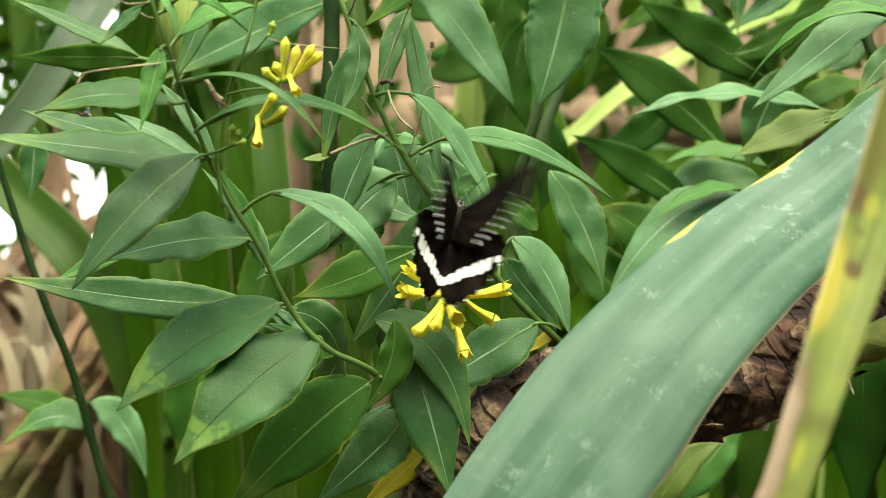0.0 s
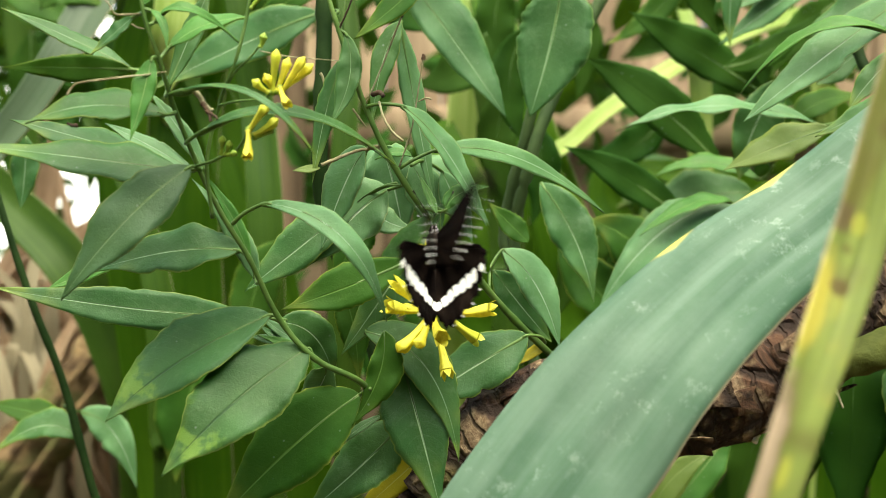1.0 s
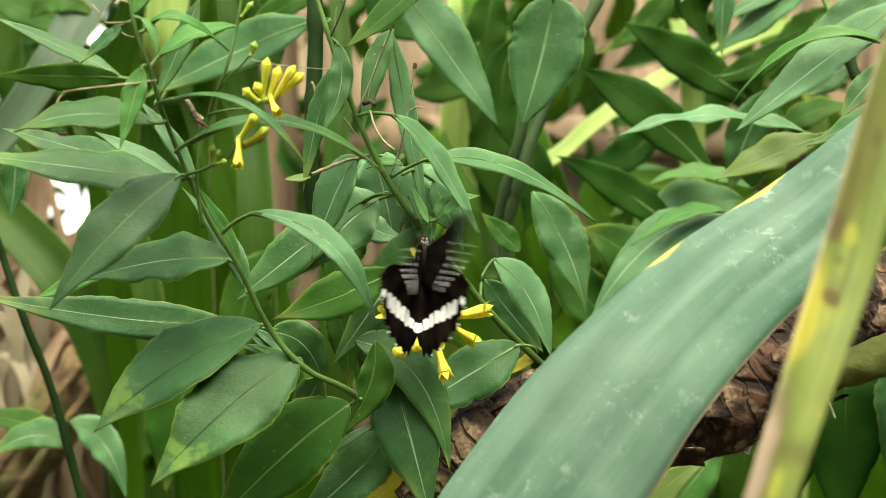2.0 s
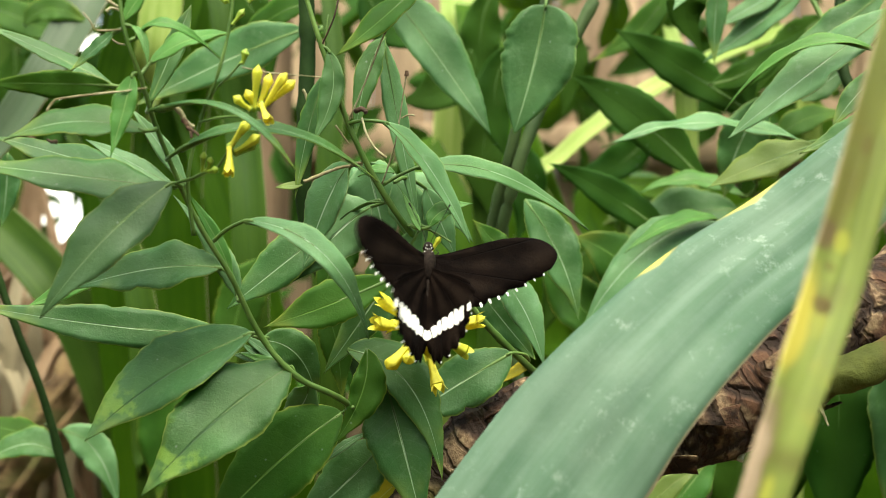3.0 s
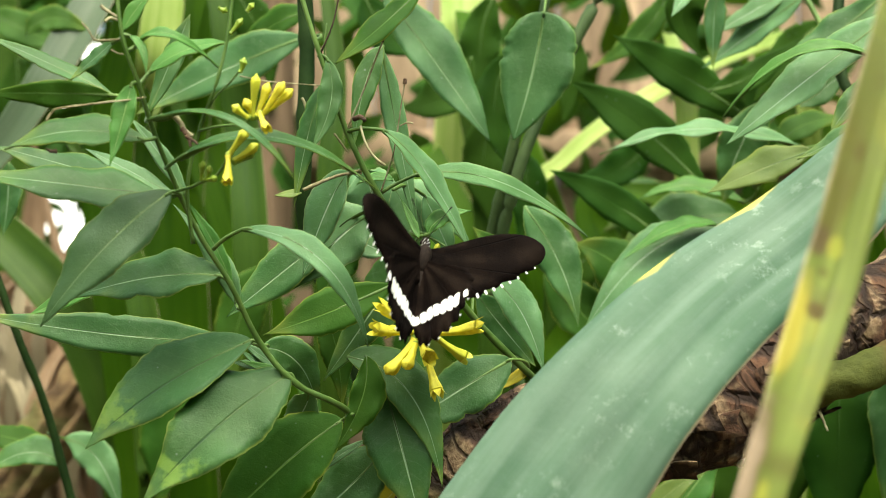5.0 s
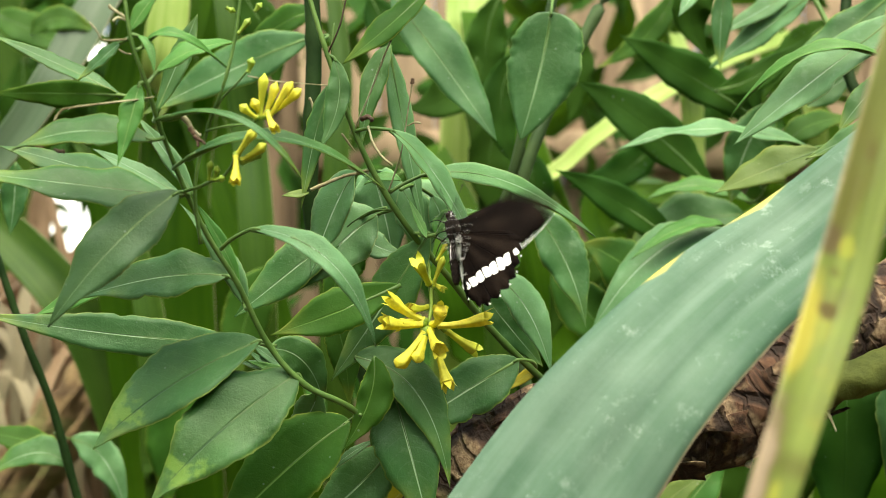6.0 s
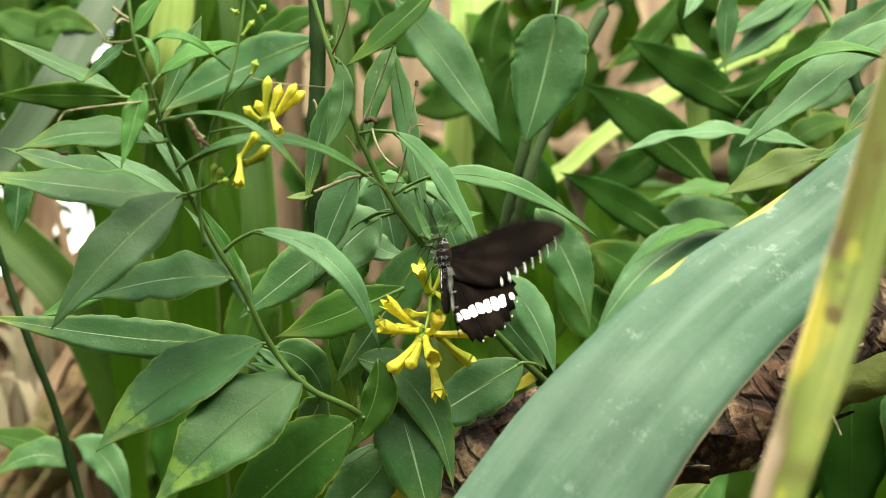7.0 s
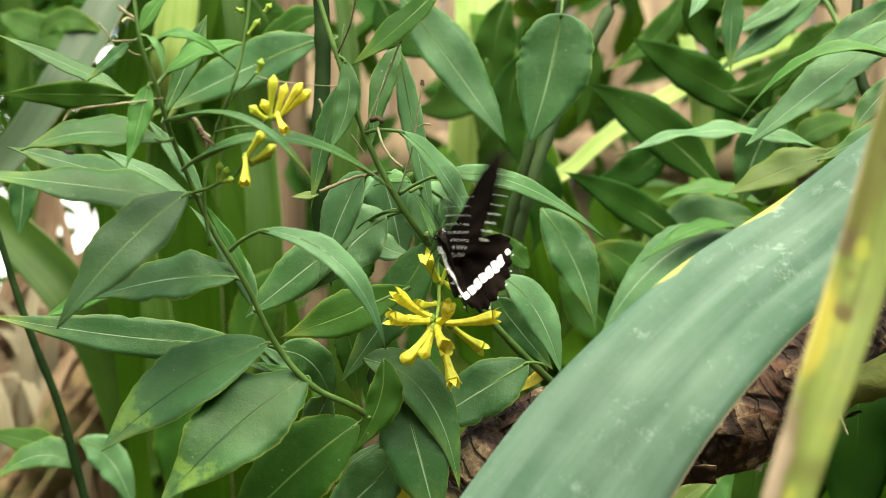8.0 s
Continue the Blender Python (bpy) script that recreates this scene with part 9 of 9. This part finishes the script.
        (5.5, pose(0, 0, 0.0004, 14.1, 49.4, 18.3)),
        (5.53, pose(0, 0, 0.0004, 30.5, 67.6, 32.5)),
        (5.57, pose(0, 0, 0.0004, 13.5, 61.5, 15.3)),
        (5.6, pose(0, 0, 0.0004, 6.6, 42.0, 9.8)),
        (5.63, pose(0, 0, 0.0004, 3.0, 22.2, 7.8)),
        (5.67, pose(0, 0, 0.0004, 1.9, 28.8, 3.9)),
        (5.7, pose(0, 0, 0.0004, 3.9, 48.7, 5.2)),
        (5.73, pose(0, 0, 0.0004, 8.8, 68.6, 9.5)),
        (5.77, pose(0, 0, 0.0004, 52.6, 58.8, 56.8)),
        (5.8, pose(0, 0, 0.0004, 16.1, 30.0, 30.0)),
        (5.83, pose(0, 0, 0.0004, -1.9, -3.9, 25.7)),
        (5.87, pose(0, 0, 0.0004, -0.9, -0.9, 46.5)),
        (5.9, pose(0, 0, 0.0004, 28.4, 24.3, 52.7)),
        (5.93, pose(0, 0, 0.0004, 69.3, 41.7, 75.9)),
        (5.97, pose(0, 0, 0.0004, 76.8, 60.2, 78.5)),
        (6, pose(0, 0, 0.0004, 26.4, 38.5, 38.5)),
        (6.03, pose(0, 0, 0.0004, 3.7, 6.5, 29.4)),
        (6.07, pose(0, 0, 0.0004, 1.0, 1.9, 28.3)),
        (6.1, pose(0, 0, 0.0004, 21.8, 34.6, 35.2)),
        (6.13, pose(0, 0, 0.0004, 66.1, 59.5, 69.1)),
        (6.17, pose(0, 0, 0.0004, 0.3, 4.9, 3.0)),
        (6.2, pose(0, 0, 0.0004, -0.8, -15.1, 3.1)),
        (6.23, pose(0, 0, 0.0004, -2.1, -35.1, 3.7)),
        (6.27, pose(0, 0, 0.0004, -1.2, 46.0, -1.7)),
        (6.3, pose(0, 0, 0.0004, -2.6, 65.9, -2.9)),
        (6.33, pose(0, 0, 0.0004, -16.3, 85.8, -16.3)),
        (6.37, pose(0, 0, 0.0004, 0.0, 75.0, 0.0)),
        (6.4, pose(0, 0, 0.0004, 0.0, 55.0, 0.0)),
        (6.43, pose(0, 0, 0.0004, 0.0, 35.0, 0.0)),
        (6.47, pose(0, 0, 0.0004, 8.1, 15.9, 27.3)),
        (6.5, pose(0, 0, 0.0004, 18.9, 33.4, 31.9)),
        (6.53, pose(0, 0, 0.0004, 35.0, 49.4, 42.7)),
        (6.57, pose(0, 0, 0.0004, 0.0, 75.0, 0.0)),
        (6.6, pose(0, 0, 0.0004, 0.0, 55.0, 0.0)),
        (6.63, pose(0, 0, 0.0004, 0.0, 35.0, 0.0)),
        (6.67, pose(0, 0, 0.0004, 0.0, 35.0, 0.0)),
        (6.7, pose(0, 0, 0.0004, 0.0, 55.0, 0.0)),
        (6.73, pose(0, 0, 0.0004, 0.0, 75.0, 0.0)),
        (6.8, pose(0, 0, 0.0004, 0.0, 55.0, 0.0)),
        (6.87, pose(0, 0, 0.0004, 0.0, 35.0, 0.0)),
        (6.9, pose(0, 0, 0.0004, 0.0, 55.0, 0.0)),
        (6.93, pose(0, 0, 0.0004, 0.0, 75.0, 0.0)),
        (6.97, pose(0, 0, 0.0004, 32.5, 57.7, 37.0)),
        (7, pose(0, 0, 0.0004, 16.8, 40.4, 25.0)),
        (7.03, pose(0, 0, 0.0004, 7.8, 21.9, 20.3)),
        (7.07, pose(0, 0, 0.0004, 7.7, 50.2, 10.0)),
        (7.1, pose(0, 0, 0.0004, 17.5, 69.6, 18.6)),
        (7.13, pose(0, 0, 0.0004, 95.4, 83.6, 95.4)),
        (7.17, pose(0, 0, 0.0004, 0.0, 75.0, 0.0)),
        (7.2, pose(0, 0, 0.0004, 0.0, 55.0, 0.0)),
        (7.23, pose(0, 0, 0.0004, 0.0, 35.0, 0.0)),
        (7.3, pose(0, 0, 0.0004, 3.8, 14.0, 15.5)),
        (7.4, pose(0, 0, 0.0004, 13.6, 36.5, 22.1)),
        (7.5, pose(0, 0, 0.0004, 15.0, 49.0, 19.6)),
        (7.6, pose(0, 0, 0.0004, 4.5, 18.8, 13.6)),
        (7.7, pose(0, 0, 0.0004, 6.4, 21.3, 17.3)),
        (7.77, pose(0, 0, 0.0004, 27.8, 46.7, 35.9)),
        (7.8, pose(0, 0, 0.0004, 14.4, 29.6, 27.5)),
        (7.83, pose(0, 0, 0.0004, 5.2, 11.6, 24.2)),
        (7.87, pose(0, 0, 0.0004, 0.0, 35.0, 0.0)),
        (7.9, pose(0, 0, 0.0004, 0.0, 55.0, 0.0)),
        (7.93, pose(0, 0, 0.0004, 0.0, 75.0, 0.0)),
        (7.97, pose(0, 0, 0.0004, 49.3, 64.4, 52.2)),
        (8, pose(0, 0, 0.0004, 24.9, 49.2, 31.5)),
    ])
    walk(wings["left"][1], [
        (0, pose(0, 0, 0, 0.0, 51.6, 0.0)),
        (0.0333, pose(0, 0, 0, 0.0, 44.6, 0.0)),
        (0.0667, pose(0, 0, 0, 0.0, 48.4, 0.0)),
        (0.1, pose(0, 0, 0, 0.0, 55.4, 0.0)),
        (0.133, pose(0, 0, 0, 0.0, 62.4, 0.0)),
        (0.167, pose(0, 0, 0, 0.0, 54.3, 0.0)),
        (0.2, pose(0, 0, 0, 0.0, 47.3, 0.0)),
        (0.233, pose(0, 0, 0, 0.0, 40.3, 0.0)),
        (0.267, pose(0, 0, 0, 0.0, 49.2, 0.0)),
        (0.3, pose(0, 0, 0, 0.0, 56.2, 0.0)),
        (0.333, pose(0, 0, 0, 0.0, 63.2, 0.0)),
        (0.367, pose(0, 0, 0, 0.0, 52.3, 0.0)),
        (0.4, pose(0, 0, 0, 0.0, 45.3, 0.0)),
        (0.433, pose(0, 0, 0, 0.0, 38.3, 0.0)),
        (0.467, pose(0, 0, 0, 0.0, 35.5, 0.0)),
        (0.5, pose(0, 0, 0, 0.0, 42.5, 0.0)),
        (0.533, pose(0, 0, 0, 0.0, 49.5, 0.0)),
        (0.567, pose(0, 0, 0, 0.0, 57.8, 0.0)),
        (0.6, pose(0, 0, 0, 0.0, 50.8, 0.0)),
        (0.633, pose(0, 0, 0, 0.0, 43.8, 0.0)),
        (0.7, pose(0, 0, 0, 0.0, 47.3, 0.0)),
        (0.767, pose(0, 0, 0, 0.0, 59.9, 0.0)),
        (0.8, pose(0, 0, 0, 0.0, 52.9, 0.0)),
        (0.833, pose(0, 0, 0, 0.0, 45.9, 0.0)),
        (0.9, pose(0, 0, 0, 0.0, 45.3, 0.0)),
        (0.967, pose(0, 0, 0, 0.0, 61.5, 0.0)),
        (1, pose(0, 0, 0, 0.0, 54.5, 0.0)),
        (1.03, pose(0, 0, 0, 0.0, 47.5, 0.0)),
        (1.07, pose(0, 0, 0, 0.0, 55.1, 0.0)),
        (1.1, pose(0, 0, 0, 0.0, 62.1, 0.0)),
        (1.13, pose(0, 0, 0, 0.0, 69.1, 0.0)),
        (1.17, pose(0, 0, 0, 0.0, 63.4, 0.0)),
        (1.2, pose(0, 0, 0, 0.0, 56.4, 0.0)),
        (1.23, pose(0, 0, 0, 0.0, 49.4, 0.0)),
        (1.27, pose(0, 0, 0, 0.0, 44.8, 0.0)),
        (1.3, pose(0, 0, 0, 0.0, 51.8, 0.0)),
        (1.33, pose(0, 0, 0, 0.0, 58.8, 0.0)),
        (1.4, pose(0, 0, 0, 0.0, 39.9, 0.0)),
        (1.5, pose(0, 0, 0, 0.0, 31.7, 0.0)),
        (1.57, pose(0, 0, 0, 0.0, 55.4, 0.0)),
        (1.6, pose(0, 0, 0, 0.0, 48.4, 0.0)),
        (1.63, pose(0, 0, 0, 0.0, 41.4, 0.0)),
        (1.67, pose(0, 0, 0, 0.0, 30.6, 0.0)),
        (1.7, pose(0, 0, 0, 0.0, 37.6, 0.0)),
        (1.73, pose(0, 0, 0, 0.0, 44.6, 0.0)),
        (1.77, pose(0, 0, 0, 0.0, 59.9, 0.0)),
        (1.8, pose(0, 0, 0, 0.0, 52.9, 0.0)),
        (1.83, pose(0, 0, 0, 0.0, 45.9, 0.0)),
        (1.87, pose(0, 0, 0, 0.0, 38.3, 0.0)),
        (1.9, pose(0, 0, 0, 0.0, 45.3, 0.0)),
        (1.93, pose(0, 0, 0, 0.0, 52.3, 0.0)),
        (1.97, pose(0, 0, 0, 0.0, 61.5, 0.0)),
        (2, pose(0, 0, 0, 0.0, 54.5, 0.0)),
        (2.03, pose(0, 0, 0, 0.0, 47.5, 0.0)),
        (2.07, pose(0, 0, 0, 0.0, 55.1, 0.0)),
        (2.1, pose(0, 0, 0, 0.0, 62.1, 0.0)),
        (2.13, pose(0, 0, 0, 0.0, 69.1, 0.0)),
        (2.17, pose(0, 0, 0, 0.0, 63.4, 0.0)),
        (2.2, pose(0, 0, 0, 0.0, 56.4, 0.0)),
        (2.23, pose(0, 0, 0, 0.0, 49.4, 0.0)),
        (2.27, pose(0, 0, 0, 0.0, 44.8, 0.0)),
        (2.3, pose(0, 0, 0, 0.0, 51.8, 0.0)),
        (2.33, pose(0, 0, 0, 0.0, 58.8, 0.0)),
        (2.37, pose(0, 0, 0, 0.0, 46.9, 0.0)),
        (2.4, pose(0, 0, 0, 0.0, 39.9, 0.0)),
        (2.43, pose(0, 0, 0, 0.0, 32.9, 0.0)),
        (2.47, pose(0, 0, 0, 0.0, 24.7, 0.0)),
        (2.5, pose(0, 0, 0, 0.0, 31.7, 0.0)),
        (2.53, pose(0, 0, 0, 0.0, 38.7, 0.0)),
        (2.57, pose(0, 0, 0, 0.0, 55.4, 0.0)),
        (2.6, pose(0, 0, 0, 0.0, 48.4, 0.0)),
        (2.63, pose(0, 0, 0, 0.0, 41.4, 0.0)),
        (2.67, pose(0, 0, 0, 0.0, 30.6, 0.0)),
        (2.7, pose(0, 0, 0, 0.0, 37.6, 0.0)),
        (2.73, pose(0, 0, 0, 0.0, 44.6, 0.0)),
        (2.77, pose(0, 0, 0, 0.0, 57.3, 0.0)),
        (2.8, pose(0, 0, 0, 0.0, 50.3, 0.0)),
        (2.83, pose(0, 0, 0, 0.0, 43.3, 0.0)),
        (2.87, pose(0, 0, 0, 0.0, 57.0, 0.0)),
        (2.9, pose(0, 0, 0, 0.0, 64.0, 0.0)),
        (2.93, pose(0, 0, 0, 0.0, 71.0, 0.0)),
        (3, pose(0, 0, 0, 0.0, 56.3, 0.0)),
        (3.1, pose(0, 0, 0, 0.0, 47.7, 0.0)),
        (3.2, pose(0, 0, 0, 0.0, 50.1, 0.0)),
        (3.3, pose(0, 0, 0, 0.0, 50.6, 0.0)),
        (3.4, pose(0, 0, 0, 0.0, 38.0, 0.0)),
        (3.47, pose(0, 0, 0, 0.0, 40.0, 0.0)),
        (3.5, pose(0, 0, 0, 0.0, 41.0, 0.0)),
        (3.53, pose(0, 0, 0, 0.0, 44.0, 0.0)),
        (3.6, pose(0, 0, 0, 0.0, 51.4, 0.0)),
        (3.7, pose(0, 0, 0, 0.0, 53.9, 0.0)),
        (3.8, pose(0, 0, 0, 0.0, 57.1, 0.0)),
        (3.9, pose(0, 0, 0, 0.0, 53.1, 0.0)),
        (4, pose(0, 0, 0, 0.0, 59.8, 0.0)),
        (4.1, pose(0, 0, 0, 0.0, 59.1, 0.0)),
        (4.2, pose(0, 0, 0, 0.0, 55.7, 0.0)),
        (4.3, pose(0, 0, 0, 0.0, 56.2, 0.0)),
        (4.4, pose(0, 0, 0, 0.0, 54.9, 0.0)),
        (4.5, pose(0, 0, 0, 0.0, 61.3, 0.0)),
        (4.6, pose(0, 0, 0, 0.0, 53.1, 0.0)),
        (4.7, pose(0, 0, 0, 0.0, 53.8, 0.0)),
        (4.8, pose(0, 0, 0, 0.0, 53.9, 0.0)),
        (4.9, pose(0, 0, 0, 0.0, 57.1, 0.0)),
        (5, pose(0, 0, 0, 0.0, 53.1, 0.0)),
        (5.1, pose(0, 0, 0, 0.0, 59.8, 0.0)),
        (5.17, pose(0, 0, 0, 0.0, 66.1, 0.0)),
        (5.2, pose(0, 0, 0, 0.0, 59.1, 0.0)),
        (5.23, pose(0, 0, 0, 0.0, 52.1, 0.0)),
        (5.27, pose(0, 0, 0, 0.0, 48.7, 0.0)),
        (5.3, pose(0, 0, 0, 0.0, 55.7, 0.0)),
        (5.33, pose(0, 0, 0, 0.0, 62.7, 0.0)),
        (5.37, pose(0, 0, 0, 0.0, 63.2, 0.0)),
        (5.4, pose(0, 0, 0, 0.0, 56.2, 0.0)),
        (5.43, pose(0, 0, 0, 0.0, 49.2, 0.0)),
        (5.47, pose(0, 0, 0, 0.0, 47.9, 0.0)),
        (5.5, pose(0, 0, 0, 0.0, 54.9, 0.0)),
        (5.53, pose(0, 0, 0, 0.0, 61.9, 0.0)),
        (5.57, pose(0, 0, 0, 0.0, 68.3, 0.0)),
        (5.6, pose(0, 0, 0, 0.0, 61.3, 0.0)),
        (5.63, pose(0, 0, 0, 0.0, 54.3, 0.0)),
        (5.67, pose(0, 0, 0, 0.0, 46.1, 0.0)),
        (5.7, pose(0, 0, 0, 0.0, 53.1, 0.0)),
        (5.73, pose(0, 0, 0, 0.0, 60.1, 0.0)),
        (5.77, pose(0, 0, 0, 0.0, 11.0, 0.0)),
        (5.8, pose(0, 0, 0, 0.0, 4.0, 0.0)),
        (5.83, pose(0, 0, 0, 0.0, -3.0, 0.0)),
        (5.87, pose(0, 0, 0, 0.0, 11.8, 0.0)),
        (5.9, pose(0, 0, 0, 0.0, 18.8, 0.0)),
        (5.93, pose(0, 0, 0, 0.0, 25.8, 0.0)),
        (5.97, pose(0, 0, 0, 0.0, 57.0, 0.0)),
        (6, pose(0, 0, 0, 0.0, 50.0, 0.0)),
        (6.03, pose(0, 0, 0, 0.0, 43.0, 0.0)),
        (6.07, pose(0, 0, 0, 0.0, 43.0, 0.0)),
        (6.1, pose(0, 0, 0, 0.0, 50.0, 0.0)),
        (6.13, pose(0, 0, 0, 0.0, 57.0, 0.0)),
        (6.17, pose(0, 0, 0, 0.0, -2.1, 0.0)),
        (6.2, pose(0, 0, 0, 0.0, -9.1, 0.0)),
        (6.23, pose(0, 0, 0, 0.0, -16.1, 0.0)),
        (6.27, pose(0, 0, 0, 0.0, 43.0, 0.0)),
        (6.3, pose(0, 0, 0, 0.0, 50.0, 0.0)),
        (6.33, pose(0, 0, 0, 0.0, 57.0, 0.0)),
        (6.37, pose(0, 0, 0, 0.0, 57.0, 0.0)),
        (6.4, pose(0, 0, 0, 0.0, 50.0, 0.0)),
        (6.43, pose(0, 0, 0, 0.0, 43.0, 0.0)),
        (6.47, pose(0, 0, 0, 0.0, 43.0, 0.0)),
        (6.5, pose(0, 0, 0, 0.0, 50.0, 0.0)),
        (6.53, pose(0, 0, 0, 0.0, 57.0, 0.0)),
        (6.57, pose(0, 0, 0, 0.0, 57.0, 0.0)),
        (6.6, pose(0, 0, 0, 0.0, 50.0, 0.0)),
        (6.63, pose(0, 0, 0, 0.0, 43.0, 0.0)),
        (6.67, pose(0, 0, 0, 0.0, 43.0, 0.0)),
        (6.7, pose(0, 0, 0, 0.0, 50.0, 0.0)),
        (6.73, pose(0, 0, 0, 0.0, 57.0, 0.0)),
        (6.8, pose(0, 0, 0, 0.0, 50.0, 0.0)),
        (6.87, pose(0, 0, 0, 0.0, 43.0, 0.0)),
        (6.9, pose(0, 0, 0, 0.0, 50.0, 0.0)),
        (6.93, pose(0, 0, 0, 0.0, 57.0, 0.0)),
        (6.97, pose(0, 0, 0, 0.0, 57.0, 0.0)),
        (7, pose(0, 0, 0, 0.0, 50.0, 0.0)),
        (7.03, pose(0, 0, 0, 0.0, 43.0, 0.0)),
        (7.07, pose(0, 0, 0, 0.0, 43.0, 0.0)),
        (7.1, pose(0, 0, 0, 0.0, 50.0, 0.0)),
        (7.13, pose(0, 0, 0, 0.0, 57.0, 0.0)),
        (7.17, pose(0, 0, 0, 0.0, 57.0, 0.0)),
        (7.2, pose(0, 0, 0, 0.0, 50.0, 0.0)),
        (7.23, pose(0, 0, 0, 0.0, 43.0, 0.0)),
        (7.3, pose(0, 0, 0, 0.0, 50.0, 0.0)),
        (7.4, pose(0, 0, 0, 0.0, 50.0, 0.0)),
        (7.5, pose(0, 0, 0, 0.0, 50.0, 0.0)),
        (7.6, pose(0, 0, 0, 0.0, 50.0, 0.0)),
        (7.7, pose(0, 0, 0, 0.0, 50.0, 0.0)),
        (7.77, pose(0, 0, 0, 0.0, 57.0, 0.0)),
        (7.8, pose(0, 0, 0, 0.0, 50.0, 0.0)),
        (7.83, pose(0, 0, 0, 0.0, 43.0, 0.0)),
        (7.87, pose(0, 0, 0, 0.0, 43.0, 0.0)),
        (7.9, pose(0, 0, 0, 0.0, 50.0, 0.0)),
        (7.93, pose(0, 0, 0, 0.0, 57.0, 0.0)),
        (7.97, pose(0, 0, 0, 0.0, 43.4, 0.0)),
        (8, pose(0, 0, 0, 0.0, 36.4, 0.0)),
    ])
    walk(head, [
        (0.0, Matrix.Translation(head_home + Vector((0.0000, 0, -0.0033))) @ pose(0, 0, 0, 0, -3.0, 0)),
        (0.5, Matrix.Translation(head_home + Vector((0.0000, 0, -0.0055))) @ pose(0, 0, 0, 0, -6.7, 0)),
        (1.0, Matrix.Translation(head_home + Vector((0.0000, 0, -0.0055))) @ pose(0, 0, 0, 0, -0.3, 0)),
        (1.5, Matrix.Translation(head_home + Vector((0.0000, 0, -0.0028))) @ pose(0, 0, 0, 0, -2.8, 0)),
        (3.0, Matrix.Translation(head_home + Vector((0.0000, 0, -0.0044))) @ pose(0, 0, 0, 0, -3.2, 0)),
        (3.5, Matrix.Translation(head_home + Vector((0.0000, 0, -0.0070))) @ pose(0, 0, 0, 0, -3.0, 0)),
        (4.0, Matrix.Translation(head_home + Vector((0.0000, 0, -0.0060))) @ pose(0, 0, 0, 0, -1.8, 0)),
        (4.5, Matrix.Translation(head_home + Vector((0.0000, 0, -0.0051))) @ pose(0, 0, 0, 0, -2.2, 0)),
        (6.0, Matrix.Translation(head_home + Vector((0.0000, 0, -0.0006))) @ pose(0, 0, 0, 0, -4.2, 0)),
        (6.5, Matrix.Translation(head_home + Vector((0.0000, 0, 0.0000))) @ pose(0, 0, 0, 0, 0.0, 0)),
        (7.0, Matrix.Translation(head_home + Vector((0.0000, 0, -0.0023))) @ pose(0, 0, 0, 0, 0.8, 0)),
        (7.5, Matrix.Translation(head_home + Vector((0.0000, 0, -0.0023))) @ pose(0, 0, 0, 0, -0.4, 0)),
        (8.0, Matrix.Translation(head_home + Vector((0.0000, 0, 0.0019))) @ pose(0, 0, 0, 0, -2.6, 0)),
    ])


motions()
